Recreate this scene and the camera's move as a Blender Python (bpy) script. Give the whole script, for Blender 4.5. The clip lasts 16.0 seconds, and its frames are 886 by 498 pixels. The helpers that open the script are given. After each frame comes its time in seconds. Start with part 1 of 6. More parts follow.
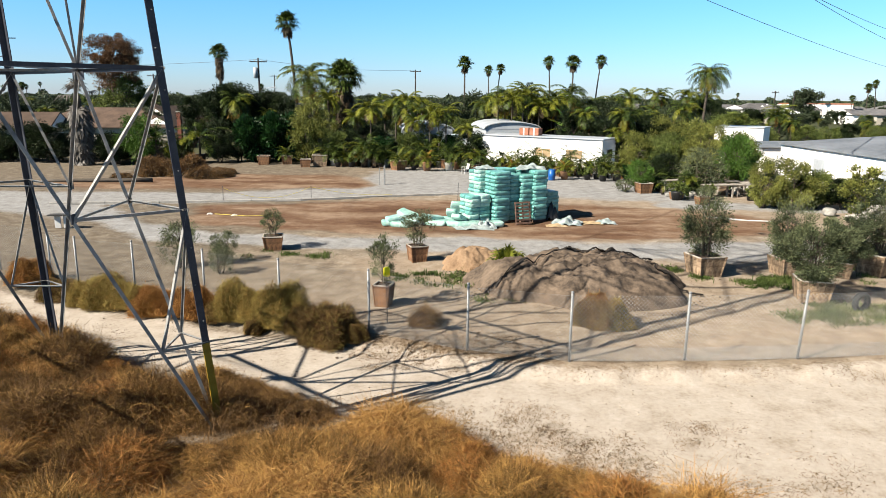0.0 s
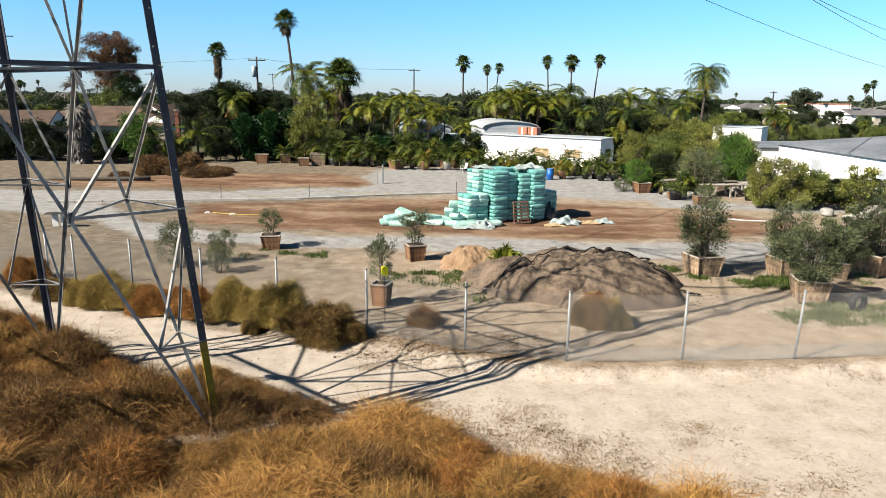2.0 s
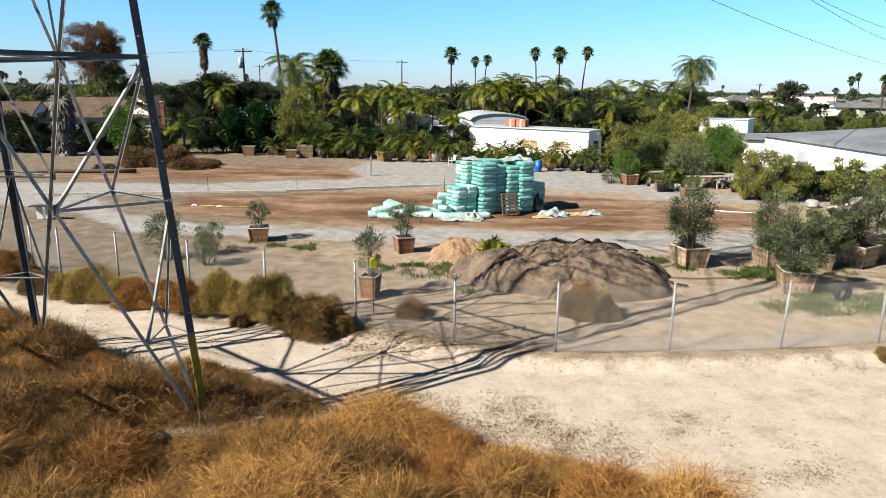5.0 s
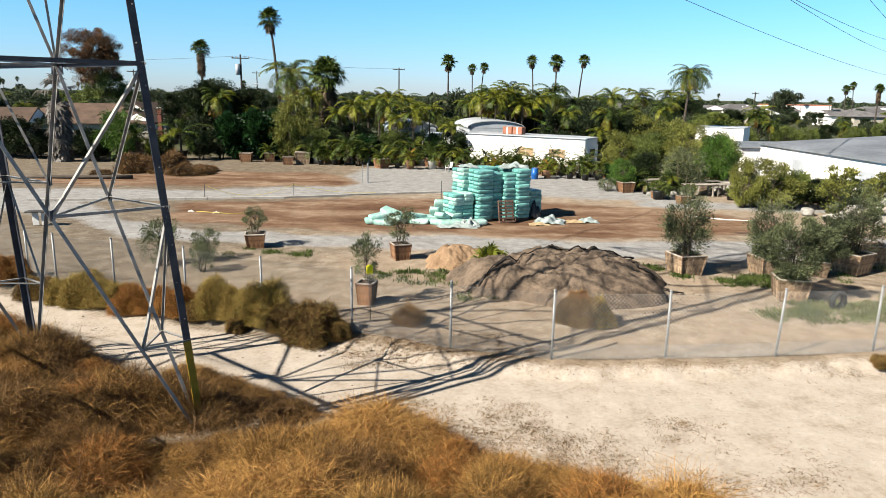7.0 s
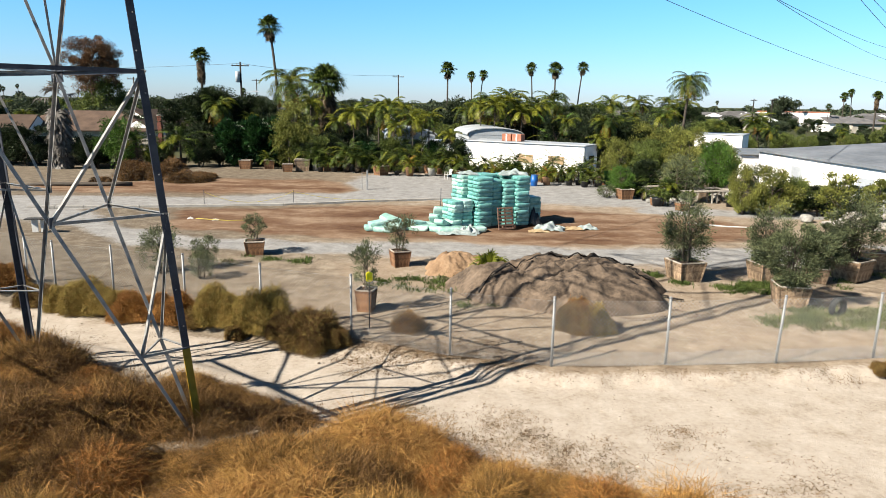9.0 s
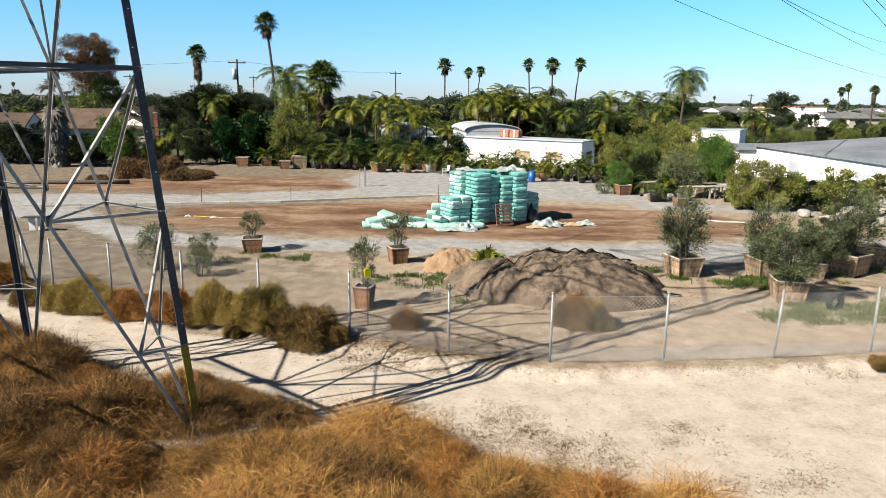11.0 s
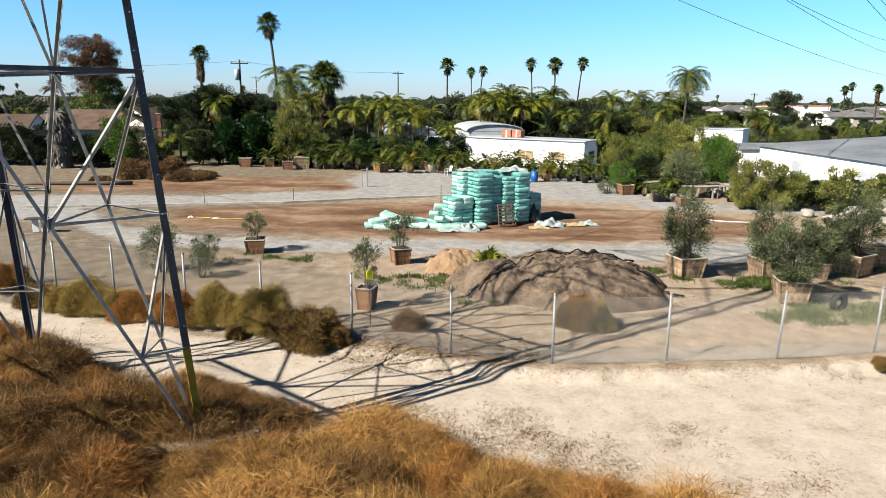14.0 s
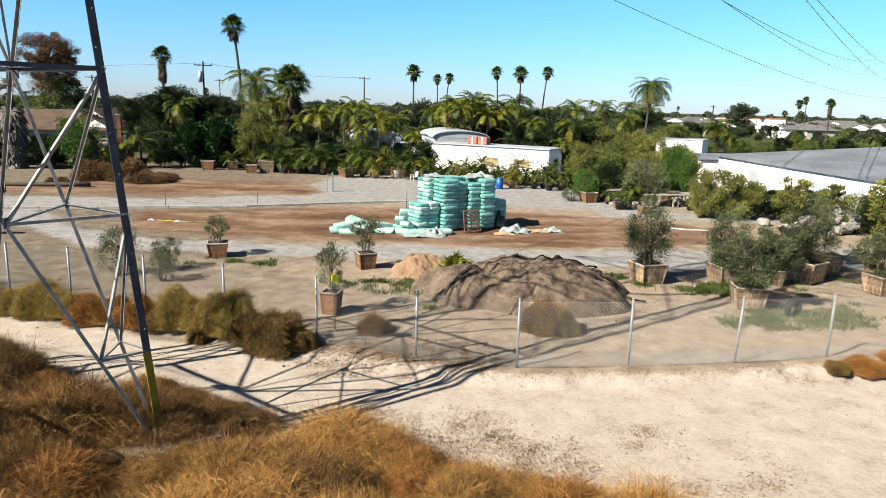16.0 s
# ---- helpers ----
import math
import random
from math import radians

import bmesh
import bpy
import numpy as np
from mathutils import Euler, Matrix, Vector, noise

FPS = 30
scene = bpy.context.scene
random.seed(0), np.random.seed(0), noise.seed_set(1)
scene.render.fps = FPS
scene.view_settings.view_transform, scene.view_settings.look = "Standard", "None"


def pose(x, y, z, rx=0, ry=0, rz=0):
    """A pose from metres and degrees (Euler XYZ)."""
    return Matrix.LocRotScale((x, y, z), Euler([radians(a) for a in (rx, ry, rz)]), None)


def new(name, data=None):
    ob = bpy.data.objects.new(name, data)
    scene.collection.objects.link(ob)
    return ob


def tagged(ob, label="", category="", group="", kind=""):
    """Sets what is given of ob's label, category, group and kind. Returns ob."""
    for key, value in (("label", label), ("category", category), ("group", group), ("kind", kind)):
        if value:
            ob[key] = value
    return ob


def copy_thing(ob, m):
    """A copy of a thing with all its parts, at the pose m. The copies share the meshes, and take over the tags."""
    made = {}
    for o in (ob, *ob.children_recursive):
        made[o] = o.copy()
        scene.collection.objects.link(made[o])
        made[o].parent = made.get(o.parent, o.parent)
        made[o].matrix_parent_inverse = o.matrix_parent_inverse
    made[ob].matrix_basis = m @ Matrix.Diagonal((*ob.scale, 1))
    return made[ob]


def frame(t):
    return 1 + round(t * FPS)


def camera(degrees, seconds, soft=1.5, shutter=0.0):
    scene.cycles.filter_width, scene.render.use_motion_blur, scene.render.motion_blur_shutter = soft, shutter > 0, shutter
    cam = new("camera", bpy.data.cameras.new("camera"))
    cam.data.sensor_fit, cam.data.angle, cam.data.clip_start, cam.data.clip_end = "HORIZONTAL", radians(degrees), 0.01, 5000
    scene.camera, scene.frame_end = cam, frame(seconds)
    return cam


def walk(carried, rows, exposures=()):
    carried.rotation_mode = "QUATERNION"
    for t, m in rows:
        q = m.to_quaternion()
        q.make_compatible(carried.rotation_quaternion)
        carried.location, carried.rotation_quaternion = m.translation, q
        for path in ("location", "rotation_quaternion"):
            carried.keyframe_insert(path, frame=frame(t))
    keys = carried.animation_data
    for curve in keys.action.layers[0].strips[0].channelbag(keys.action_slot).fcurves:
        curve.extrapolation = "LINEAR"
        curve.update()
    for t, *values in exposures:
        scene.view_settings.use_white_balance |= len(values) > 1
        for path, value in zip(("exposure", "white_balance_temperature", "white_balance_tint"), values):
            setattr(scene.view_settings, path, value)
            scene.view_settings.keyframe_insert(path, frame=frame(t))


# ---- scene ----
# ---- camera ----
cam = camera(66.0, 16.0, soft=0.45)
ROWS = [
    (0, 0.000, -0.000, 6.800, 77.348, -0.488, 0.110),
    (0.5, -0.001, 0.002, 6.794, 77.268, -0.552, 0.259),
    (1, 0.002, -0.004, 6.789, 77.359, -0.437, 0.215),
    (1.5, -0.004, -0.012, 6.782, 77.405, -0.503, 0.118),
    (2, 0.010, 0.001, 6.807, 77.275, -0.634, -0.007),
    (2.5, 0.007, 0.009, 6.800, 76.968, -0.631, -0.069),
    (3, -0.005, 0.010, 6.792, 76.748, -0.693, -0.152),
    (3.5, -0.017, 0.004, 6.785, 76.512, -0.686, -0.315),
    (4, -0.012, 0.012, 6.784, 76.518, -0.631, -0.576),
    (6.5, -0.001, -0.011, 6.798, 77.071, -0.920, -1.255),
    (7, -0.002, -0.019, 6.793, 77.234, -0.938, -1.236),
    (7.5, 0.008, -0.018, 6.796, 77.405, -0.944, -1.239),
    (8, -0.001, -0.011, 6.802, 77.594, -0.795, -1.268),
    (8.5, -0.002, -0.012, 6.796, 77.665, -0.807, -1.325),
    (9, -0.003, -0.016, 6.796, 77.811, -0.911, -1.291),
    (11.5, -0.006, -0.008, 6.784, 77.497, -0.604, -1.558),
    (12, 0.001, -0.025, 6.798, 77.529, -0.546, -1.570),
    (12.5, -0.006, -0.014, 6.796, 77.735, -0.495, -1.569),
    (13, 0.008, -0.018, 6.802, 77.697, -0.258, -1.539),
    (13.5, 0.004, -0.016, 6.798, 77.635, -0.663, -1.414),
    (14, 0.020, 0.009, 6.830, 77.503, -0.527, -1.297),
    (14.5, -0.001, 0.031, 6.801, 76.570, -0.658, -1.481),
    (15, -0.007, 0.004, 6.785, 76.008, -0.887, -1.758),
    (15.5, -0.007, 0.008, 6.768, 76.109, -1.661, -3.243),
    (16, -0.015, -0.039, 6.780, 78.099, -1.576, -4.090),
]
walk(cam, [(t, pose(x, y, z, a, b, c)) for t, x, y, z, a, b, c in ROWS])

# ---- sun, sky ----
SUN_AZ, SUN_EL = 30.4, 38.0  # heading of the shadows from +x, height of the sun
scene.view_settings.exposure = 1.64
world = bpy.data.worlds.new("world")
scene.world = world
world.use_nodes = True
wn = world.node_tree.nodes
sky = wn.new("ShaderNodeTexSky")
sky.sky_type = "NISHITA"
sky.sun_disc = False
sky.sun_elevation = radians(SUN_EL)
sky.sun_rotation = radians(270 - SUN_AZ)
sky.air_density, sky.dust_density, sky.ozone_density = 1.0, 0.2, 3.0
wn["Background"].inputs["Strength"].default_value = 0.05
# clear winter air: milky towards the horizon, deep blue overhead
tint = wn.new("ShaderNodeMix")
tint.data_type, tint.blend_type = "RGBA", "MULTIPLY"
tint.inputs[0].default_value = 1.0
way_up = wn.new("ShaderNodeTexCoord")
way_z = wn.new("ShaderNodeSeparateXYZ")
world.node_tree.links.new(way_up.outputs["Generated"], way_z.inputs[0])
air = wn.new("ShaderNodeValToRGB")
while len(air.color_ramp.elements) < 4:
    air.color_ramp.elements.new(0.5)
for el, (at, c) in zip(air.color_ramp.elements, ((0.0, (0.60, 0.75, 1.12)), (0.10, (0.52, 0.89, 1.19)), (0.25, (0.43, 1.06, 1.32)), (0.55, (0.19, 0.22, 0.25)))):
    el.position, el.color = at, (*c, 1)
world.node_tree.links.new(way_z.outputs[2], air.inputs[0])
world.node_tree.links.new(air.outputs[0], tint.inputs[7])
world.node_tree.links.new(sky.outputs[0], tint.inputs[6])
world.node_tree.links.new(tint.outputs[2], wn["Background"].inputs["Color"])
sun = new("sun", bpy.data.lights.new("sun", "SUN"))
sun.data.energy, sun.data.angle, sun.data.color = 5.0, radians(0.4), (1.0, 0.91, 0.77)
light_way = Vector((math.cos(radians(SUN_AZ)) * math.cos(radians(SUN_EL)), math.sin(radians(SUN_AZ)) * math.cos(radians(SUN_EL)), -math.sin(radians(SUN_EL))))
sun.matrix_world = Matrix.Translation((-60, -40, 60)) @ light_way.to_track_quat("-Z", "Y").to_matrix().to_4x4()

rng = np.random.default_rng(7)


# ---- materials ----
DEEP = 0.44  # overall depth of the base colours


def surface(name, dark, light, scale=8.0, rough=0.85, metal=0.0, bump=0.3, fine=60.0, island=0.0, obj=0.0, translucent=0.0, stretch=(1, 1, 1), spec=0.3):
    """A two-scale noise material between two colours; island and obj: spread of value per piece."""
    m = bpy.data.materials.new(name)
    m.use_nodes = True
    dark, light = [c * DEEP for c in dark], [c * DEEP for c in light]
    nt = m.node_tree
    n, k = nt.nodes, nt.links.new
    p = n["Principled BSDF"]
    tc = n.new("ShaderNodeTexCoord")
    mp = n.new("ShaderNodeMapping")
    mp.inputs["Scale"].default_value = stretch
    k(tc.outputs["Object"], mp.inputs["Vector"])
    a = n.new("ShaderNodeTexNoise")
    a.inputs["Scale"].default_value, a.inputs["Detail"].default_value = scale, 5
    b = n.new("ShaderNodeTexNoise")
    b.inputs["Scale"].default_value, b.inputs["Detail"].default_value = fine, 3
    k(mp.outputs[0], a.inputs["Vector"])
    k(mp.outputs[0], b.inputs["Vector"])
    add = n.new("ShaderNodeMath")
    add.operation = "MULTIPLY_ADD"
    k(b.outputs["Fac"], add.inputs[0])
    add.inputs[1].default_value = 0.5
    sub = n.new("ShaderNodeMath")
    sub.operation = "SUBTRACT"
    k(a.outputs["Fac"], sub.inputs[0])
    sub.inputs[1].default_value = 0.25
    k(sub.outputs[0], add.inputs[2])
    ramp = n.new("ShaderNodeValToRGB")
    ramp.color_ramp.elements[0].position, ramp.color_ramp.elements[1].position = 0.3, 0.7
    ramp.color_ramp.elements[0].color, ramp.color_ramp.elements[1].color = (*dark, 1), (*light, 1)
    k(add.outputs[0], ramp.inputs[0])
    col = ramp.outputs[0]
    for amount, kind, out in ((island, "ShaderNodeNewGeometry", "Random Per Island"), (obj, "ShaderNodeObjectInfo", "Random")):
        if amount:
            g = n.new(kind)
            r = n.new("ShaderNodeMapRange")
            r.inputs["To Min"].default_value, r.inputs["To Max"].default_value = 1 - amount, 1 + amount
            k(g.outputs[out], r.inputs["Value"])
            hs = n.new("ShaderNodeHueSaturation")
            k(r.outputs[0], hs.inputs["Value"])
            k(col, hs.inputs["Color"])
            col = hs.outputs[0]
    k(col, p.inputs["Base Color"])
    p.inputs["Roughness"].default_value, p.inputs["Metallic"].default_value = rough, metal
    p.inputs["Specular IOR Level"].default_value = spec
    if bump:
        bp = n.new("ShaderNodeBump")
        bp.inputs["Strength"].default_value, bp.inputs["Distance"].default_value = bump, 0.03
        k(add.outputs[0], bp.inputs["Height"])
        k(bp.outputs[0], p.inputs["Normal"])
    if translucent:
        tr = n.new("ShaderNodeBsdfTranslucent")
        mx = n.new("ShaderNodeMixShader")
        mx.inputs[0].default_value = translucent
        k(col, tr.inputs["Color"])
        k(p.outputs[0], mx.inputs[1])
        k(tr.outputs[0], mx.inputs[2])
        k(mx.outputs[0], n["Material Output"].inputs["Surface"])
    return m


def leafy(name, dark, light, spread=0.35, trans=0.16, rough=0.6):
    return surface(name, dark, light, scale=0.7, fine=5, rough=rough, bump=0, island=spread, translucent=trans, spec=0.15)


# one galvanised steel in two tones: shade painted into M_STEEL, sunlight into M_BRACE
M_STEEL = surface("steel_shade_tone", (0.035, 0.042, 0.062), (0.095, 0.105, 0.13), scale=3, fine=40, rough=0.5, metal=0.1, bump=0.05)
M_BRACE = surface("steel_lit_tone", (0.24, 0.235, 0.23), (0.58, 0.57, 0.54), scale=3, fine=40, rough=0.5, metal=0.1, bump=0.05)
M_YELLOW = surface("yellow_paint", (0.36, 0.22, 0.010), (0.56, 0.36, 0.02), scale=5, fine=60, rough=0.6, bump=0.1)
M_GALV = surface("fence_zinc", (0.34, 0.35, 0.36), (0.52, 0.53, 0.53), scale=6, fine=70, rough=0.5, metal=0.3, bump=0.05)
M_BAG = surface("teal_bag_plastic", (0.12, 0.42, 0.39), (0.38, 0.82, 0.75), scale=2.0, fine=14, rough=0.38, bump=0.5, obj=0.22, spec=0.5)
M_BAGPALE = surface("pale_teal_bag_plastic", (0.36, 0.74, 0.64), (0.80, 1.10, 1.02), scale=2.0, fine=14, rough=0.35, bump=0.5, obj=0.2, spec=0.5)
M_WRAP = surface("clear_wrap", (0.30, 0.38, 0.38), (0.58, 0.66, 0.66), scale=4, fine=20, rough=0.3, bump=0.6)
M_BLACKWRAP = surface("black_wrap", (0.012, 0.013, 0.016), (0.03, 0.03, 0.035), scale=4, fine=20, rough=0.4, bump=0.5)
M_WOOD = surface("weathered_wood", (0.17, 0.11, 0.07), (0.42, 0.31, 0.21), scale=3, fine=30, stretch=(1, 1, 0.2), obj=0.3, bump=0.3)
M_BOXWOOD = surface("planter_wood", (0.13, 0.06, 0.035), (0.48, 0.26, 0.13), scale=5, fine=26, obj=0.3, bump=0.3)
M_BOXPALE = surface("bleached_planter_wood", (0.17, 0.10, 0.06), (0.68, 0.50, 0.33), scale=5, fine=26, obj=0.35, bump=0.3)
M_RIM = surface("bleached_rim_wood", (0.42, 0.35, 0.28), (0.76, 0.70, 0.62), scale=4, fine=26, obj=0.3, bump=0.3)
M_GREYWOOD = surface("grey_bench_wood", (0.22, 0.19, 0.16), (0.62, 0.57, 0.50), scale=3, fine=26, obj=0.4, bump=0.3)
M_PALLET = surface("pallet_wood", (0.13, 0.07, 0.05), (0.30, 0.18, 0.13), scale=3, fine=30, obj=0.3, bump=0.3)
M_BARK = surface("bark", (0.08, 0.06, 0.045), (0.23, 0.18, 0.14), scale=4, fine=25, stretch=(1, 1, 0.3), bump=0.8)
M_PALMBARK = surface("palm_bark", (0.05, 0.04, 0.033), (0.145, 0.12, 0.095), scale=5, fine=30, stretch=(0.3, 0.3, 2.5), bump=0.8)
M_SOIL = surface("pile_soil", (0.075, 0.055, 0.040), (0.29, 0.215, 0.155), scale=1.6, fine=9, rough=0.95, bump=1.0)
M_SAND = surface("sandy_soil", (0.30, 0.185, 0.105), (0.54, 0.365, 0.225), scale=1.3, fine=14, rough=0.95, bump=1.0)
M_DIRT = surface("pot_soil", (0.05, 0.035, 0.025), (0.12, 0.08, 0.06), scale=5, fine=40, rough=0.95, bump=0.8)
M_WHITEWALL = surface("white_painted_wall", (1.50, 1.48, 1.44), (1.75, 1.74, 1.70), scale=0.5, fine=9, rough=0.7, bump=0.08)
M_CREAM = surface("cream_stucco", (0.55, 0.50, 0.42), (0.72, 0.67, 0.58), scale=0.5, fine=9, rough=0.8, bump=0.1)
M_GREYROOF = surface("grey_metal_roof", (0.20, 0.22, 0.24), (0.34, 0.36, 0.38), scale=0.35, fine=6, rough=0.6, bump=0.1)
M_PALEROOF = surface("pale_sheet_roof", (0.50, 0.55, 0.61), (0.74, 0.79, 0.85), scale=0.35, fine=6, rough=0.5, bump=0.1)
M_BROWNROOF = surface("brown_shingle_roof", (0.075, 0.048, 0.034), (0.165, 0.108, 0.078), scale=0.8, fine=12, rough=0.9, obj=0.25, bump=0.4)
M_GREYSHINGLE = surface("grey_shingle_roof", (0.12, 0.12, 0.13), (0.24, 0.23, 0.23), scale=0.8, fine=12, rough=0.9, obj=0.3, bump=0.4)
M_TAR = surface("weathered_tar_roof", (0.17, 0.19, 0.22), (0.33, 0.36, 0.41), scale=0.22, fine=2.5, rough=0.85, bump=0.2)
M_BRICK = surface("red_brick", (0.16, 0.05, 0.03), (0.32, 0.11, 0.075), scale=4, fine=20, bump=0.3)
M_REDBOX = surface("faded_red_paint", (0.45, 0.16, 0.09), (0.60, 0.28, 0.19), scale=3, fine=20, bump=0.1)
M_TANBOARD = surface("tan_board", (0.50, 0.36, 0.20), (0.65, 0.50, 0.31), scale=3, fine=25, bump=0.1)
M_DARKWALL = surface("dark_shed_wall", (0.04, 0.04, 0.04), (0.09, 0.085, 0.08), scale=2, fine=20, bump=0.1)
M_GLASS = surface("dark_window_glass", (0.02, 0.025, 0.03), (0.04, 0.05, 0.055), scale=1, fine=3, rough=0.08, bump=0, spec=0.8)
M_BLUE = surface("blue_plastic", (0.005, 0.12, 0.50), (0.012, 0.18, 0.62), scale=4, fine=30, rough=0.4, bump=0.05, spec=0.5)
M_WHITEPLASTIC = surface("white_plastic", (0.85, 0.85, 0.83), (1.0, 1.0, 0.98), scale=4, fine=30, rough=0.4, bump=0.05)
M_BLACKPOT = surface("black_plastic_pot", (0.012, 0.012, 0.013), (0.035, 0.035, 0.036), scale=4, fine=30, rough=0.5, bump=0.05)
M_TERRA = surface("clay_pot", (0.40, 0.20, 0.11), (0.58, 0.34, 0.20), scale=4, fine=30, obj=0.2, bump=0.1)
M_CONCRETE = surface("pale_concrete", (0.42, 0.40, 0.37), (0.62, 0.60, 0.56), scale=1.5, fine=20, bump=0.2)
M_STONE = surface("grey_stone", (0.34, 0.33, 0.30), (0.70, 0.68, 0.63), scale=2, fine=18, obj=0.25, bump=0.6)
M_CREOSOTE = surface("utility_pole_wood", (0.022, 0.018, 0.015), (0.06, 0.048, 0.038), scale=2, fine=20, bump=0.3)
M_CABLE = surface("bare_cable", (0.14, 0.15, 0.17), (0.22, 0.23, 0.25), scale=2, fine=20, rough=0.5, metal=0.3, bump=0)
M_TAPE = surface("yellow_tape", (0.66, 0.54, 0.10), (0.85, 0.70, 0.16), scale=4, fine=30, bump=0)
M_SAFETY = surface("bright_yellow_plastic", (1.7, 1.4, 0.0), (2.0, 1.7, 0.02), scale=4, fine=30, rough=0.5, bump=0)
M_TYRE = surface("tyre_rubber", (0.012, 0.013, 0.015), (0.04, 0.045, 0.05), scale=6, fine=40, rough=0.8, bump=0.3)

L_DARK = leafy("dark_green_leaves", (0.008, 0.017, 0.006), (0.046, 0.074, 0.022), 0.7)
L_GLOSS = leafy("glossy_green_leaves", (0.012, 0.045, 0.012), (0.045, 0.12, 0.03), rough=0.35)
L_MID = leafy("mid_green_leaves", (0.06, 0.09, 0.020), (0.28, 0.34, 0.08), 0.5)
L_BRIGHT = leafy("bright_green_leaves", (0.05, 0.12, 0.016), (0.16, 0.30, 0.045))
L_YELLOW = leafy("yellow_green_leaves", (0.12, 0.14, 0.026), (0.46, 0.47, 0.11), 0.45)
L_OLIVE = leafy("olive_leaves", (0.06, 0.08, 0.036), (0.30, 0.34, 0.17), 0.5)
L_RUST = leafy("rusty_leaves", (0.09, 0.05, 0.025), (0.32, 0.17, 0.08))
L_PALM = leafy("palm_fronds", (0.022, 0.045, 0.010), (0.14, 0.19, 0.035), 0.75, rough=0.45)
L_PALMY = leafy("yellowing_palm_fronds", (0.11, 0.14, 0.014), (0.32, 0.33, 0.04), rough=0.45)
L_PALMDEAD = leafy("dead_palm_fronds", (0.09, 0.062, 0.036), (0.22, 0.16, 0.095))
L_GREYDEAD = leafy("grey_dead_fronds", (0.11, 0.10, 0.088), (0.32, 0.295, 0.27))
L_ORANGE = leafy("orange_dry_fronds", (0.25, 0.13, 0.02), (0.42, 0.24, 0.05))
L_FAR = leafy("hazy_far_leaves", (0.032, 0.05, 0.026), (0.10, 0.13, 0.065), 0.45)
L_DRY = leafy("dry_straw", (0.20, 0.10, 0.024), (0.76, 0.45, 0.13), spread=0.7, trans=0.1, rough=0.7)
L_DRYRED = leafy("dry_russet_stalks", (0.26, 0.10, 0.022), (0.66, 0.31, 0.085), spread=0.55, trans=0.1, rough=0.7)
L_DRYDARK = leafy("dry_brown_stalks", (0.095, 0.050, 0.018), (0.35, 0.195, 0.072), spread=0.55, trans=0.1, rough=0.7)
L_STRAW = leafy("bleached_straw", (0.46, 0.23, 0.06), (0.86, 0.50, 0.17), spread=0.3, trans=0.15, rough=0.7)
L_BUSH = leafy("olive_brown_stalks", (0.25, 0.185, 0.04), (0.64, 0.50, 0.15), spread=0.5, trans=0.15, rough=0.7)
L_LITTER = leafy("brown_litter", (0.14, 0.085, 0.04), (0.34, 0.22, 0.12), spread=0.5, trans=0.05, rough=0.8)
L_BLOSSOM = leafy("white_blossom", (0.55, 0.56, 0.50), (0.95, 0.95, 0.92), spread=0.2)
L_WEED = leafy("grey_green_weeds", (0.10, 0.13, 0.045), (0.23, 0.27, 0.11), rough=0.7)
L_GRASS = leafy("green_weeds", (0.06, 0.10, 0.02), (0.15, 0.20, 0.05), rough=0.7)


# ---- mesh helpers ----
def mesh_from(name, verts, faces, material, smooth=False):
    me = bpy.data.meshes.new(name)
    v = np.asarray(verts, dtype=np.float32)
    f = np.asarray(faces, dtype=np.int32)
    me.vertices.add(len(v))
    me.vertices.foreach_set("co", v.ravel())
    n, c = f.shape
    me.loops.add(n * c)
    me.loops.foreach_set("vertex_index", f.ravel())
    me.polygons.add(n)
    me.polygons.foreach_set("loop_start", np.arange(0, n * c, c, dtype=np.int32))
    me.polygons.foreach_set("use_smooth", np.full(n, smooth))
    me.update(calc_edges=True)
    me.materials.append(material)
    return me


def part(name, bm, material, parent, label="", smooth=False):
    """One mesh object under a thing or a part, from a bmesh or a mesh."""
    if isinstance(bm, bmesh.types.BMesh):
        me = bpy.data.meshes.new(name)
        bm.normal_update()
        bm.to_mesh(me)
        bm.free()
        me.materials.append(material)
        if smooth:
            me.polygons.foreach_set("use_smooth", np.full(len(me.polygons), True))
    else:
        me = bm
    ob = new(name, me)
    if parent:
        ob.parent = parent
    if label:
        tagged(ob, label)
    return ob


def thing(name, label, category, x=0, y=0, z=0, rz=0, s=1, group="", kind=""):
    ob = new(name)
    ob.matrix_basis = pose(x, y, z, 0, 0, rz) @ Matrix.Diagonal((s, s, s, 1))
    return tagged(ob, label, category, group, kind)


TEMPLATES = {}


def put(key, build, x, y, z=0.0, rz=0.0, s=1.0, sz=None, label="", group=""):
    """The first call builds the thing, the later ones copy it."""
    m = pose(x, y, z, 0, 0, rz) @ Matrix.Diagonal((s, s, sz or s, 1))
    if key not in TEMPLATES:
        TEMPLATES[key] = build()
        ob = TEMPLATES[key]
    else:
        ob = copy_thing(TEMPLATES[key], m)
    ob.matrix_basis = m
    return tagged(ob, label, "", group)


def box(bm, size, at=(0, 0, 0), m=None, bevel=0.0):
    r = bmesh.ops.create_cube(bm, size=1.0)
    mm = Matrix.Translation(at) @ (m or Matrix()) @ Matrix.Diagonal((*size, 1))
    bmesh.ops.transform(bm, matrix=mm, verts=r["verts"])
    if bevel:
        edges = list({e for v in r["verts"] for e in v.link_edges})
        bmesh.ops.bevel(bm, geom=edges, offset=bevel, segments=1, affect="EDGES")


def box_bm(size, at=(0, 0, 0), m=None, bevel=0.0):
    bm = bmesh.new()
    box(bm, size, at, m, bevel)
    return bm


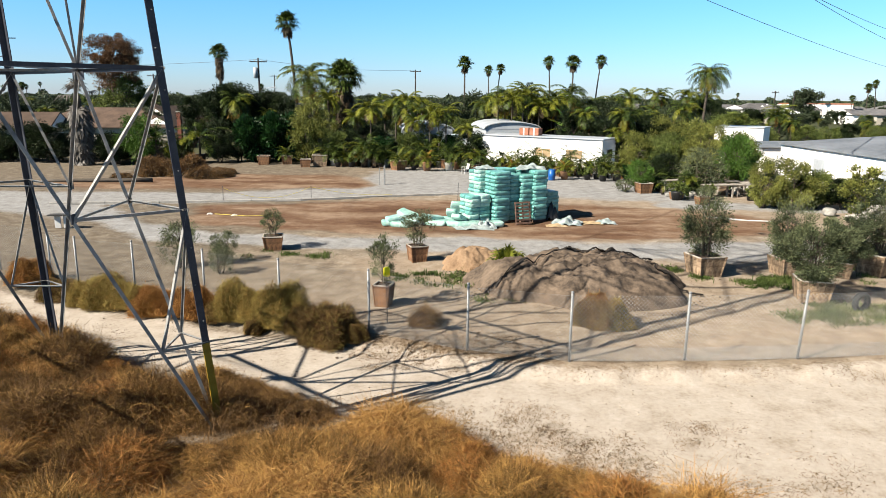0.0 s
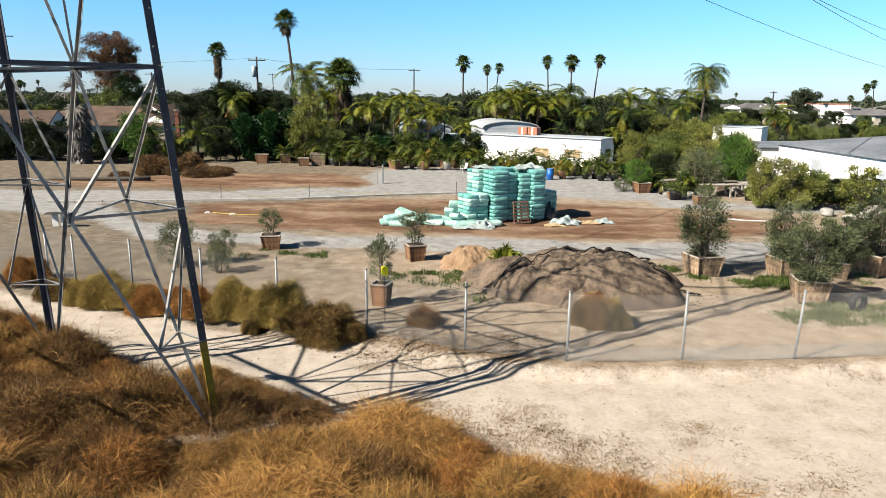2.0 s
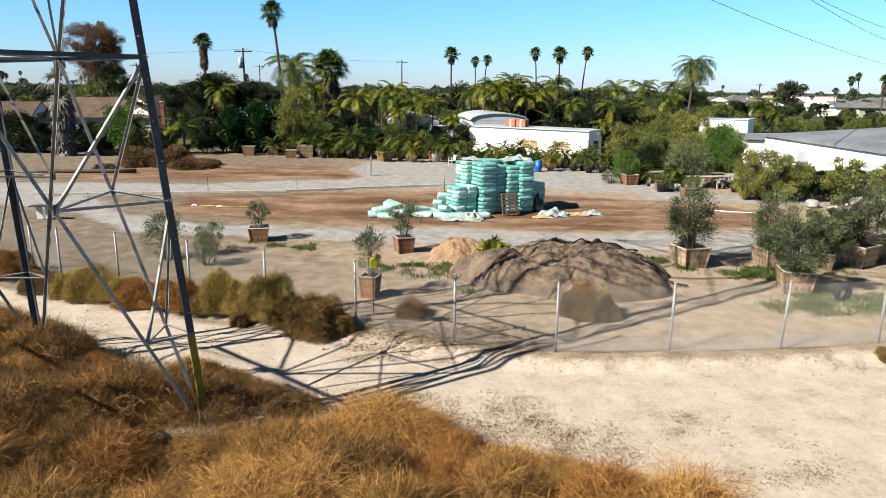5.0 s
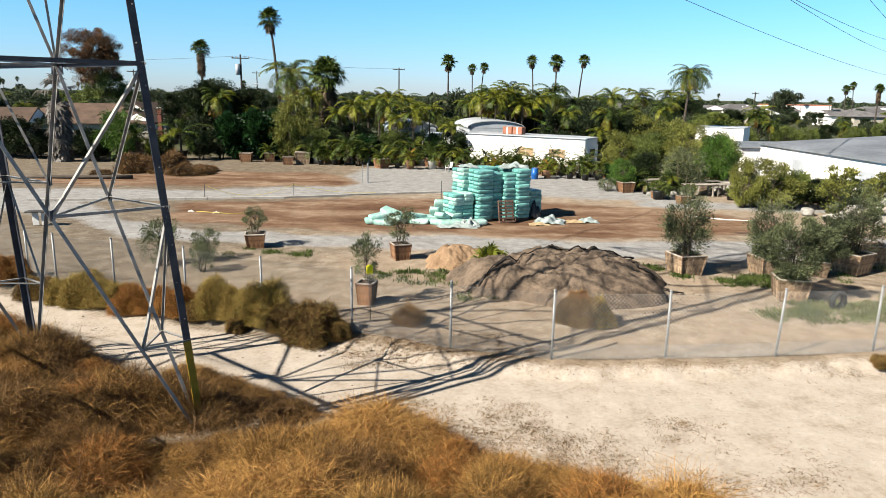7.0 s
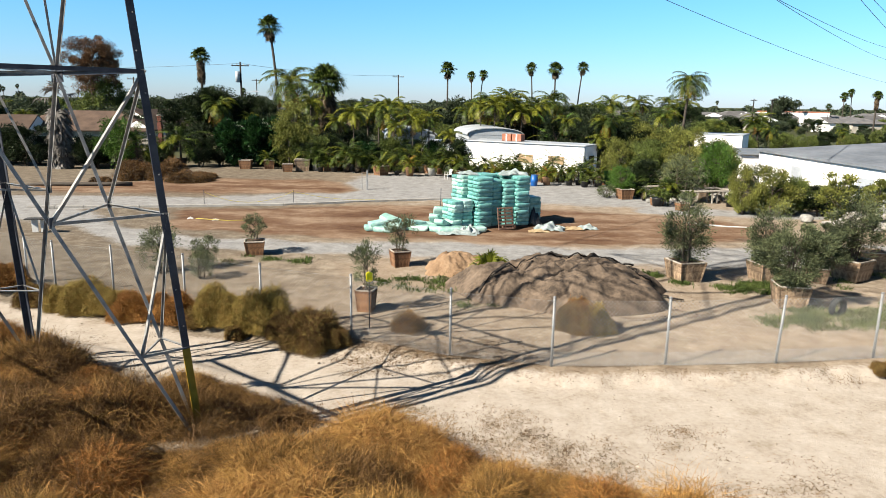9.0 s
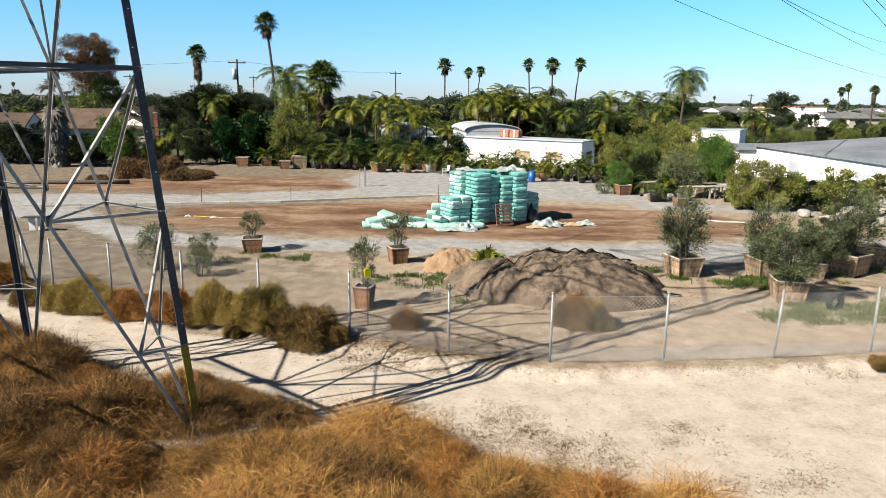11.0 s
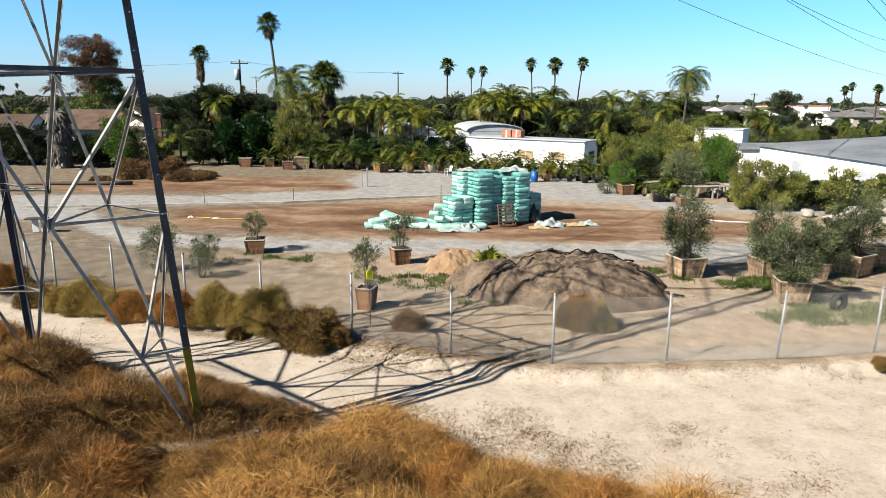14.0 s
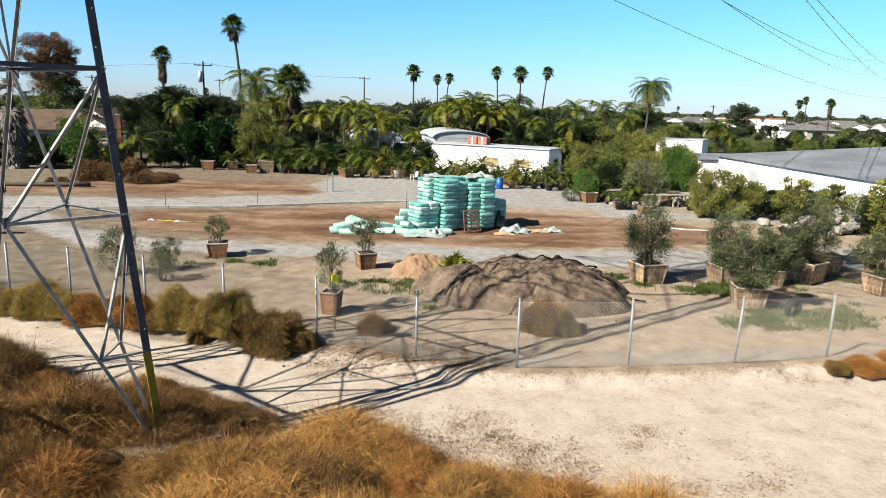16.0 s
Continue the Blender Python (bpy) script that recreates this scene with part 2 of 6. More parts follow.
def tube(bm, pts, radii, sides=8):
    """A bent tapered tube through the points."""
    rings = []
    pts = [Vector(p) for p in pts]
    for i, p in enumerate(pts):
        d = (pts[min(i + 1, len(pts) - 1)] - pts[max(i - 1, 0)]).normalized()
        a = d.cross(Vector((0.3, 0.9, 0.1))).normalized()
        b = d.cross(a)
        rings.append([bm.verts.new(p + (a * math.cos(2 * math.pi * k / sides) + b * math.sin(2 * math.pi * k / sides)) * radii[i]) for k in range(sides)])
    for r0, r1 in zip(rings, rings[1:]):
        for k in range(sides):
            bm.faces.new((r0[k], r0[(k + 1) % sides], r1[(k + 1) % sides], r1[k]))
    bm.faces.new(rings[0][::-1])
    bm.faces.new(rings[-1])


def angle_bar(p, q, u, v, w, t):
    """A steel angle from p to q with flanges w wide and t thick, along u and v from its corner."""
    p, q = Vector(p), Vector(q)
    d = (q - p)
    u = (u - d.normalized() * u.dot(d.normalized())).normalized()
    v = (v - d.normalized() * v.dot(d.normalized())).normalized()
    bm = bmesh.new()
    prof = [(0, 0), (w, 0), (w, t), (t, t), (t, w), (0, w)]
    lo = [bm.verts.new(p + u * x + v * y) for x, y in prof]
    hi = [bm.verts.new(q + u * x + v * y) for x, y in prof]
    for i in range(6):
        bm.faces.new((lo[i], lo[(i + 1) % 6], hi[(i + 1) % 6], hi[i]))
    bm.faces.new(lo[::-1])
    bm.faces.new(hi)
    bmesh.ops.recalc_face_normals(bm, faces=bm.faces)
    return bm


def unit(a):
    return a / np.maximum(np.linalg.norm(a, axis=1, keepdims=True), 1e-9)


def leaf_mesh(c, d, length, width, r):
    """Diamond leaves at c that point along d."""
    n = len(c)
    d = unit(d)
    s = unit(np.cross(d, unit(r.normal(size=(n, 3)))))
    L = length * r.uniform(0.6, 1.3, (n, 1))
    W = width * r.uniform(0.7, 1.2, (n, 1))
    v = np.stack([c, c + d * L * 0.45 + s * W / 2, c + d * L, c + d * L * 0.45 - s * W / 2], 1).reshape(-1, 3)
    return v, np.arange(4 * n).reshape(n, 4)


def blade_mesh(b, d, length, width, droop, r):
    """Thin bent blades that start at b along d and droop."""
    n = len(b)
    d = unit(d)
    s = unit(np.cross(d, unit(r.normal(size=(n, 3)))))
    L = length * r.uniform(0.5, 1.2, (n, 1))
    dr = np.zeros((n, 3))
    dr[:, 2:] = -droop * L * r.uniform(0.2, 1.2, (n, 1))
    bend = r.normal(size=(n, 3)) * 0.2 * L
    mid = b + d * L * 0.5 + dr * 0.25 + bend
    tip = b + d * L + dr + bend
    w = width * r.uniform(0.6, 1.2, (n, 1)) / 2
    v = np.stack([b - s * w, b + s * w, mid + s * w * 0.9, mid - s * w * 0.9, tip + s * w * 0.25, tip - s * w * 0.25], 1).reshape(-1, 3)
    o = np.arange(n)[:, None] * 6
    f = np.concatenate([o + np.array([[0, 1, 2, 3]]), o + np.array([[3, 2, 4, 5]])], 1).reshape(-1, 4)
    return v, f


def crown_points(r, n, clumps, rx, rz, zc, spread):
    """Leaf places in many uneven clumps round a rough ellipsoid."""
    d = unit(r.normal(size=(clumps, 3)))
    rad = r.uniform(0.35, 1.0, (clumps, 1)) ** 0.6 * r.uniform(0.8, 1.12, (clumps, 1))
    cen = d * rad * np.array([[rx, rx, rz]])
    size = r.uniform(0.5, 1.25, clumps) * spread
    pick = r.integers(0, clumps, n)
    off = unit(r.normal(size=(n, 3))) * (r.uniform(0, 1, (n, 1)) ** 0.5) * size[pick][:, None]
    off[:, 2] *= 0.75
    p = cen[pick] + off
    out = unit(off + 0.5 * p / np.array([[rx, rx, rz]]))
    p[:, 2] += zc
    p[:, 2] = np.maximum(p[:, 2], 0.05)
    return p, out, cen + np.array([[0, 0, zc]])


def broad_tree(name, label, cat, h, rx, trunk, leaves, leaf_mat, leaf=0.14, width=0.08, seed=1, clumps=40, spread=None, tr=0.14, multi=1, low=0.0):
    r = np.random.default_rng(seed)
    ob = thing(name, label, cat)
    rz = (h - trunk) / 2
    zc = trunk + rz
    p, out, cen = crown_points(r, leaves, clumps, rx, rz, zc, spread or rx * 0.38)
    for k in range(multi):
        a = 6.28 * k / multi
        o = Vector((math.cos(a), math.sin(a), 0)) * (0.15 * (multi > 1))
        top = Vector((r.normal() * 0.1 * rx, r.normal() * 0.1 * rx, zc + rz * 0.3)) + o * 4
        bm = bmesh.new()
        tube(bm, [o, o * 1.4 + Vector((r.normal() * 0.05, r.normal() * 0.05, trunk * 0.6 + 0.1)), o * 2 + Vector((0, 0, zc * 0.8)), top], [tr * 1.25, tr, tr * 0.7, tr * 0.2], 7)
        part("trunk", bm, M_BARK, ob, smooth=True)
    bm = bmesh.new()
    for c in cen[:: max(1, clumps // 12)]:
        c = Vector(c)
        start = Vector((0, 0, max(trunk * 0.8, min(c.z - 0.3, zc))))
        tube(bm, [start, (start + c) / 2 + Vector((0, 0, 0.1 * rx)), c], [tr * 0.45, tr * 0.3, tr * 0.08], 5)
    tagged(part("branchwork", bm, M_BARK, ob, smooth=True), kind="stuff")
    d = out + r.normal(size=out.shape) * 0.6
    v, f = leaf_mesh(p, d, leaf, width, r)
    part("crown", mesh_from("crown", v, f, leaf_mat), None, ob)
    return ob


def frond_mesh(r, base, az, elev, length, leaflet, nl, droop, width, vee=0.5, curl=0.0):
    """One arching feather frond: leaflets on both sides of a bent rib."""
    t = np.linspace(0.0, 1, nl)
    h = np.array([math.cos(az), math.sin(az), 0])
    side = np.array([-math.sin(az), math.cos(az), 0])
    e = elev - droop * t
    dl = length / nl
    step = np.cos(e)[:, None] * h + np.sin(e)[:, None] * np.array([0, 0, 1.0]) + curl * t[:, None] * side
    rib = base + np.cumsum(step * dl, 0)
    vs, fs, o = [], [], 0
    # rib ribbon
    w = (0.035 * (1 - t) + 0.008)[:, None] * max(length / 2.5, 0.5)
    v = np.stack([rib - side * w, rib + side * w], 1).reshape(-1, 3)
    i = np.arange(nl - 1)[:, None] * 2
    vs.append(v)
    fs.append(i + np.array([[0, 1, 3, 2]]))
    o = 2 * nl
    k = np.arange(max(2, nl // 8), nl)
    for sgn in (1, -1):
        ll = leaflet * np.sin(np.pi * (0.12 + 0.83 * t[k])) ** 0.6 * r.uniform(0.85, 1.1, len(k))
        d = unit(sgn * side + step[k] * 0.7 + np.array([0, 0, vee]) + r.normal(size=(len(k), 3)) * 0.12)
        b = rib[k]
        sag = np.zeros((len(k), 3))
        sag[:, 2] = -ll * (0.25 + 0.45 * droop / 2)
        mid = b + d * ll[:, None] * 0.5 + sag * 0.2
        tip = b + d * ll[:, None] + sag
        ww = unit(step[k]) * width / 2
        v = np.stack([b - ww * 0.5, b + ww * 0.5, mid + ww, mid - ww, tip + ww * 0.15, tip - ww * 0.15], 1).reshape(-1, 3)
        q = np.arange(len(k))[:, None] * 6 + o
        vs.append(v)
        fs.append(np.concatenate([q + np.array([[0, 1, 2, 3]]), q + np.array([[3, 2, 4, 5]])], 1).reshape(-1, 4))
        o += 6 * len(k)
    return np.concatenate(vs), np.concatenate(fs)


def join(parts):
    vs, fs, o = [], [], 0
    for v, f in parts:
        vs.append(v)
        fs.append(f + o)
        o += len(v)
    return np.concatenate(vs), np.concatenate(fs)


def palm_trunk(bm, h, r0, r1, lean=(0, 0), rings=14):
    r0, r1 = r0 * 0.75, r1 * 0.75
    pts, rad = [], []
    for i in range(rings + 1):
        t = i / rings
        pts.append((lean[0] * t * t, lean[1] * t * t, h * t))
        rad.append((r0 + (r1 - r0) * t ** 0.6) * (1 + 0.05 * (i % 2)))
    tube(bm, pts, rad, 9)


def feather_palm(label, h, trunk_r, fl, n, mats, seed, droop=1.7, leaflet=0.55, lean=(0, 0), wind=0.0, cat="palm tree", name="feather_palm", dead=4, nl=34, lw=0.05):
    r = np.random.default_rng(seed)
    ob = thing(name, label, cat)
    bm = bmesh.new()
    palm_trunk(bm, h, trunk_r, trunk_r * 0.7, lean)
    part("trunk", bm, M_PALMBARK, ob, smooth=True)
    top = np.array([lean[0], lean[1], h])
    groups = [[] for _ in mats]
    for i in range(n):
        az = i * 2.4 + r.normal() * 0.2
        e = 1.35 - 1.5 * (i / n) + r.normal() * 0.1
        g = 0 if r.uniform() < 0.75 or len(mats) < 2 else 1
        groups[g].append(frond_mesh(r, top, az, e, fl * r.uniform(0.8, 1.1), leaflet, nl, droop * r.uniform(0.8, 1.15), lw, curl=wind))
    for g, m in zip(groups, mats):
        if g:
            v, f = join(g)
            part("fronds", mesh_from("fronds", v, f, m), None, ob)
    if dead:
        v, f = join([frond_mesh(r, top - [0, 0, 0.15], i * 2.4 + 1, -0.7 + r.normal() * 0.2, fl * 0.75, leaflet * 0.8, 24, 0.9, lw) for i in range(dead)])
        part("dead_fronds", mesh_from("dead_fronds", v, f, L_ORANGE if dead > 4 else L_PALMDEAD), None, ob, "dry hanging fronds")
    return ob


def fan_leaf(r, base, az, elev, stalk, size, nseg=18, droop=0.35):
    h = np.array([math.cos(az), math.sin(az), 0])
    side = np.array([-math.sin(az), math.cos(az), 0])
    up = np.array([0, 0, 1.0])
    d = math.cos(elev) * h + math.sin(elev) * up
    nrm = -math.sin(elev) * h + math.cos(elev) * up
    hub = base + d * stalk
    vs = [np.stack([base - side * 0.03, base + side * 0.03, hub + side * 0.02, hub - side * 0.02])]
    fs = [np.array([[0, 1, 2, 3]])]
    a = np.linspace(-2.1, 2.1, nseg) + r.normal(size=nseg) * 0.05
    ll = size * (0.75 + 0.25 * np.cos(a * 0.6)) * r.uniform(0.85, 1.1, nseg)
    dirs = np.cos(a)[:, None] * d + np.sin(a)[:, None] * side
    perp = -np.sin(a)[:, None] * d + np.cos(a)[:, None] * side
    w = size * 2.2 / nseg
    mid = hub + dirs * ll[:, None] * 0.6 + nrm * 0.05 * size
    tip = hub + dirs * ll[:, None] - up * (droop * ll * r.uniform(0.4, 1.3, nseg))[:, None]
    v = np.stack([np.repeat(hub[None], nseg, 0) - perp * 0.01, np.repeat(hub[None], nseg, 0) + perp * 0.01, mid + perp * w * 0.5, mid - perp * w * 0.5, tip + perp * 0.01, tip - perp * 0.01], 1).reshape(-1, 3)
    q = np.arange(nseg)[:, None] * 6 + 4
    fs.append(np.concatenate([q + np.array([[0, 1, 2, 3]]), q + np.array([[3, 2, 4, 5]])], 1).reshape(-1, 4))
    vs.append(v)
    return np.concatenate(vs), np.concatenate(fs)


def fan_palm(label, h, r0, size, n, skirt, seed, lean=(0, 0), mat=None, skirt_mat=None, skirt_r=0.6):
    r = np.random.default_rng(seed)
    ob = thing("fan_palm", label, "palm tree")
    bm = bmesh.new()
    palm_trunk(bm, h, r0, r0 * 0.65, lean)
    part("trunk", bm, M_PALMBARK, ob, smooth=True)
    top = np.array([lean[0], lean[1], h])
    fl = []
    for i in range(n):
        e = 1.45 - 2.0 * (i / n) + r.normal() * 0.1
        fl.append(fan_leaf(r, top, i * 2.4 + r.normal() * 0.2, e, size * r.uniform(0.7, 1.0), size * r.uniform(0.8, 1.1)))
    v, f = join(fl)
    part("fronds", mesh_from("fronds", v, f, mat or L_PALM), None, ob)
    if skirt:
        fl = []
        m = int(skirt * 16) + 8
        for i in range(m):
            t = (i / m) ** 0.8
            z = h - 0.2 - t * skirt
            k = 1 - t
            base = np.array([lean[0] * (z / h) ** 2, lean[1] * (z / h) ** 2, z])
            fl.append(fan_leaf(r, base, i * 2.4 + r.normal() * 0.3, -1.25 + 0.35 * k + r.normal() * 0.08, size * skirt_r * r.uniform(0.6, 1.0), size * r.uniform(0.6, 0.9), 10, 0.2))
        v, f = join(fl)
        part("dead_skirt", mesh_from("dead_skirt", v, f, skirt_mat or L_PALMDEAD), None, ob, "skirt of dry hanging fronds")
    return ob


def brush(label, mats, n, rx, rz, seed, width=0.012, length=0.5, cat="dry bush", name="dry_bush", droop=0.25, fuzz=0.55):
    """A rounded mass of fine dry stalks that spring from the middle."""
    r = np.random.default_rng(seed)
    ob = thing(name, label, cat)
    for i, m in enumerate(mats):
        k = n // (1 + i * 2)
        d = unit(r.normal(size=(k, 3)))
        d[:, 2] = np.abs(d[:, 2])
        lump = 1 + 0.22 * np.sin(d[:, 0] * 4 + seed) * np.cos(d[:, 1] * 5 + seed * 2)
        rad = (r.uniform(0.15, 1, (k, 1)) ** 0.45) * lump[:, None] * 0.82
        b = d * rad * np.array([[rx, rx, rz]])
        way = d * np.array([[1, 1, 1.25]]) + r.normal(size=(k, 3)) * fuzz
        v, f = blade_mesh(b, way, length, width, droop, r)
        v[:, 2] = np.maximum(v[:, 2], 0.0)
        part("foliage", mesh_from("foliage", v, f, m), None, ob)
    return ob


def arc_mesh(b, d, length, width, bend, droop, r):
    """Thin stems of three lengths that start at b along d, curl and droop."""
    n = len(b)
    d = unit(d)
    L = length * r.uniform(0.55, 1.15, (n, 1))
    curl = unit(np.cross(d, unit(r.normal(size=(n, 3))))) * bend * r.uniform(0.2, 1.2, (n, 1))
    s = unit(np.cross(d, unit(r.normal(size=(n, 3)))))
    w = width * r.uniform(0.6, 1.3, (n, 1)) / 2
    rows = []
    for t, k in ((0, 1.0), (0.35, 0.9), (0.7, 0.7), (1.0, 0.3)):
        c = b + d * L * t + curl * L * t * t
        c[:, 2] -= (droop * L * t * t * t)[:, 0]
        rows += [c - s * w * k, c + s * w * k]
    v = np.stack(rows, 1).reshape(-1, 3)
    o = np.arange(n)[:, None] * 8
    f = np.concatenate([o + np.array([[i, i + 1, i + 3, i + 2]]) for i in (0, 2, 4)], 1).reshape(-1, 4)
    return v, f


def tumbleweed(label, mats, n, seed, width=0.0065, bend=1.3, droop=0.3, twig=0.25, name="dry_brush", cat="dry brush"):
    """A domed dry plant of unit size: stems spray from the root in bunches and break into fine curled twigs."""
    r = np.random.default_rng(seed)
    ob = thing(name, label, cat)
    tufts = unit(r.normal(size=(46, 3)) * np.array([[1, 1, 0.9]]))
    tufts[:, 2] = np.abs(tufts[:, 2]) * 0.95 + 0.05
    reach = r.uniform(0.66, 1.12, (46, 1))
    # main stems
    k = 600
    pick = r.integers(0, 46, k)
    d = tufts[pick] + r.normal(size=(k, 3)) * 0.16
    v, f = arc_mesh(r.normal(size=(k, 3)) * np.array([[0.10, 0.10, 0.02]]) + np.array([[0, 0, 0.03]]), d * reach[pick], 0.95, width * 1.5, bend * 0.6, droop * 0.6, r)
    v[:, 2] = np.maximum(v[:, 2], 0.0)
    tagged(part("branchwork", mesh_from("branchwork", v, f, mats[0]), None, ob), kind="stuff")
    # twigs along the outer half of the stems
    for i, m in enumerate(mats):
        k = n // (1 + 2 * i)
        pick = r.integers(0, 46, k)
        d = unit(tufts[pick] + r.normal(size=(k, 3)) * 0.24)
        at = (r.uniform(0.12, 1, (k, 1)) ** 0.55) * 0.86 * reach[pick]
        b = d * at
        b[:, 2] -= 0.10 * at[:, 0] ** 2
        way = d + tufts[pick] * 0.4 + r.normal(size=(k, 3)) * 1.1
        v, f = arc_mesh(b, way, twig, width, bend, droop, r)
        v[:, 2] = np.maximum(v[:, 2], 0.0)
        part("foliage", mesh_from("foliage", v, f, m), None, ob)
    return ob


# ---- ground: one sheet to the horizon ----
def spread_axis(lo, hi, step, far):
    a = list(np.arange(lo, hi + 1e-6, step))
    g, x = step, hi
    while x < far:
        g *= 1.22
        x += g
        a.append(x)
    g, x = step, lo
    out = []
    while x > -far:
        g *= 1.22
        x -= g
        out.append(x)
    return np.array(out[::-1] + a)


def inside(x, y, poly, soft):
    """How far inside the outline a place is, from 0 to 1 over a soft edge."""
    p = np.array(poly, float)
    q = np.roll(p, -1, 0)
    ins = np.zeros(x.shape, bool)
    dist = np.full(x.shape, 1e9)
    for (x0, y0), (x1, y1) in zip(p, q):
        c = ((y0 > y) != (y1 > y)) & (x < (x1 - x0) * (y - y0) / (y1 - y0 + 1e-12) + x0)
        ins ^= c
        t = np.clip(((x - x0) * (x1 - x0) + (y - y0) * (y1 - y0)) / ((x1 - x0) ** 2 + (y1 - y0) ** 2 + 1e-9), 0, 1)
        dist = np.minimum(dist, np.hypot(x - x0 - t * (x1 - x0), y - y0 - t * (y1 - y0)))
    return np.clip(0.5 + np.where(ins, dist, -dist) / soft, 0, 1)


ROAD = [(-60, 38), (-16, 23.6), (-12.6, 22.0), (-8.5, 20.3), (-4.2, 18.6), (-2.0, 18.3), (-0.3, 17.7), (1.8, 16.8), (3.2, 16.4), (6.1, 16.5), (9.2, 16.8), (14, 17.2), (60, 22), (60, -30), (8, 4), (5.0, 10.0), (2.2, 11.2), (0.2, 12.6), (-2.9, 13.6), (-4.0, 14.8), (-6.5, 16.2), (-10.6, 17.7), (-16, 20), (-60, 30)]
GRAVEL = [[(-60, 58), (-30, 46.5), (-17, 47.5), (-6, 51), (-4.5, 54), (-9, 60.5), (-4.5, 63), (18, 63), (20, 52), (18, 45.5), (10, 46), (0.6, 48.2), (-14, 43.8), (-22, 42.6), (-16, 36), (-11.5, 33.5), (-4, 32.6), (1, 32.8), (8.5, 31.9), (16.3, 32.4), (40, 36), (40, 29), (12, 28.2), (7.6, 28.6), (0, 29.6), (-8, 30.6), (-14, 31.5), (-19, 36.5), (-26, 39.5), (-60, 48)],
          [(13, 46), (22, 44), (40, 44), (40, 40), (20, 41.5), (14, 43)]]
MULCH = [[(-25, 55.5), (-20, 60.0), (-15, 60.0), (-9, 58), (-4, 54.4), (-6.5, 51.2), (-15, 49.2), (-26, 49.0), (-34, 51)],
         [(-15.5, 42.2), (-9, 43.6), (-3, 45), (3, 45), (10, 43.5), (17.5, 40.6), (20, 37), (17.3, 34.2), (10, 32.6), (6, 32.4), (1, 33.6), (-4, 33.8), (-9, 34.6), (-13.8, 36)]]
gx = spread_axis(-17, 17, 0.22, 2600)
gy = spread_axis(8.5, 34, 0.22, 2600)
GX, GY = np.meshgrid(gx, gy)
bumps = 0.035 * np.sin(GX * 1.7 + 0.6 * np.sin(GY * 1.3)) * np.cos(GY * 1.9 + GX * 0.4) + 0.02 * np.sin(GX * 4.1 + GY * 2.3) * np.sin(GY * 5.3 - GX)
bumps *= np.clip(1.4 - np.hypot(GX, GY - 20) / 60, 0, 1)
m_road = inside(GX, GY, ROAD, 1.0)
m_grav = np.maximum(inside(GX, GY, GRAVEL[0], 2.2), inside(GX, GY, GRAVEL[1], 2.0))
m_mulch = np.maximum(inside(GX, GY, MULCH[0], 2.4), inside(GX, GY, MULCH[1], 2.6))
# the track is cut a hand's breadth below the yard, with a crumbling edge along the fence
crumble = np.clip((GX + 2.6) / 1.5, 0, 1) * (0.16 * np.sin(GX * 5.3 + GY) * np.sin(GX * 2.1 + 1) + 0.10 * np.sin(GX * 11.7 + GY * 3))
cut = np.clip((inside(GX, GY - 0.9 * np.clip((-2.2 - GX) / 1.5, 0, 1), ROAD, 3.0) - 0.5) * 3.0 + crumble * 0.8, 0, 0.55) / 0.55
cut = cut * cut * (3 - 2 * cut)
GZ = bumps * (1 - 0.75 * m_road) - 0.2 * cut
nyy, nxx = GX.shape
idx = np.arange(nyy * nxx).reshape(nyy, nxx)
faces = np.stack([idx[:-1, :-1], idx[:-1, 1:], idx[1:, 1:], idx[1:, :-1]], -1).reshape(-1, 4)


def lay(x, y):
    """Height of the ground at a place."""
    x, y = np.asarray(x, float), np.asarray(y, float)
    i = np.clip(np.searchsorted(gx, x) - 1, 0, len(gx) - 2)
    j = np.clip(np.searchsorted(gy, y) - 1, 0, len(gy) - 2)
    a, b = (x - gx[i]) / (gx[i + 1] - gx[i]), (y - gy[j]) / (gy[j + 1] - gy[j])
    return (GZ[j, i] * (1 - a) + GZ[j, i + 1] * a) * (1 - b) + (GZ[j + 1, i] * (1 - a) + GZ[j + 1, i + 1] * a) * b


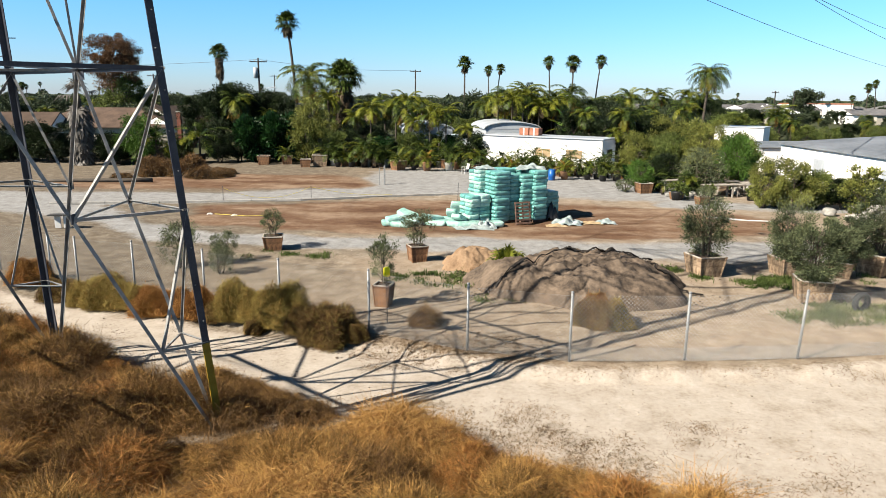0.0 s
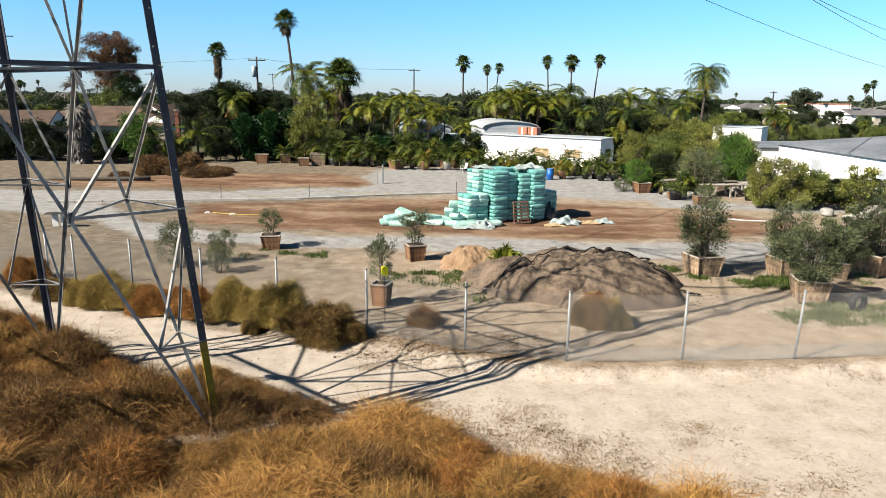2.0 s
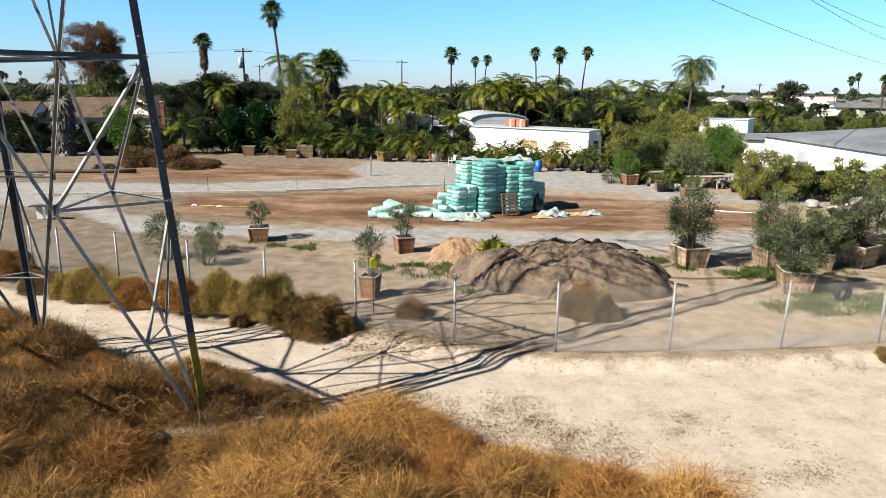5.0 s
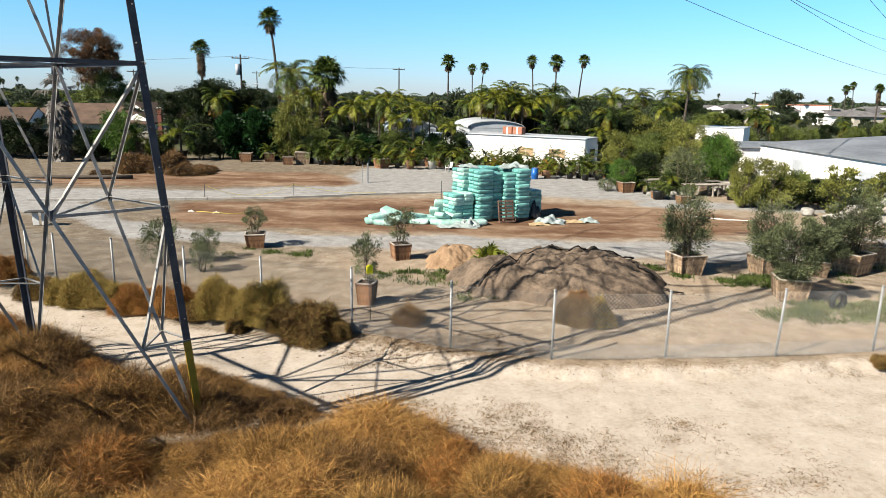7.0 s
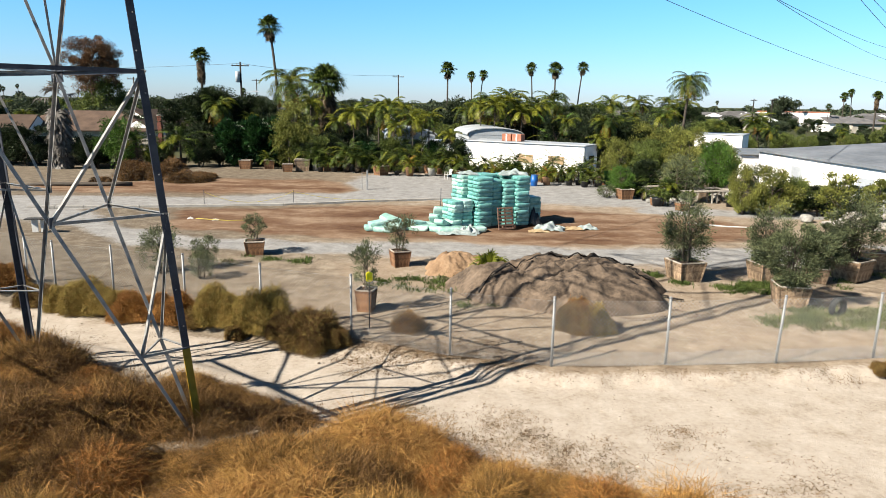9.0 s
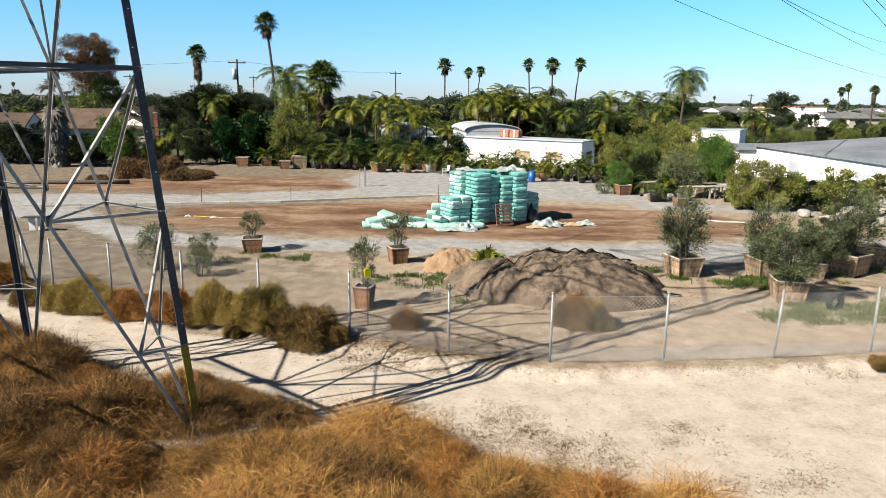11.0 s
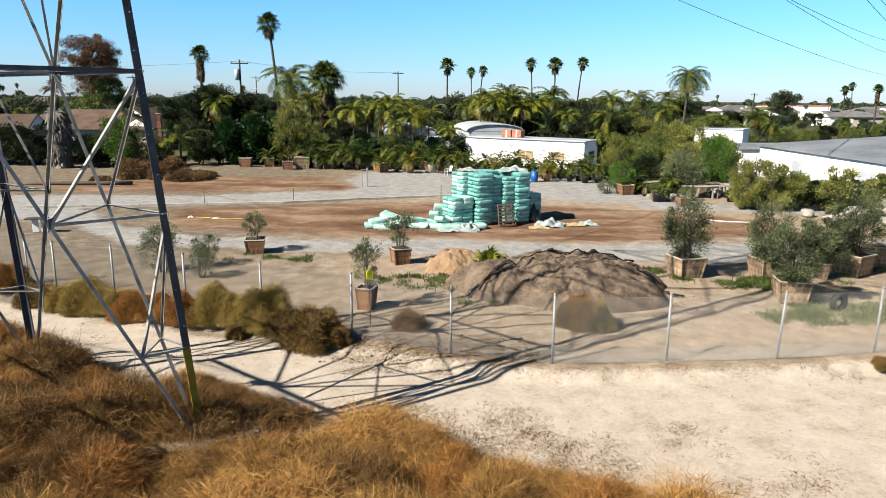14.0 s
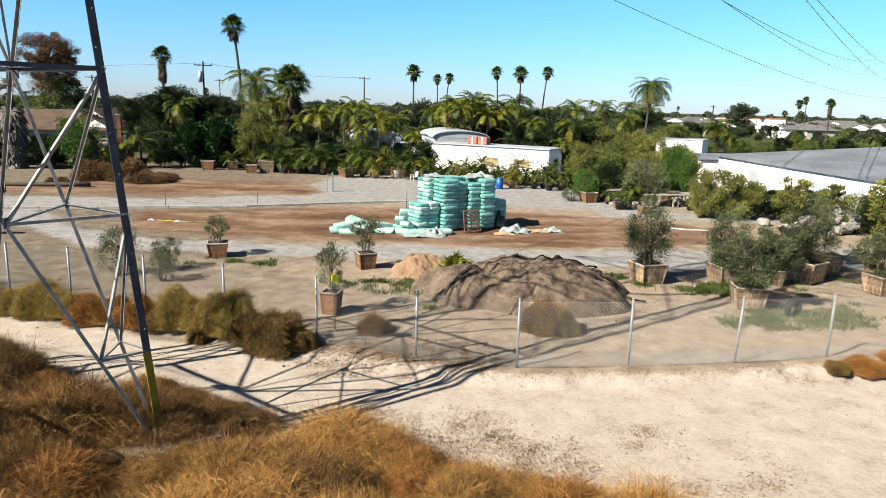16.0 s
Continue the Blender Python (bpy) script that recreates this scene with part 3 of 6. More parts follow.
def ground_material():
    m = bpy.data.materials.new("yard_ground")
    m.use_nodes = True
    nt = m.node_tree
    n, k = nt.nodes, nt.links.new
    p = n["Principled BSDF"]
    p.inputs["Roughness"].default_value, p.inputs["Specular IOR Level"].default_value = 0.95, 0.1
    pos = n.new("ShaderNodeNewGeometry").outputs["Position"]

    def noise_of(scale, detail=6.0, rough=0.6, stretch=None):
        t = n.new("ShaderNodeTexNoise")
        t.inputs["Scale"].default_value, t.inputs["Detail"].default_value, t.inputs["Roughness"].default_value = scale, detail, rough
        if stretch:
            mp = n.new("ShaderNodeMapping")
            mp.inputs["Scale"].default_value = stretch
            k(pos, mp.inputs["Vector"])
            k(mp.outputs[0], t.inputs["Vector"])
        else:
            k(pos, t.inputs["Vector"])
        return t.outputs["Fac"]

    def math_of(op, a, b):
        t = n.new("ShaderNodeMath")
        t.operation = op
        for s, v in zip(t.inputs, (a, b)):
            if isinstance(v, (int, float)):
                s.default_value = v
            else:
                k(v, s)
        return t.outputs[0]

    def ramp_of(fac, *stops):
        t = n.new("ShaderNodeValToRGB")
        e = t.color_ramp.elements
        while len(e) < len(stops):
            e.new(0.5)
        for el, (at, c) in zip(e, stops):
            el.position, el.color = at, (*c, 1)
        k(fac, t.inputs[0])
        return t.outputs[0]

    def blend(fac, a, b):
        t = n.new("ShaderNodeMix")
        t.data_type = "RGBA"
        k(fac, t.inputs[0])
        k(a, t.inputs[6])
        k(b, t.inputs[7])
        return t.outputs[2]

    big, mid, fine, grit = noise_of(0.25), noise_of(1.6), noise_of(9.0), noise_of(45.0, 4)
    tracks = noise_of(0.5, 6, 0.65, (0.38, 0.95, 1))
    tex = math_of("ADD", math_of("MULTIPLY", mid, 0.45), math_of("ADD", math_of("MULTIPLY", fine, 0.3), math_of("MULTIPLY", grit, 0.25)))
    soil = ramp_of(tex, (0.36, (0.095, 0.071, 0.050)), (0.5, (0.181, 0.148, 0.113)), (0.63, (0.278, 0.242, 0.195)))
    soil = blend(ramp_of(big, (0.42, (0, 0, 0)), (0.62, (1, 1, 1))), soil, ramp_of(tex, (0.35, (0.149, 0.111, 0.078)), (0.65, (0.259, 0.211, 0.162))))
    road = ramp_of(tex, (0.36, (0.191, 0.157, 0.120)), (0.47, (0.271, 0.236, 0.198)), (0.63, (0.338, 0.303, 0.263)))
    grav = ramp_of(tex, (0.37, (0.118, 0.113, 0.109)), (0.5, (0.188, 0.186, 0.183)), (0.64, (0.257, 0.256, 0.255)))
    mulch = ramp_of(math_of("ADD", math_of("MULTIPLY", tracks, 0.6), math_of("MULTIPLY", tex, 0.4)), (0.38, (0.058, 0.029, 0.016)), (0.48, (0.104, 0.061, 0.037)), (0.6, (0.190, 0.136, 0.095)))
    # trodden grey-brown western litter, with the shade of tower and trees painted in
    sep_p = n.new("ShaderNodeSeparateXYZ")
    k(pos, sep_p.inputs[0])
    west = n.new("ShaderNodeMapRange")
    west.inputs["From Min"].default_value, west.inputs["From Max"].default_value = -1.0, -11.0
    k(math_of("ADD", sep_p.outputs[0], math_of("MULTIPLY", math_of("SUBTRACT", tracks, 0.5), 9.0)), west.inputs["Value"])
    litter_shade = ramp_of(tex, (0.36, (0.049, 0.038, 0.028)), (0.5, (0.095, 0.078, 0.058)), (0.63, (0.173, 0.150, 0.119)))
    soil = blend(math_of("MULTIPLY", west.outputs[0], 0.85), soil, litter_shade)
    at = n.new("ShaderNodeAttribute")
    at.attribute_name = "region"
    sep = n.new("ShaderNodeSeparateColor")
    k(at.outputs["Color"], sep.inputs[0])
    wob = math_of("MULTIPLY", math_of("SUBTRACT", math_of("ADD", math_of("MULTIPLY", tracks, 0.7), math_of("MULTIPLY", fine, 0.3)), 0.5), 1.5)

    def mask(socket):
        t = n.new("ShaderNodeMapRange")
        t.interpolation_type = "SMOOTHSTEP"
        t.inputs["From Min"].default_value, t.inputs["From Max"].default_value = 0.3, 0.7
        inner = math_of("MULTIPLY", math_of("MULTIPLY", socket, math_of("SUBTRACT", 1.0, socket)), 4.0)
        k(math_of("ADD", socket, math_of("MULTIPLY", wob, math_of("MAXIMUM", inner, 0.35))), t.inputs["Value"])
        return t.outputs[0]

    garden = ramp_of(tex, (0.35, (0.022, 0.028, 0.012)), (0.65, (0.062, 0.066, 0.032)))
    col = blend(mask(sep.outputs[1]), soil, grav)
    col = blend(mask(sep.outputs[2]), col, mulch)
    col = blend(mask(sep.outputs[0]), col, road)
    col = blend(at.outputs["Alpha"], col, garden)
    # scattered litter and pebbles
    vor = n.new("ShaderNodeTexVoronoi")
    vor.inputs["Scale"].default_value = 5.0
    k(pos, vor.inputs["Vector"])
    speck = ramp_of(math_of("ADD", vor.outputs["Distance"], math_of("MULTIPLY", big, 0.25)), (0.15, (1, 1, 1)), (0.2, (0, 0, 0)))
    half = n.new("ShaderNodeMix")
    half.data_type = "RGBA"
    half.inputs[0].default_value = 0.55
    k(col, half.inputs[6])
    half.inputs[7].default_value = (0.09, 0.062, 0.04, 1)
    col = blend(speck, col, half.outputs[2])
    k(col, p.inputs["Base Color"])
    bp = n.new("ShaderNodeBump")
    bp.inputs["Strength"].default_value, bp.inputs["Distance"].default_value = 0.7, 0.05
    k(tex, bp.inputs["Height"])
    k(bp.outputs[0], p.inputs["Normal"])
    return m


me = mesh_from("ground", np.stack([GX, GY, GZ], -1).reshape(-1, 3), faces, ground_material(), True)
attr = me.attributes.new("region", "FLOAT_COLOR", "POINT")
attr.data.foreach_set("color", np.stack([m_road, m_grav, m_mulch, np.clip((GY - 70 - 0.05 * abs(GX)) / 8, 0, 1)], -1).astype(np.float32).ravel())
tagged(new("ground", me), "pale dirt track, grey gravel and brown mulch yard", "ground", kind="structure")


# ---- lattice tower ----
TA, TB = Vector((-4.255, 12.34, 0)), Vector((-9.98, 16.763, 0))
TC, TD = Vector((-9.31, 8.28, 0)), Vector((-14.61, 12.94, 0))
TMID, APEX, Z1, ZM, ZQ, Z2, ZTOP = Vector((-10.13, 12.24, 0)), 64.7, 7.267, 4.75, 2.19, 12.6, 31.0


# setting-out of the legs about the levelling height
LEVEL, SET_OUT = Vector((0, -0.02, 6.79)), {TA.freeze(): 1.055, TB.freeze(): 1.015, TC.freeze(): 1.05, TD.freeze(): 1.0}


def on_leg(foot, z):
    k = SET_OUT[foot]
    a, b = (LEVEL + (Vector((*foot.lerp(TMID, h / APEX).xy, h)) - LEVEL) * k for h in (0.0, 10.0))
    zz = LEVEL.z + (z - LEVEL.z) * k if z < 8 else z
    return a.lerp(b, (zz - a.z) / (b.z - a.z))


tower = thing("lattice_tower", "tall galvanised steel lattice pylon with a yellow painted leg base", "pylon")
for foot, a, b in ((TA, TB, TC), (TB, TA, TD), (TC, TA, TD), (TD, TB, TC)):
    u, v = (a - foot).normalized(), (b - foot).normalized()
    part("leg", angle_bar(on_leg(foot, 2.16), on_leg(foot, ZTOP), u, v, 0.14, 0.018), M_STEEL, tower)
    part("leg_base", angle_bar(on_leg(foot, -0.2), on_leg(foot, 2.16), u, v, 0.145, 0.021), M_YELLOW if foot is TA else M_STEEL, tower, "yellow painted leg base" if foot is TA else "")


def brace(p, q, w=0.11, inward=None):
    """A bracing angle with one flange flat in its face of the tower and the other inwards."""
    d = (Vector(q) - Vector(p)).normalized()
    n = inward or (TMID + Vector((0, 0, (p.z + q.z) / 2)) - (Vector(p) + Vector(q)) / 2)
    n = n - d * n.dot(d)
    n = n.normalized() if n.length > 1e-3 else d.orthogonal().normalized()
    u = d.cross(n)
    if u.z > 0:
        u = -u
    # main horizontals get the shaded steel colour, slimmer braces the sunlit one
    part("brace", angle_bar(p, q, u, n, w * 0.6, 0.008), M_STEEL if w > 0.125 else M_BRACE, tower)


for P, Q in ((TA, TB), (TA, TC), (TB, TD), (TC, TD)):
    p1, q1 = on_leg(P, Z1), on_leg(Q, Z1)
    mid = (p1 + q1) / 2
    inw = Vector((TMID.x - mid.x, TMID.y - mid.y, 0))
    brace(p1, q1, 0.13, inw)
    along = Matrix.Rotation(math.atan2(q1.y - p1.y, q1.x - p1.x), 4, "Z")
    part("gusset", box_bm((0.46, 0.014, 0.36), mid + inw.normalized() * 0.02 - Vector((0, 0, 0.04)), along, 0.003), M_STEEL, tower)
    for S, s1 in ((P, p1), (Q, q1)):
        foot = on_leg(S, 0)
        dm, dq = foot.lerp(mid, ZM / Z1), foot.lerp(mid, ZQ / Z1)
        brace(foot, mid, 0.12, inw)
        brace(on_leg(S, ZM), dm, 0.09, inw)
        brace(dm, s1, 0.09, inw)
        brace(on_leg(S, ZQ), dq, 0.075, inw)
        brace(on_leg(S, ZM), dq, 0.08, inw)
        brace(mid, on_leg(S, Z2), 0.11, inw)
        part("gusset", box_bm((0.02, 0.16, 0.18), dm), M_STEEL, tower)
    p2, q2 = on_leg(P, Z2), on_leg(Q, Z2)
    brace(p2, q2, 0.12, inw)
    brace(mid, (p2 + q2) / 2, 0.08, inw)
    z, lift = Z2, 5.0
    while z + lift < ZTOP:
        brace(on_leg(P, z), on_leg(Q, z + lift), 0.1)
        brace(on_leg(Q, z), on_leg(P, z + lift), 0.1)
        brace(on_leg(P, z + lift), on_leg(Q, z + lift), 0.1)
        z, lift = z + lift, lift * 0.9
for S, (u, v) in ((TA, (TB, TC)), (TB, (TA, TD)), (TC, (TA, TD)), (TD, (TB, TC))):
    foot = on_leg(S, 0)
    m1 = (on_leg(S, Z1) + on_leg(u, Z1)) / 2
    m2 = (on_leg(S, Z1) + on_leg(v, Z1)) / 2
    brace(foot.lerp(m1, ZQ / Z1), foot.lerp(m2, ZQ / Z1), 0.06)
    brace(foot.lerp(m1, ZM / Z1), foot.lerp(m2, ZM / Z1), 0.07)
    brace(m1, m2, 0.09)
for i in range(14):
    bolt_at = on_leg(TA, 2.6 + i * 0.71) + (TC - TA).normalized() * (0.05 + 0.04 * (i % 2))
    part("bolt", box_bm((0.026, 0.026, 0.026), bolt_at, None, 0.005), M_BRACE, tower, "bright zinc bolt head")
for i in range(40):
    z = 7.6 + i * 0.42
    a = on_leg(TB, z)
    part("step_bolt", box_bm((0.2, 0.02, 0.02), a + Vector((0.12 * (1 if i % 2 else -1), 0, 0))), M_STEEL, tower)
for z, reach in ((22.0, 7.0), (25.5, 7.8), (28.5, 6.6)):
    for sgn in (1, -1):
        way = (TB - TA).normalized() * sgn
        c = Vector((TMID.x, TMID.y, z))
        tip = c + way * reach
        for S in (TA, TB, TC, TD):
            if (on_leg(S, z) - c).dot(way) > 0:
                brace(on_leg(S, z), tip, 0.1)
                brace(on_leg(S, z + 1.6), tip, 0.1)


# ---- chain-link fence ----
def fence_post(h=1.88):
    ob = thing("fence_post", "round galvanised steel fence post", "fence post", group="fence posts")
    bm = bmesh.new()
    tube(bm, [(0, 0, -0.4), (0, 0, h)], [0.036, 0.036], 10)
    part("pole", bm, M_GALV, ob, smooth=True)
    bm = bmesh.new()
    tube(bm, [(0, 0, h), (0, 0, h + 0.025), (0, 0, h + 0.045)], [0.042, 0.04, 0.015], 10)
    part("cap", bm, M_GALV, ob, smooth=True)
    return ob


POSTS = [(-27.5, 30.2), (-24.2, 28.9), (-21.0, 27.6), (-17.4, 26.0), (-14.6, 24.6), (-12.9, 23.3), (-10.62, 22.68), (-7.8, 21.5), (-5.05, 20.28), (-2.15, 19.05), (0.69, 17.65), (3.35, 16.9), (6.41, 16.97), (9.53, 17.24), (12.45, 17.6), (15.4, 17.95), (18.4, 18.3), (21.4, 18.65)]
for i, (x, y) in enumerate(POSTS):
    ob = put("fence_post", fence_post, x, y)
    if i == 13:
        ob.matrix_basis = pose(x, y, 0, 0, 2.2, 0)


def chain_link(p, q, h=1.78, pitch=0.095):
    low = min(0.0, float(lay(*p)), float(lay(*q)))
    p, q, h = Vector((*p, low)), Vector((*q, low)), h - low
    L = (q - p).length
    d = (q - p) / L
    nrm = Vector((d.y, -d.x, 0))
    vs, fs = [], []
    r = 0.0023
    k = -int(h / pitch) - 1

    def at(s, z, off):
        sag = 0.03 * math.sin(s * 3.1 + p.x) * (z / h)
        return p + d * s + nrm * (0.045 + off + sag) + Vector((0, 0, z + 0.03))

    def wire(a, b):
        o = len(vs)
        t = (b - a).normalized()
        e = t.cross(nrm).normalized()
        for c in (a, b):
            for w in (nrm * r, -nrm * r * 0.5 + e * r, -nrm * r * 0.5 - e * r):
                vs.append(c + w)
        for i in range(3):
            fs.append((o + i, o + (i + 1) % 3, o + 3 + (i + 1) % 3, o + 3 + i))

    s = -h
    while s < L:
        for up in (True, False):
            s0, s1 = s, s + h
            z0, z1 = (0.0, h) if up else (h, 0.0)
            if s0 < 0:
                z0 += (z1 - z0) * (-s0) / h
                s0 = 0.0
            if s1 > L:
                z1 = z0 + (z1 - z0) * (L - s0) / (s1 - s0)
                s1 = L
            m = ((s0 + s1) / 2, (z0 + z1) / 2)
            off = 0.002 if up else -0.002
            wire(at(s0, z0, off), at(*m, off))
            wire(at(*m, off), at(s1, z1, off))
        s += pitch * 1.15
    for z in (0.02, h):
        wire(at(0, z, 0), at(L, z, 0))
    return mesh_from("chain_link", [tuple(v) for v in vs], fs, M_GALV)


for p, q in zip(POSTS[2:], POSTS[3:17]):
    tagged(new("fence_mesh", chain_link(p, q)), "sagging galvanised chain-link mesh between posts", "fence", "fence panels")


for p, q in zip(POSTS[9:], POSTS[10:16]):
    tagged(new("fence_mesh", chain_link(p, q, 0.36, 0.06)), "doubled strip of chain-link mesh along the fence foot", "fence", "fence foot strips")


# ---- stacked bags ----
def pillow(name, l, w, h, mat, nu=12, nv=9, sag=0.0):
    """A filled bag: a soft flattened pillow with pinched ends."""
    u = [-1.0] + [math.copysign(1 - (1 - abs(t)) ** 2.2, t) for t in np.linspace(-1, 1, nu)] + [1.0]
    v = np.linspace(0, 2 * math.pi, nv * 2, endpoint=False)
    vs = []
    for ring, a in enumerate(u):
        k = max(1 - abs(a) ** 22, 0.0) ** 0.5
        k = max(k, 0.66) if 0 < ring < nu + 1 else 0.01
        wide = 0.9 + 0.1 * (1 - a * a)
        for b in v:
            cy, cz = math.cos(b), math.sin(b)
            cy = math.copysign(abs(cy) ** 0.20, cy)
            cz = math.copysign(abs(cz) ** 0.30, cz)
            vs.append((a * l / 2, cy * w / 2 * (max(k, 0.86) if k > 0.02 else 0.3) * wide + 0.01 * math.sin(a * 9 + b * 3), cz * h / 2 * k + sag * (a * a - 0.4) + h / 2))
    n2 = nv * 2
    fs = []
    for i in range(nu + 1):
        for j in range(n2):
            fs.append((i * n2 + j, i * n2 + (j + 1) % n2, (i + 1) * n2 + (j + 1) % n2, (i + 1) * n2 + j))
    return mesh_from(name, vs, fs, mat, True)


PALE_BAGS = [pillow("bag", 0.62, 0.50, 0.185, M_BAGPALE), pillow("bag", 0.60, 0.53, 0.20, M_BAGPALE), pillow("bag", 0.64, 0.49, 0.175, M_BAG)]
BAGS = [pillow("bag", 0.62, 0.50, 0.185, M_BAG), pillow("bag", 0.60, 0.53, 0.20, M_BAG), pillow("bag", 0.64, 0.49, 0.175, M_BAG)]


def pallet(w=1.1, d=1.05):
    ob = thing("pallet", "weathered reddish-brown wooden shipping pallet", "pallet")
    for i in range(7):
        part("slat", box_bm((w, 0.095, 0.02), (0, -d / 2 + 0.05 + i * (d - 0.1) / 6, 0.13), None, 0.003), M_PALLET, ob)
    for x in (-w / 2 + 0.03, 0, w / 2 - 0.03):
        part("runner", box_bm((0.045, d, 0.1), (x, 0, 0.07), None, 0.004), M_PALLET, ob)
    for i in range(3):
        part("bottom_slat", box_bm((w, 0.095, 0.018), (0, -d / 2 + 0.05 + i * (d - 0.1) / 2, 0.01), None, 0.003), M_PALLET, ob)
    return ob


def bag_stack(x, y, w, d, layers, turn, seed, label, nx=1, bags=None):
    r = np.random.default_rng(seed)
    ob = thing("bag_stack", label, "bag stack", x, y, 0.0, turn, group="pallets of bagged goods")
    part("pallet_base", box_bm((w * 0.95, d * 0.95, 0.12), (0, 0, 0.062), None, 0.01), M_PALLET, ob, "wooden pallet under the bags")
    z, hh = 0.125, 0.208
    for k in range(layers):
        ox, oy = r.normal() * 0.018, r.normal() * 0.018
        for i in range(nx):
            for j in range(2):
                b = new("bag", (bags or BAGS)[int(r.integers(0, 3))])
                b.parent = ob
                cx = (i + 0.5) / nx * w - w / 2 + ox + r.normal() * 0.016
                cy = (j + 0.5) / 2 * d - d / 2 + oy + r.normal() * 0.01
                b.matrix_basis = pose(cx, cy, z, r.normal() * 1.2, r.normal() * 1.4, r.normal() * 2 + 180 * (k % 2)) @ Matrix.Diagonal((w / nx / 0.60, d / 2 / 0.46, 1.22, 1))
        z += hh
    return ob, z


tall = "tall pallet stack of shrink-wrapped teal plastic bags"
shorter = "waist-high pallet stack of shrink-wrapped teal plastic bags"
TURN_B = 29.0
bag_stack(1.72, 36.95, 1.3, 1.15, 7, TURN_B, 1, shorter, 2, PALE_BAGS)
bag_stack(2.95, 37.2, 0.95, 1.15, 13, TURN_B, 2, tall)
bag_stack(2.22, 38.1, 1.25, 1.1, 13, TURN_B, 3, tall, 2, PALE_BAGS)
bag_stack(3.72, 37.75, 0.82, 1.1, 12, TURN_B, 4, tall)
bag_stack(4.42, 37.75, 0.86, 1.1, 12, 25, 5, tall)
bag_stack(5.14, 37.85, 0.84, 1.1, 13, 25, 6, tall)
bag_stack(3.3, 38.9, 1.1, 1.1, 13, TURN_B, 7, tall)
bag_stack(4.7, 39.2, 1.2, 1.1, 13, 25, 8, tall)
bag_stack(5.95, 38.5, 0.8, 1.0, 7, 25, 9, "waist-high pallet stack of teal bags with black wrap round its foot")


def loose_bag(x, y, z, rz, rx=0.0, ry=0.0, s=1.4, label="fallen teal plastic bag lying on the dirt"):
    ob = new("loose_bag", LOOSE)
    ob.matrix_basis = pose(x, y, z, rx, ry, rz) @ Matrix.Diagonal((s, s, s, 1))
    return tagged(ob, label, "bag", "fallen bags")


LOOSE = pillow("loose_bag", 0.8, 0.5, 0.2, M_BAGPALE, 12, 7, 0.02)
for row in ((-2.75, 36.1, 0.0, 10), (-2.2, 35.7, 0.0, -15), (-2.4, 36.5, 0.0, 30), (-2.5, 36.2, 0.24, 25, 0, -8), (-1.75, 36.3, 0.2, -30, 0, 12), (-1.9, 36.9, 0.0, 5), (-1.95, 36.7, 0.35, -25, 10, 15), (-0.9, 36.6, 0.0, 20),
            (-0.35, 36.2, 0.0, -20), (-0.6, 36.5, 0.22, 35, 0, 10), (0.25, 36.4, 0.0, 15), (0.75, 36.0, 0.0, -10), (1.3, 35.7, 0.0, 8), (2.0, 35.9, 0.0, -12), (2.65, 35.95, 0.0, 14), (0.9, 36.3, 0.22, 60, 0, 20), (0.55, 37.0, 0.3, 70, 0, 35), (0.5, 37.2, 0.0, 10), (0.75, 37.4, 0.55, 80, 0, 55)):
    loose_bag(*row)


def crumpled(name, label, x, y, w, d, h, mat, seed, z=0.0, cat="plastic sheet"):
    n = 26
    u, v = np.meshgrid(np.linspace(-1, 1, n), np.linspace(-1, 1, n))
    r = np.random.default_rng(seed)
    a, b, c = r.uniform(3, 7, 3)
    edge = 1 + 0.10 * np.sin(np.arctan2(v, u) * 2 + a) + 0.05 * np.sin(np.arctan2(v, u) * 5 + b)
    fall = np.clip(1 - (u * u + v * v) * 0.7, 0, 1)
    zz = h * fall * (0.55 + 0.3 * np.sin(u * a + v * 2) * np.cos(v * b - u) + 0.3 * np.sin(u * c * 2 + v * 6) * np.sin(v * 7 + u * 3)) + 0.012
    zz = np.maximum(zz, 0.01)
    top = np.stack([u * w / 2 * edge, v * d / 2 * edge, zz], -1).reshape(-1, 3)
    low = top.copy()
    low[:, 2] = np.maximum(low[:, 2] - 0.008, 0.0)
    i = np.arange(n * n).reshape(n, n)
    f = np.stack([i[:-1, :-1], i[:-1, 1:], i[1:, 1:], i[1:, :-1]], -1).reshape(-1, 4)
    ob = new(name, mesh_from(name, np.concatenate([top, low]), np.concatenate([f, f[:, ::-1] + n * n]), mat, True))
    ob.matrix_basis = pose(x, y, z)
    return tagged(ob, label, cat)


crumpled("plastic_sheet", "crumpled clear plastic wrap beside fallen bags", 1.55, 35.25, 2.0, 0.9, 0.25, M_WRAP, 3)
crumpled("plastic_sheet", "crumpled clear plastic wrap lying over bags", 2.3, 35.55, 1.1, 0.8, 0.5, M_WRAP, 4)
crumpled("torn_plastic", "heap of empty white and grey plastic bags", 6.75, 36.7, 1.7, 1.0, 0.5, M_WRAP, 5)
crumpled("cardboard", "flattened brown cardboard on the dirt", 6.1, 36.2, 1.2, 0.7, 0.14, M_TANBOARD, 6, cat="cardboard")
crumpled("cardboard", "flattened brown cardboard on the dirt", 8.2, 37.1, 1.3, 0.8, 0.14, M_TANBOARD, 7, cat="cardboard")
crumpled("plastic_sheet", "small heap of clear plastic wrap", 9.0, 37.2, 1.1, 0.8, 0.3, M_WRAP, 8)
crumpled("plastic_cover", "pale plastic cover draped over the bag stacks", 4.9, 38.4, 1.6, 1.3, 0.34, M_WRAP, 9, 2.84)
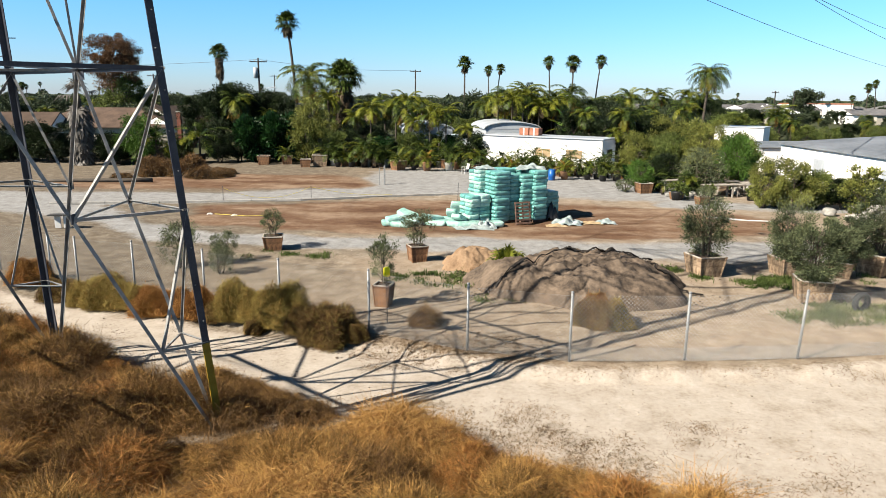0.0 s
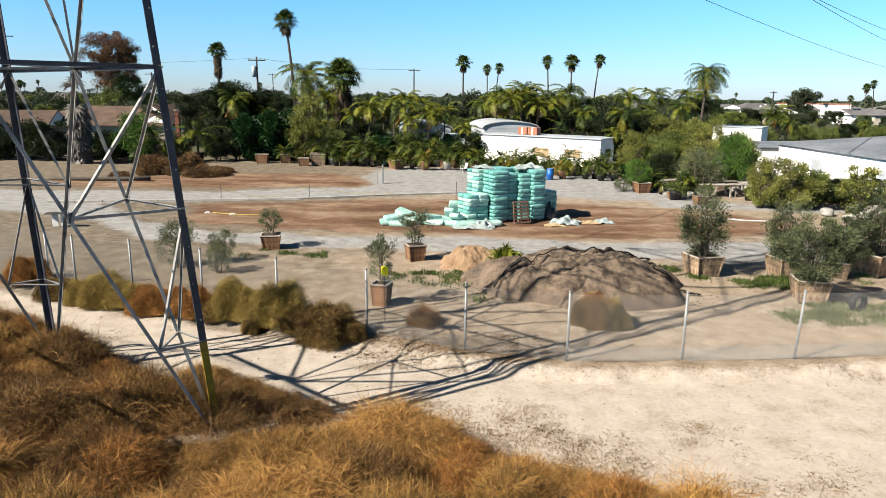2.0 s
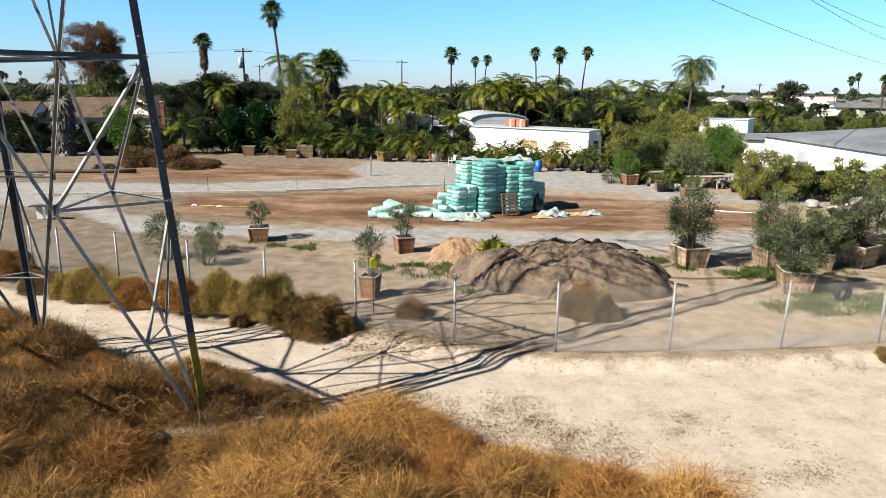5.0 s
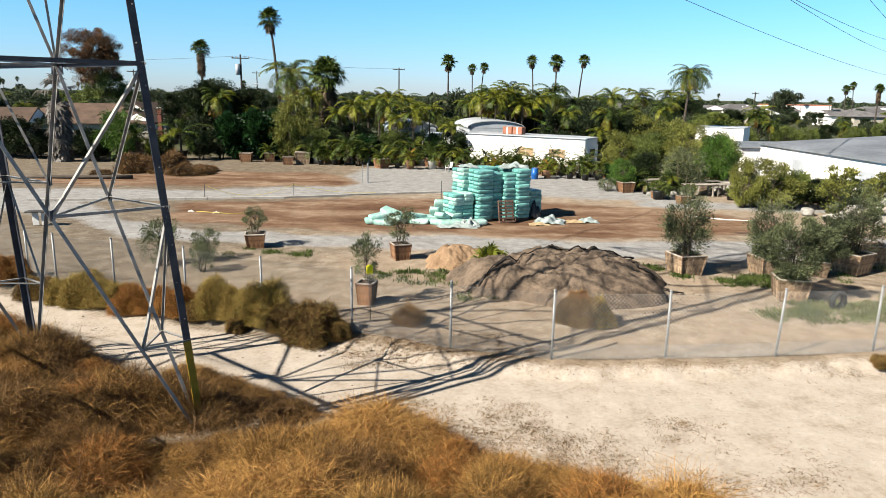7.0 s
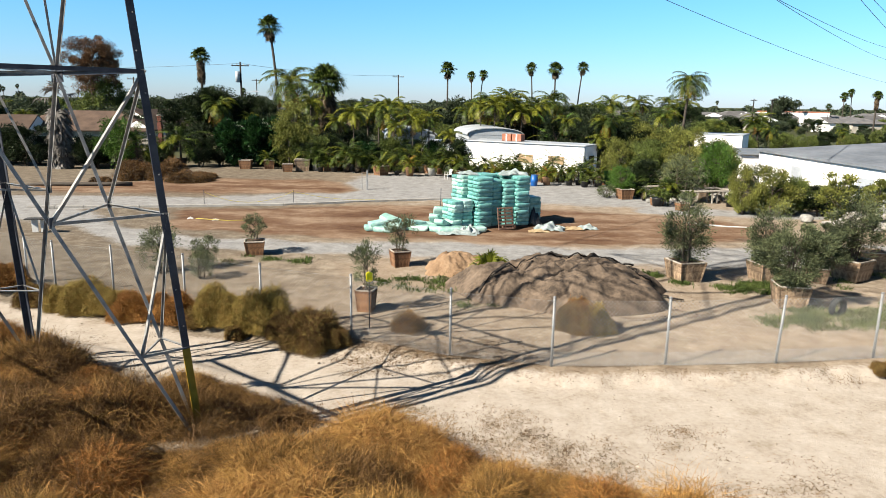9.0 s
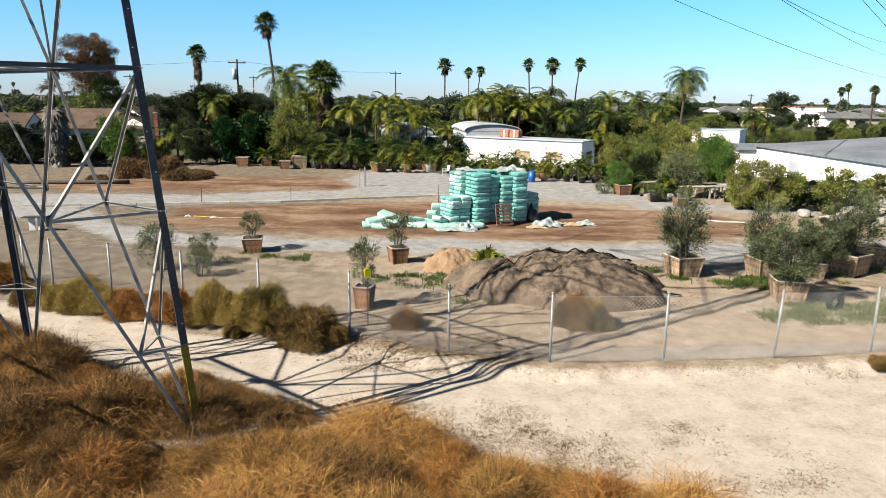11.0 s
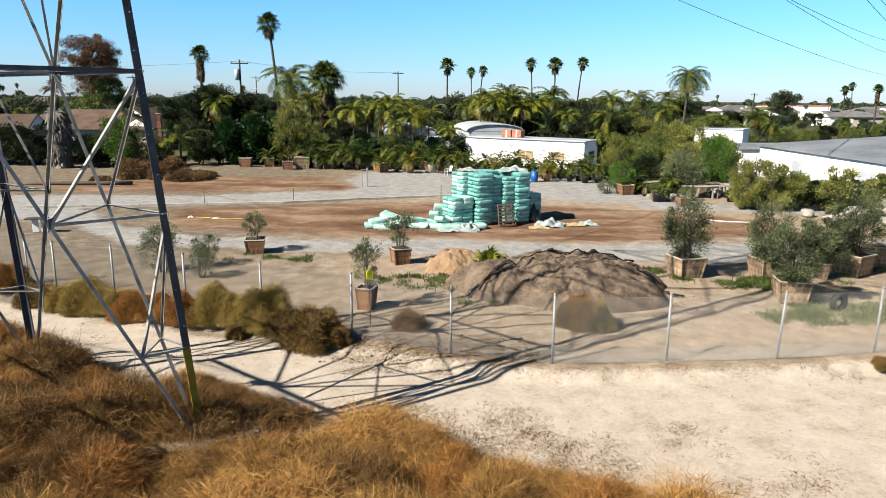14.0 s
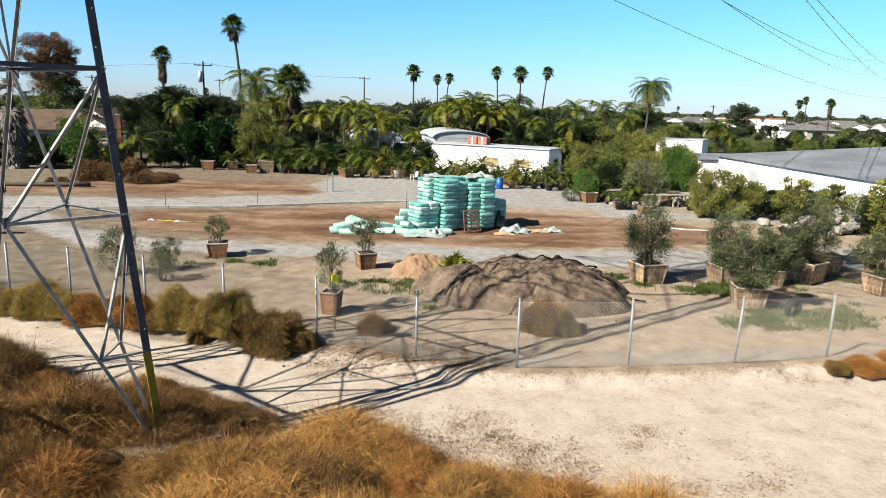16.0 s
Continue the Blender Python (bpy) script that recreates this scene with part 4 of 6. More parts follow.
crumpled("plastic_cover", "pale plastic cover draped over the bag stacks", 2.3, 38.15, 1.2, 1.0, 0.22, M_WRAP, 12, 2.86)
crumpled("black_wrap", "torn black wrap round the stack foot", 6.0, 37.85, 1.0, 0.5, 1.15, M_BLACKWRAP, 11)
lean = pallet(0.92, 1.22)
lean.matrix_basis = pose(4.3, 36.72, 0.61, 79, 0, 22)
tagged(lean, "reddish-brown wooden pallet leaning on the bag stacks")


# ---- planters and potted plants ----
def planter_on(ob, w, h, mat):
    """A flared wooden box with separate boards, under the plant's thing."""
    bm = bmesh.new()
    lo, hi = w * 0.36, w * 0.47
    a = [bm.verts.new((x * lo, y * lo, 0.01)) for x, y in ((-1, -1), (1, -1), (1, 1), (-1, 1))]
    b = [bm.verts.new((x * hi, y * hi, h * 0.93)) for x, y in ((-1, -1), (1, -1), (1, 1), (-1, 1))]
    for i in range(4):
        bm.faces.new((a[i], a[(i + 1) % 4], b[(i + 1) % 4], b[i]))
    bm.faces.new(b)
    bm.faces.new(a[::-1])
    pl = part("planter", bm, M_DIRT, ob, "flared wooden planter box filled with soil")
    tilt = math.degrees(math.atan2(w * 0.11, h))
    board = box_bm((w * 0.235, 0.03, h * 1.0), (0, 0, 0), None, 0.004)
    me = bpy.data.meshes.new("board")
    board.to_mesh(me)
    board.free()
    me.materials.append(mat)
    strip = box_bm((w * 0.06, 0.035, h * 1.03), (0, 0, 0), None, 0.004)
    ms = bpy.data.meshes.new("corner_strip")
    strip.to_mesh(ms)
    strip.free()
    ms.materials.append(mat)
    for side in range(4):
        for i in range(4):
            o = new("board", me)
            o.parent = pl
            o.matrix_basis = pose(0, 0, 0, 0, 0, 90 * side) @ pose((i - 1.5) * w * 0.222, -w * 0.435, h * 0.5, tilt, (i - 1.5) * 0.5 * tilt, 0)
        for sx in (-1, 1):
            o = new("corner_strip", ms)
            o.parent = pl
            o.matrix_basis = pose(0, 0, 0, 0, 0, 90 * side) @ pose(sx * w * 0.445, -w * 0.455, h * 0.51, tilt, sx * tilt, 0)
    rim = box_bm((w * 0.97, 0.05, 0.045), (0, 0, 0), None, 0.006)
    mr = bpy.data.meshes.new("rim_board")
    rim.to_mesh(mr)
    rim.free()
    mr.materials.append(M_RIM)
    for side in range(4):
        o = new("rim_board", mr)
        o.parent = pl
        o.matrix_basis = pose(0, 0, 0, 0, 0, 90 * side) @ pose(0, -w * 0.49, h * 1.0, 0, 0, 0)
    return pl


def potted_tree(name, label, w, h, mat, th, rx, trunk, leaves, leaf_mat, seed, leaf=0.09, lw=0.022, clumps=34, multi=2, tr=0.035, spread=None):
    r = np.random.default_rng(seed)
    ob = thing(name, label, "potted tree")
    planter_on(ob, w, h, mat)
    rz = (th - trunk) / 2
    zc = h * 0.9 + trunk + rz
    p, out, cen = crown_points(r, leaves, clumps, rx, rz, zc, spread or rx * 0.4)
    for k in range(multi):
        bm = bmesh.new()
        a = 6.28 * k / multi
        o = Vector((math.cos(a), math.sin(a), 0)) * 0.06
        tube(bm, [o + Vector((0, 0, h * 0.85)), o * 2 + Vector((0, 0, h * 0.9 + trunk)), o * 4 + Vector((0, 0, zc + rz * 0.4))], [tr, tr * 0.8, tr * 0.25], 6)
        part("trunk", bm, M_BARK, ob)
    bm = bmesh.new()
    for c in cen[::2]:
        c = Vector(c)
        s = Vector((0, 0, max(h * 0.9 + trunk * 0.7, c.z - 0.5 * rz)))
        tube(bm, [s, (s + c) / 2 + Vector((0, 0, 0.06)), c], [tr * 0.4, tr * 0.28, tr * 0.12], 4)
    tagged(part("branchwork", bm, M_BARK, ob), kind="stuff")
    # leafy twigs: short runs of narrow leaves
    v, f = leaf_mesh(p, out + r.normal(size=out.shape) * 0.5 + np.array([[0, 0, 0.5]]), leaf, lw, r)
    part("crown", mesh_from("crown", v, f, leaf_mat), None, ob)
    return ob


olive = "grey-green olive tree in a flared wooden planter box"


def olive_small():
    return potted_tree("potted_olive", olive, 0.85, 0.62, M_BOXWOOD, 1.35, 0.52, 0.2, 2600, L_OLIVE, 21)


def olive_thin():
    return potted_tree("potted_olive", olive, 0.72, 0.68, M_BOXWOOD, 1.6, 0.66, 0.1, 3600, L_OLIVE, 22, clumps=40)


def olive_big():
    return potted_tree("potted_olive", olive, 1.12, 0.80, M_BOXPALE, 2.5, 0.85, 0.0, 9000, L_OLIVE, 27, 0.11, 0.03, clumps=70, multi=4, tr=0.045, spread=0.42)


def olive_wide():
    return potted_tree("potted_olive", olive, 1.05, 0.78, M_BOXPALE, 2.4, 1.2, 0.0, 15000, L_OLIVE, 24, 0.11, 0.032, clumps=44, multi=5, tr=0.045, spread=0.36)


def slim_tree():
    return potted_tree("potted_tree", "slim staked young tree in a bleached wooden box", 1.15, 0.75, M_BOXPALE, 3.2, 0.75, 1.2, 3000, L_YELLOW, 25, 0.12, 0.06, 30, 1, 0.035)


G_OL = "boxed olive trees in the yard"
put("olive_small", olive_small, -7.64, 30.0, 0, 12, 1.0, group=G_OL)
put("olive_thin", olive_thin, -1.08, 27.95, 0, 20, 1.0, group=G_OL)
put("olive_thin", olive_thin, -1.95, 21.7, 0, 75, 0.78, 1.08, label="sparse olive sapling in a dark wooden box behind the fence", group=G_OL)
put("olive_big", olive_big, 10.3, 26.1, 0, 14, 1.0, label="bushy upright olive tree in a bleached wooden box", group=G_OL)
put("olive_wide", olive_wide, 12.75, 22.7, 0, -12, 1.0, label="wide spreading olive tree in a bleached wooden box", group=G_OL)
put("olive_big", olive_big, 13.6, 26.2, 0, 100, 0.92, group=G_OL)
put("olive_wide", olive_wide, 15.6, 26.0, 0, 60, 0.8, group=G_OL)
put("olive_big", olive_big, 17.3, 26.5, 0, 30, 1.05, group=G_OL)
put("slim_tree", slim_tree, 19.4, 28.6, 0, 75, 1.0, group=G_OL)
put("slim_tree", slim_tree, 17.9, 29.0, 0, 20, 1.05, group=G_OL)
put("slim_tree", slim_tree, 21.2, 27.4, 0, 140, 1.1, group=G_OL)
put("olive_wide", olive_wide, 19.2, 24.6, 0, 10, 0.95, group=G_OL)


# ---- soil heaps ----
def heap(name, label, x, y, rx, ry, h, mat, seed, flat=1.0, n=96, rough=0.13, cat="soil pile"):
    u, v = np.meshgrid(np.linspace(-1.15, 1.15, n), np.linspace(-1.15, 1.15, n))
    ang = np.arctan2(v, u)
    r = np.hypot(u, v) * (1 + 0.10 * np.sin(ang * 3 + seed) + 0.06 * np.sin(ang * 7 + seed * 2))
    base = np.clip(1 - r ** (1.3 + flat), -0.2, 1)
    if flat < 0.6:
        base = np.clip(1 - r, -0.2, 1)
    nz = np.zeros_like(u)
    for j in range(n):
        for i in range(n):
            q = Vector((u[j, i] * rx, v[j, i] * ry, seed * 3.1))
            nz[j, i] = noise.noise(q * 0.8) * 0.8 + noise.noise(q * 2.2) * 0.5 + noise.noise(q * 6) * 0.22 + noise.noise(q * 15) * 0.08
    z = h * base * (1 + rough * 2 * nz) + h * rough * nz * np.clip(base * 4, 0, 1)
    z = np.where(base <= 0, -0.08, z)
    i = np.arange(n * n).reshape(n, n)
    f = np.stack([i[:-1, :-1], i[:-1, 1:], i[1:, 1:], i[1:, :-1]], -1).reshape(-1, 4)
    ob = new(name, mesh_from(name, np.stack([u * rx, v * ry, z], -1).reshape(-1, 3), f, mat, True))
    ob.matrix_basis = pose(x, y, 0)
    return tagged(ob, label, cat), z


pile, pile_z = heap("soil_mound", "long brown heap of loose soil and compost", 5.15, 24.2, 3.95, 2.9, 1.02, M_SOIL, 2, 3.0, 120, 0.15)
heap("sand_mound", "small orange-tan heap of sandy soil", 1.45, 27.3, 1.6, 1.25, 0.62, M_SAND, 5, 0.8, 80, 0.2)


def netting(pts, w, seed):
    """A strip of dark shade cloth that lies in folds over the heap."""
    r = np.random.default_rng(seed)
    n = 60
    pts = np.array(pts, float)
    t = np.linspace(0, len(pts) - 1, n)
    cx = np.interp(t, range(len(pts)), pts[:, 0])
    cy = np.interp(t, range(len(pts)), pts[:, 1])
    vs, k = [], 9
    for i in range(n):
        for j in range(k):
            o = (j / (k - 1) - 0.5) * w * (0.7 + 0.5 * math.sin(t[i] * 2.3 + seed) ** 2)
            x, y = cx[i] + 0.15 * math.sin(i * 0.5 + seed), cy[i] + o
            u = int(round(((x - 5.15) / 3.95 + 1.15) / 2.3 * 119))
            v = int(round(((y - 24.2) / 2.9 + 1.15) / 2.3 * 119))
            g = max(0.0, float(pile_z[v, u])) if 0 <= u < 120 and 0 <= v < 120 else 0.0
            vs.append((x, y, g + 0.035 + 0.06 * abs(math.sin(j * 1.3 + i * 0.35)) + r.uniform(0, 0.02)))
    i = np.arange(n * k).reshape(n, k)
    f = np.stack([i[:-1, :-1], i[:-1, 1:], i[1:, 1:], i[1:, :-1]], -1).reshape(-1, 4)
    ob = new("shade_cloth", mesh_from("shade_cloth", vs, f, M_NET, True))
    return tagged(ob, "black shade cloth strip draped over the soil heap", "shade cloth")


M_NET = surface("black_shade_cloth", (0.018, 0.015, 0.014), (0.05, 0.042, 0.036), scale=5, fine=40, rough=0.9, bump=0.5)
netting([(1.7, 22.9), (2.6, 23.6), (3.4, 24.6), (4.3, 25.4), (5.3, 25.6), (6.2, 25.7), (7.2, 25.5), (8.0, 25.0)], 0.10, 1)
netting([(6.8, 25.6), (7.6, 24.6), (8.3, 23.8), (9.0, 23.0)], 0.10, 3)


# ---- dry bushes, weeds ----
def bush_olive():
    return brush("rounded olive-brown dry roadside bush", [L_BUSH, L_DRY], 26000, 1.0, 1.15, 31, 0.0075, 0.17, fuzz=0.9)


def bush_red():
    return brush("rounded russet dry roadside bush", [L_DRYRED, L_DRY], 26000, 1.0, 1.0, 32, 0.0075, 0.17, fuzz=0.9)


def bush_dark():
    return brush("dense dark brown dry bush", [L_DRYDARK, L_BUSH], 26000, 1.0, 1.1, 33, 0.0075, 0.17, fuzz=0.9)


def bush_fine():
    return brush("thin brown tumbleweed on bare soil", [L_DRYDARK, L_DRY], 5000, 1.0, 1.0, 34, 0.009, 0.35)


for key, b, x, y, s, sz in (("bush_olive", bush_olive, -11.25, 22.0, 1.05, 1.0), ("bush_red", bush_red, -9.4, 21.2, 0.85, 0.95), ("bush_red", bush_red, -7.75, 20.75, 0.8, 0.9), ("bush_olive", bush_olive, -6.5, 20.4, 0.85, 1.15), ("bush_olive", bush_olive, -4.85, 19.9, 1.0, 1.25), ("bush_dark", bush_dark, -3.3, 18.75, 1.05, 1.15), ("bush_dark", bush_dark, -2.5, 18.5, 0.45, 0.55),
                            ("bush_dark", bush_dark, -13.3, 22.7, 0.8, 0.7), ("bush_red", bush_red, -15.2, 24.2, 0.95, 0.95), ("bush_fine", bush_fine, -0.5, 19.8, 0.55, 0.6), ("bush_dark", bush_dark, 4.7, 19.85, 0.8, 0.95), ("bush_olive", bush_olive, 5.2, 19.75, 0.7, 0.8), ("bush_red", bush_red, 4.75, 20.1, 0.55, 1.05), ("bush_olive", bush_olive, -10.3, 21.7, 0.7, 0.7), ("bush_red", bush_red, -8.6, 21.1, 0.75, 0.8), ("bush_dark", bush_dark, -7.1, 20.4, 0.6, 0.6), ("bush_olive", bush_olive, -5.7, 20.2, 0.75, 0.9), ("bush_dark", bush_dark, -4.1, 19.3, 0.7, 0.75), ("bush_dark", bush_dark, -5.6, 19.5, 0.45, 0.4), ("bush_olive", bush_olive, -12.2, 22.3, 0.7, 0.75), ("bush_red", bush_red, 13.1, 16.9, 0.75, 0.4), ("bush_dark", bush_dark, 12.2, 16.75, 0.4, 0.3), ("bush_red", bush_red, 14.6, 17.1, 0.9, 0.55)):
    put(key, b, x, y, float(lay(x, y)), (x * 77) % 360, s, sz, group="dry bushes along the track")


def weed_patch(name, label, mat, rects, n, length, seed, width=0.02, droop=0.4, upright=0.9, lift=0.0):
    r = np.random.default_rng(seed)
    bs = []
    for x0, y0, x1, y1, share in rects:
        k = int(n * share)
        c = r.uniform(size=(max(3, k // 60), 2))
        q = c[r.integers(0, len(c), k)] + r.normal(size=(k, 2)) * np.array([[0.16 / max(x1 - x0, 0.3), 0.16 / max(y1 - y0, 0.3)]])
        bs.append(np.stack([x0 + q[:, 0] * (x1 - x0), y0 + q[:, 1] * (y1 - y0), r.uniform(0, 1, k) * lift], 1))
    b = np.concatenate(bs)
    d = r.normal(size=b.shape) * 0.6
    d[:, 2] = abs(d[:, 2]) + upright
    v, f = blade_mesh(b, d, length, width, droop, r)
    v[:, 2] = np.maximum(v[:, 2], 0.0) + lay(v[:, 0], v[:, 1])
    return tagged(new(name, mesh_from(name, v, f, mat)), label, "weeds", kind="stuff")


weed_patch("green_weeds", "low green weeds on the bare soil", L_GRASS, [(11.2, 24.0, 13.5, 25.2, 0.3), (8.6, 26.4, 9.4, 27.0, 0.1), (12.3, 25.0, 13.6, 25.6, 0.15), (-2.2, 24.0, 1.6, 26.0, 0.2), (9.6, 25.3, 10.2, 26.0, 0.05), (-8.5, 28.0, -5.0, 29.5, 0.1), (1.0, 22.0, 3.0, 23.5, 0.05), (16, 25, 20, 27.5, 0.1)], 9000, 0.16, 41, 0.028)
weed_patch("grey_weeds", "sprawling grey-green weeds inside the fence", L_WEED, [(12.2, 20.2, 16.5, 22.3, 0.7), (10.9, 20.0, 13.0, 21.2, 0.2), (16, 21, 21, 23, 0.2)], 6000, 0.17, 42, 0.03)
weed_patch("dry_litter", "dead stalks and straw litter on the dirt", L_LITTER, [(-3.5, 12.9, 2.5, 14.8, 0.3), (0, 11.5, 4, 13.2, 0.35), (2.5, 11.0, 8.0, 12.6, 0.12), (-2.5, 17.4, 2.0, 18.8, 0.45), (2.5, 16.3, 14, 17.3, 0.2), (-14, 18, -3, 22, 0.1), (5.0, 12.8, 6.5, 13.8, 0.05), (-1.5, 12.0, 3.0, 14.2, 0.3), (-2.2, 16.6, 3.2, 18.2, 0.3)], 17000, 0.08, 43, 0.010, 0.9, 0.15)


# ---- foreground dry grass ----
EDGE_X = (-16, -12.6, -9.7, -8.0, -5.9, -4.4, -3.2, -2.4, -1.7, -0.7, 0.2, 1.7, 2.1, 3.7, 4.5, 6)
EDGE_Y = (20.6, 19.0, 17.1, 16.2, 15.3, 14.2, 12.9, 12.7, 12.8, 12.3, 11.7, 11.1, 10.9, 10.7, 10.3, 9.0)


def brush_tan():
    return tumbleweed("domed tan dry tumbleweed brush", [L_DRY, L_DRYDARK, L_STRAW], 17000, 51)


def brush_russet():
    return tumbleweed("domed russet dry tumbleweed brush", [L_DRYRED, L_DRY, L_DRYDARK], 17000, 52)


def brush_straw():
    return tumbleweed("tangled golden straw tuft", [L_STRAW, L_DRY, L_DRYRED], 7500, 53, 0.008, 1.6, 0.8, 0.5)


def brush_brown():
    return tumbleweed("domed dark brown dry tumbleweed brush", [L_DRYDARK, L_DRY], 17000, 54)


KINDS = (("brush_tan", brush_tan), ("brush_russet", brush_russet), ("brush_straw", brush_straw), ("brush_brown", brush_brown))
br = np.random.default_rng(61)
y = 7.8
while y < 19:
    x = -15.0
    while x < 4.6:
        px, py = x + br.normal() * 0.3, y + br.normal() * 0.25
        lim = np.interp(px, EDGE_X, EDGE_Y)
        if py < lim - 0.1 and abs(px) < py * 0.9 + 1.5:
            kind = KINDS[int(br.choice(4, p=[0.28, 0.24, 0.14, 0.34] if px > -1.3 else [0.40, 0.13, 0.37, 0.10] if px > -5 else [0.22, 0.14, 0.16, 0.48]))]
            s = br.uniform(0.65, 1.25)
            sz = s * br.uniform(0.9, 1.3)
            if py > lim - 1.0:
                s, sz = s * 0.72, sz * 0.66
            if np.hypot(px + 4.1, py - 11.9) < 1.4:
                s, sz = min(s, 0.8), 0.30
            put(*kind, px, py, float(lay(px, py)) - 0.05, br.uniform(0, 360), s, sz, group="dry brush on the bank")
        x += 1.18
    y += 1.0
for key, b, x, y, sx, sz in (("brush_brown", brush_brown, -3.7, 14.1, 0.75, 0.5), ("brush_brown", brush_brown, -2.9, 13.6, 0.7, 0.45), ("brush_brown", brush_brown, -4.6, 14.6, 0.7, 0.55), ("brush_tan", brush_tan, -5.6, 15.2, 0.8, 0.6), ("brush_straw", brush_straw, -1.5, 12.3, 0.8, 0.75), ("brush_straw", brush_straw, -6.0, 13.4, 0.9, 1.1), ("brush_russet", brush_russet, 4.4, 10.0, 0.75, 0.6), ("brush_tan", brush_tan, 3.3, 10.3, 0.8, 0.55), ("brush_tan", brush_tan, 0.2, 11.5, 0.8, 0.7), ("brush_brown", brush_brown, 0.9, 11.2, 0.75, 0.65), ("brush_straw", brush_straw, 1.6, 10.9, 0.8, 0.6), ("brush_tan", brush_tan, 2.4, 10.6, 0.85, 0.6), ("brush_straw", brush_straw, -2.4, 11.7, 0.9, 0.7), ("brush_tan", brush_tan, -0.7, 11.9, 0.85, 0.75), ("brush_straw", brush_straw, -3.1, 11.2, 0.8, 0.4), ("brush_straw", brush_straw, -1.0, 12.5, 1.0, 1.1), ("brush_straw", brush_straw, -0.3, 12.1, 0.9, 0.85), ("brush_russet", brush_russet, 0.6, 11.3, 0.8, 0.8), ("brush_tan", brush_tan, -1.8, 11.2, 1.1, 1.0), ("brush_tan", brush_tan, -3.7, 11.9, 0.85, 0.5), ("brush_russet", brush_russet, -2.9, 12.2, 0.75, 0.5), ("brush_tan", brush_tan, -4.5, 11.5, 0.8, 0.5)):
    put(key, b, x, y, float(lay(x, y)) - 0.05, x * 90 % 360, sx, sz, group="dry brush on the bank")
weed_patch("dry_grass", "loose dry straw between the brush mounds", L_DRYDARK, [(-15, 8, -6, 16, 0.4), (-6, 8, 0, 12.5, 0.35), (0, 8, 4.5, 10.0, 0.25), (-4.8, 11.2, -2.0, 13.2, 0.14)], 10000, 0.40, 62, 0.008, 0.9, 0.3, 0.75)


def pebbles(name, label, mat, n, rects, lo, hi, seed):
    r = np.random.default_rng(seed)
    sh = np.array([q[4] for q in rects])
    pick = r.choice(len(rects), n, p=sh / sh.sum())
    R = np.array([q[:4] for q in rects])[pick]
    c = np.stack([R[:, 0] + r.uniform(size=n) * (R[:, 2] - R[:, 0]), R[:, 1] + r.uniform(size=n) * (R[:, 3] - R[:, 1]), np.zeros(n)], 1)
    c[:, 2] = lay(c[:, 0], c[:, 1]) - 0.002
    s = (lo + (hi - lo) * r.uniform(size=n) ** 4)[:, None]
    ring = np.array([(1, 0, 0.25), (0, 1, 0.2), (-1, 0, 0.25), (0, -1, 0.2), (0.5, 0.5, 0.7), (-0.5, 0.5, 0.6), (-0.5, -0.5, 0.7), (0.5, -0.5, 0.65)])
    v = (c[:, None, :] + ring[None] * s[:, None] * r.uniform(0.7, 1.3, (n, 8, 1))).reshape(-1, 3)
    q = np.array([(0, 1, 5, 4), (1, 2, 6, 5), (2, 3, 7, 6), (3, 0, 4, 7), (4, 5, 6, 7)])
    f = (np.arange(n)[:, None, None] * 8 + q[None]).reshape(-1, 4)
    return tagged(new(name, mesh_from(name, v, f, mat)), label, "gravel", kind="stuff")


M_PEBBLE = surface("pebble_stone", (0.34, 0.27, 0.20), (0.66, 0.57, 0.46), scale=3, fine=30, island=0.4, bump=0.2)
pebbles("pebbles", "loose pebbles and clods on the dirt track", M_PEBBLE, 5000, [(-14, 12, 16, 18, 3), (-12, 18, 16, 30, 3), (3, 10, 16, 17, 1)], 0.006, 0.034, 71)
pebbles("clods", "loose crumbs of soil round the heap", M_SOIL, 2500, [(0.5, 20.8, 9.8, 28, 1), (-3, 17.4, 3, 19, 0.4), (0, 26, 3.2, 28.6, 0.2)], 0.008, 0.05, 72)


# ---- nursery row along the back of the yard ----
def cycad_box():
    ob = feather_palm("spiky cycad palm in a wooden planter box", 0.95, 0.14, 1.15, 26, [L_PALM, L_PALMY], 71, 1.0, 0.24, name="potted_cycad", cat="potted palm", dead=0, nl=26, lw=0.03)
    planter_on(ob, 0.95, 0.75, M_BOXWOOD)
    return ob


def cycad_gold():
    ob = feather_palm("yellow-green cycad palm in a clay pot", 0.95, 0.13, 1.1, 24, [L_PALMY, L_ORANGE], 72, 1.1, 0.24, name="potted_cycad", cat="potted palm", dead=0, nl=26, lw=0.03)
    bm = bmesh.new()
    tube(bm, [(0, 0, 0.01), (0, 0, 0.55), (0, 0, 0.6), (0, 0, 0.66)], [0.26, 0.36, 0.41, 0.41], 14)
    part("pot", bm, M_TERRA, ob, "round clay pot", True)
    return ob


def palm_young():
    ob = feather_palm("young feather palm in a black plastic pot", 1.6, 0.09, 1.9, 16, [L_PALM, L_PALMY], 73, 1.5, 0.4, name="potted_palm", cat="potted palm", dead=2, nl=28, lw=0.045)
    bm = bmesh.new()
    tube(bm, [(0, 0, 0.01), (0, 0, 0.5), (0, 0, 0.55)], [0.25, 0.32, 0.34], 12)
    part("pot", bm, M_BLACKPOT, ob, "black plastic nursery pot", True)
    return ob


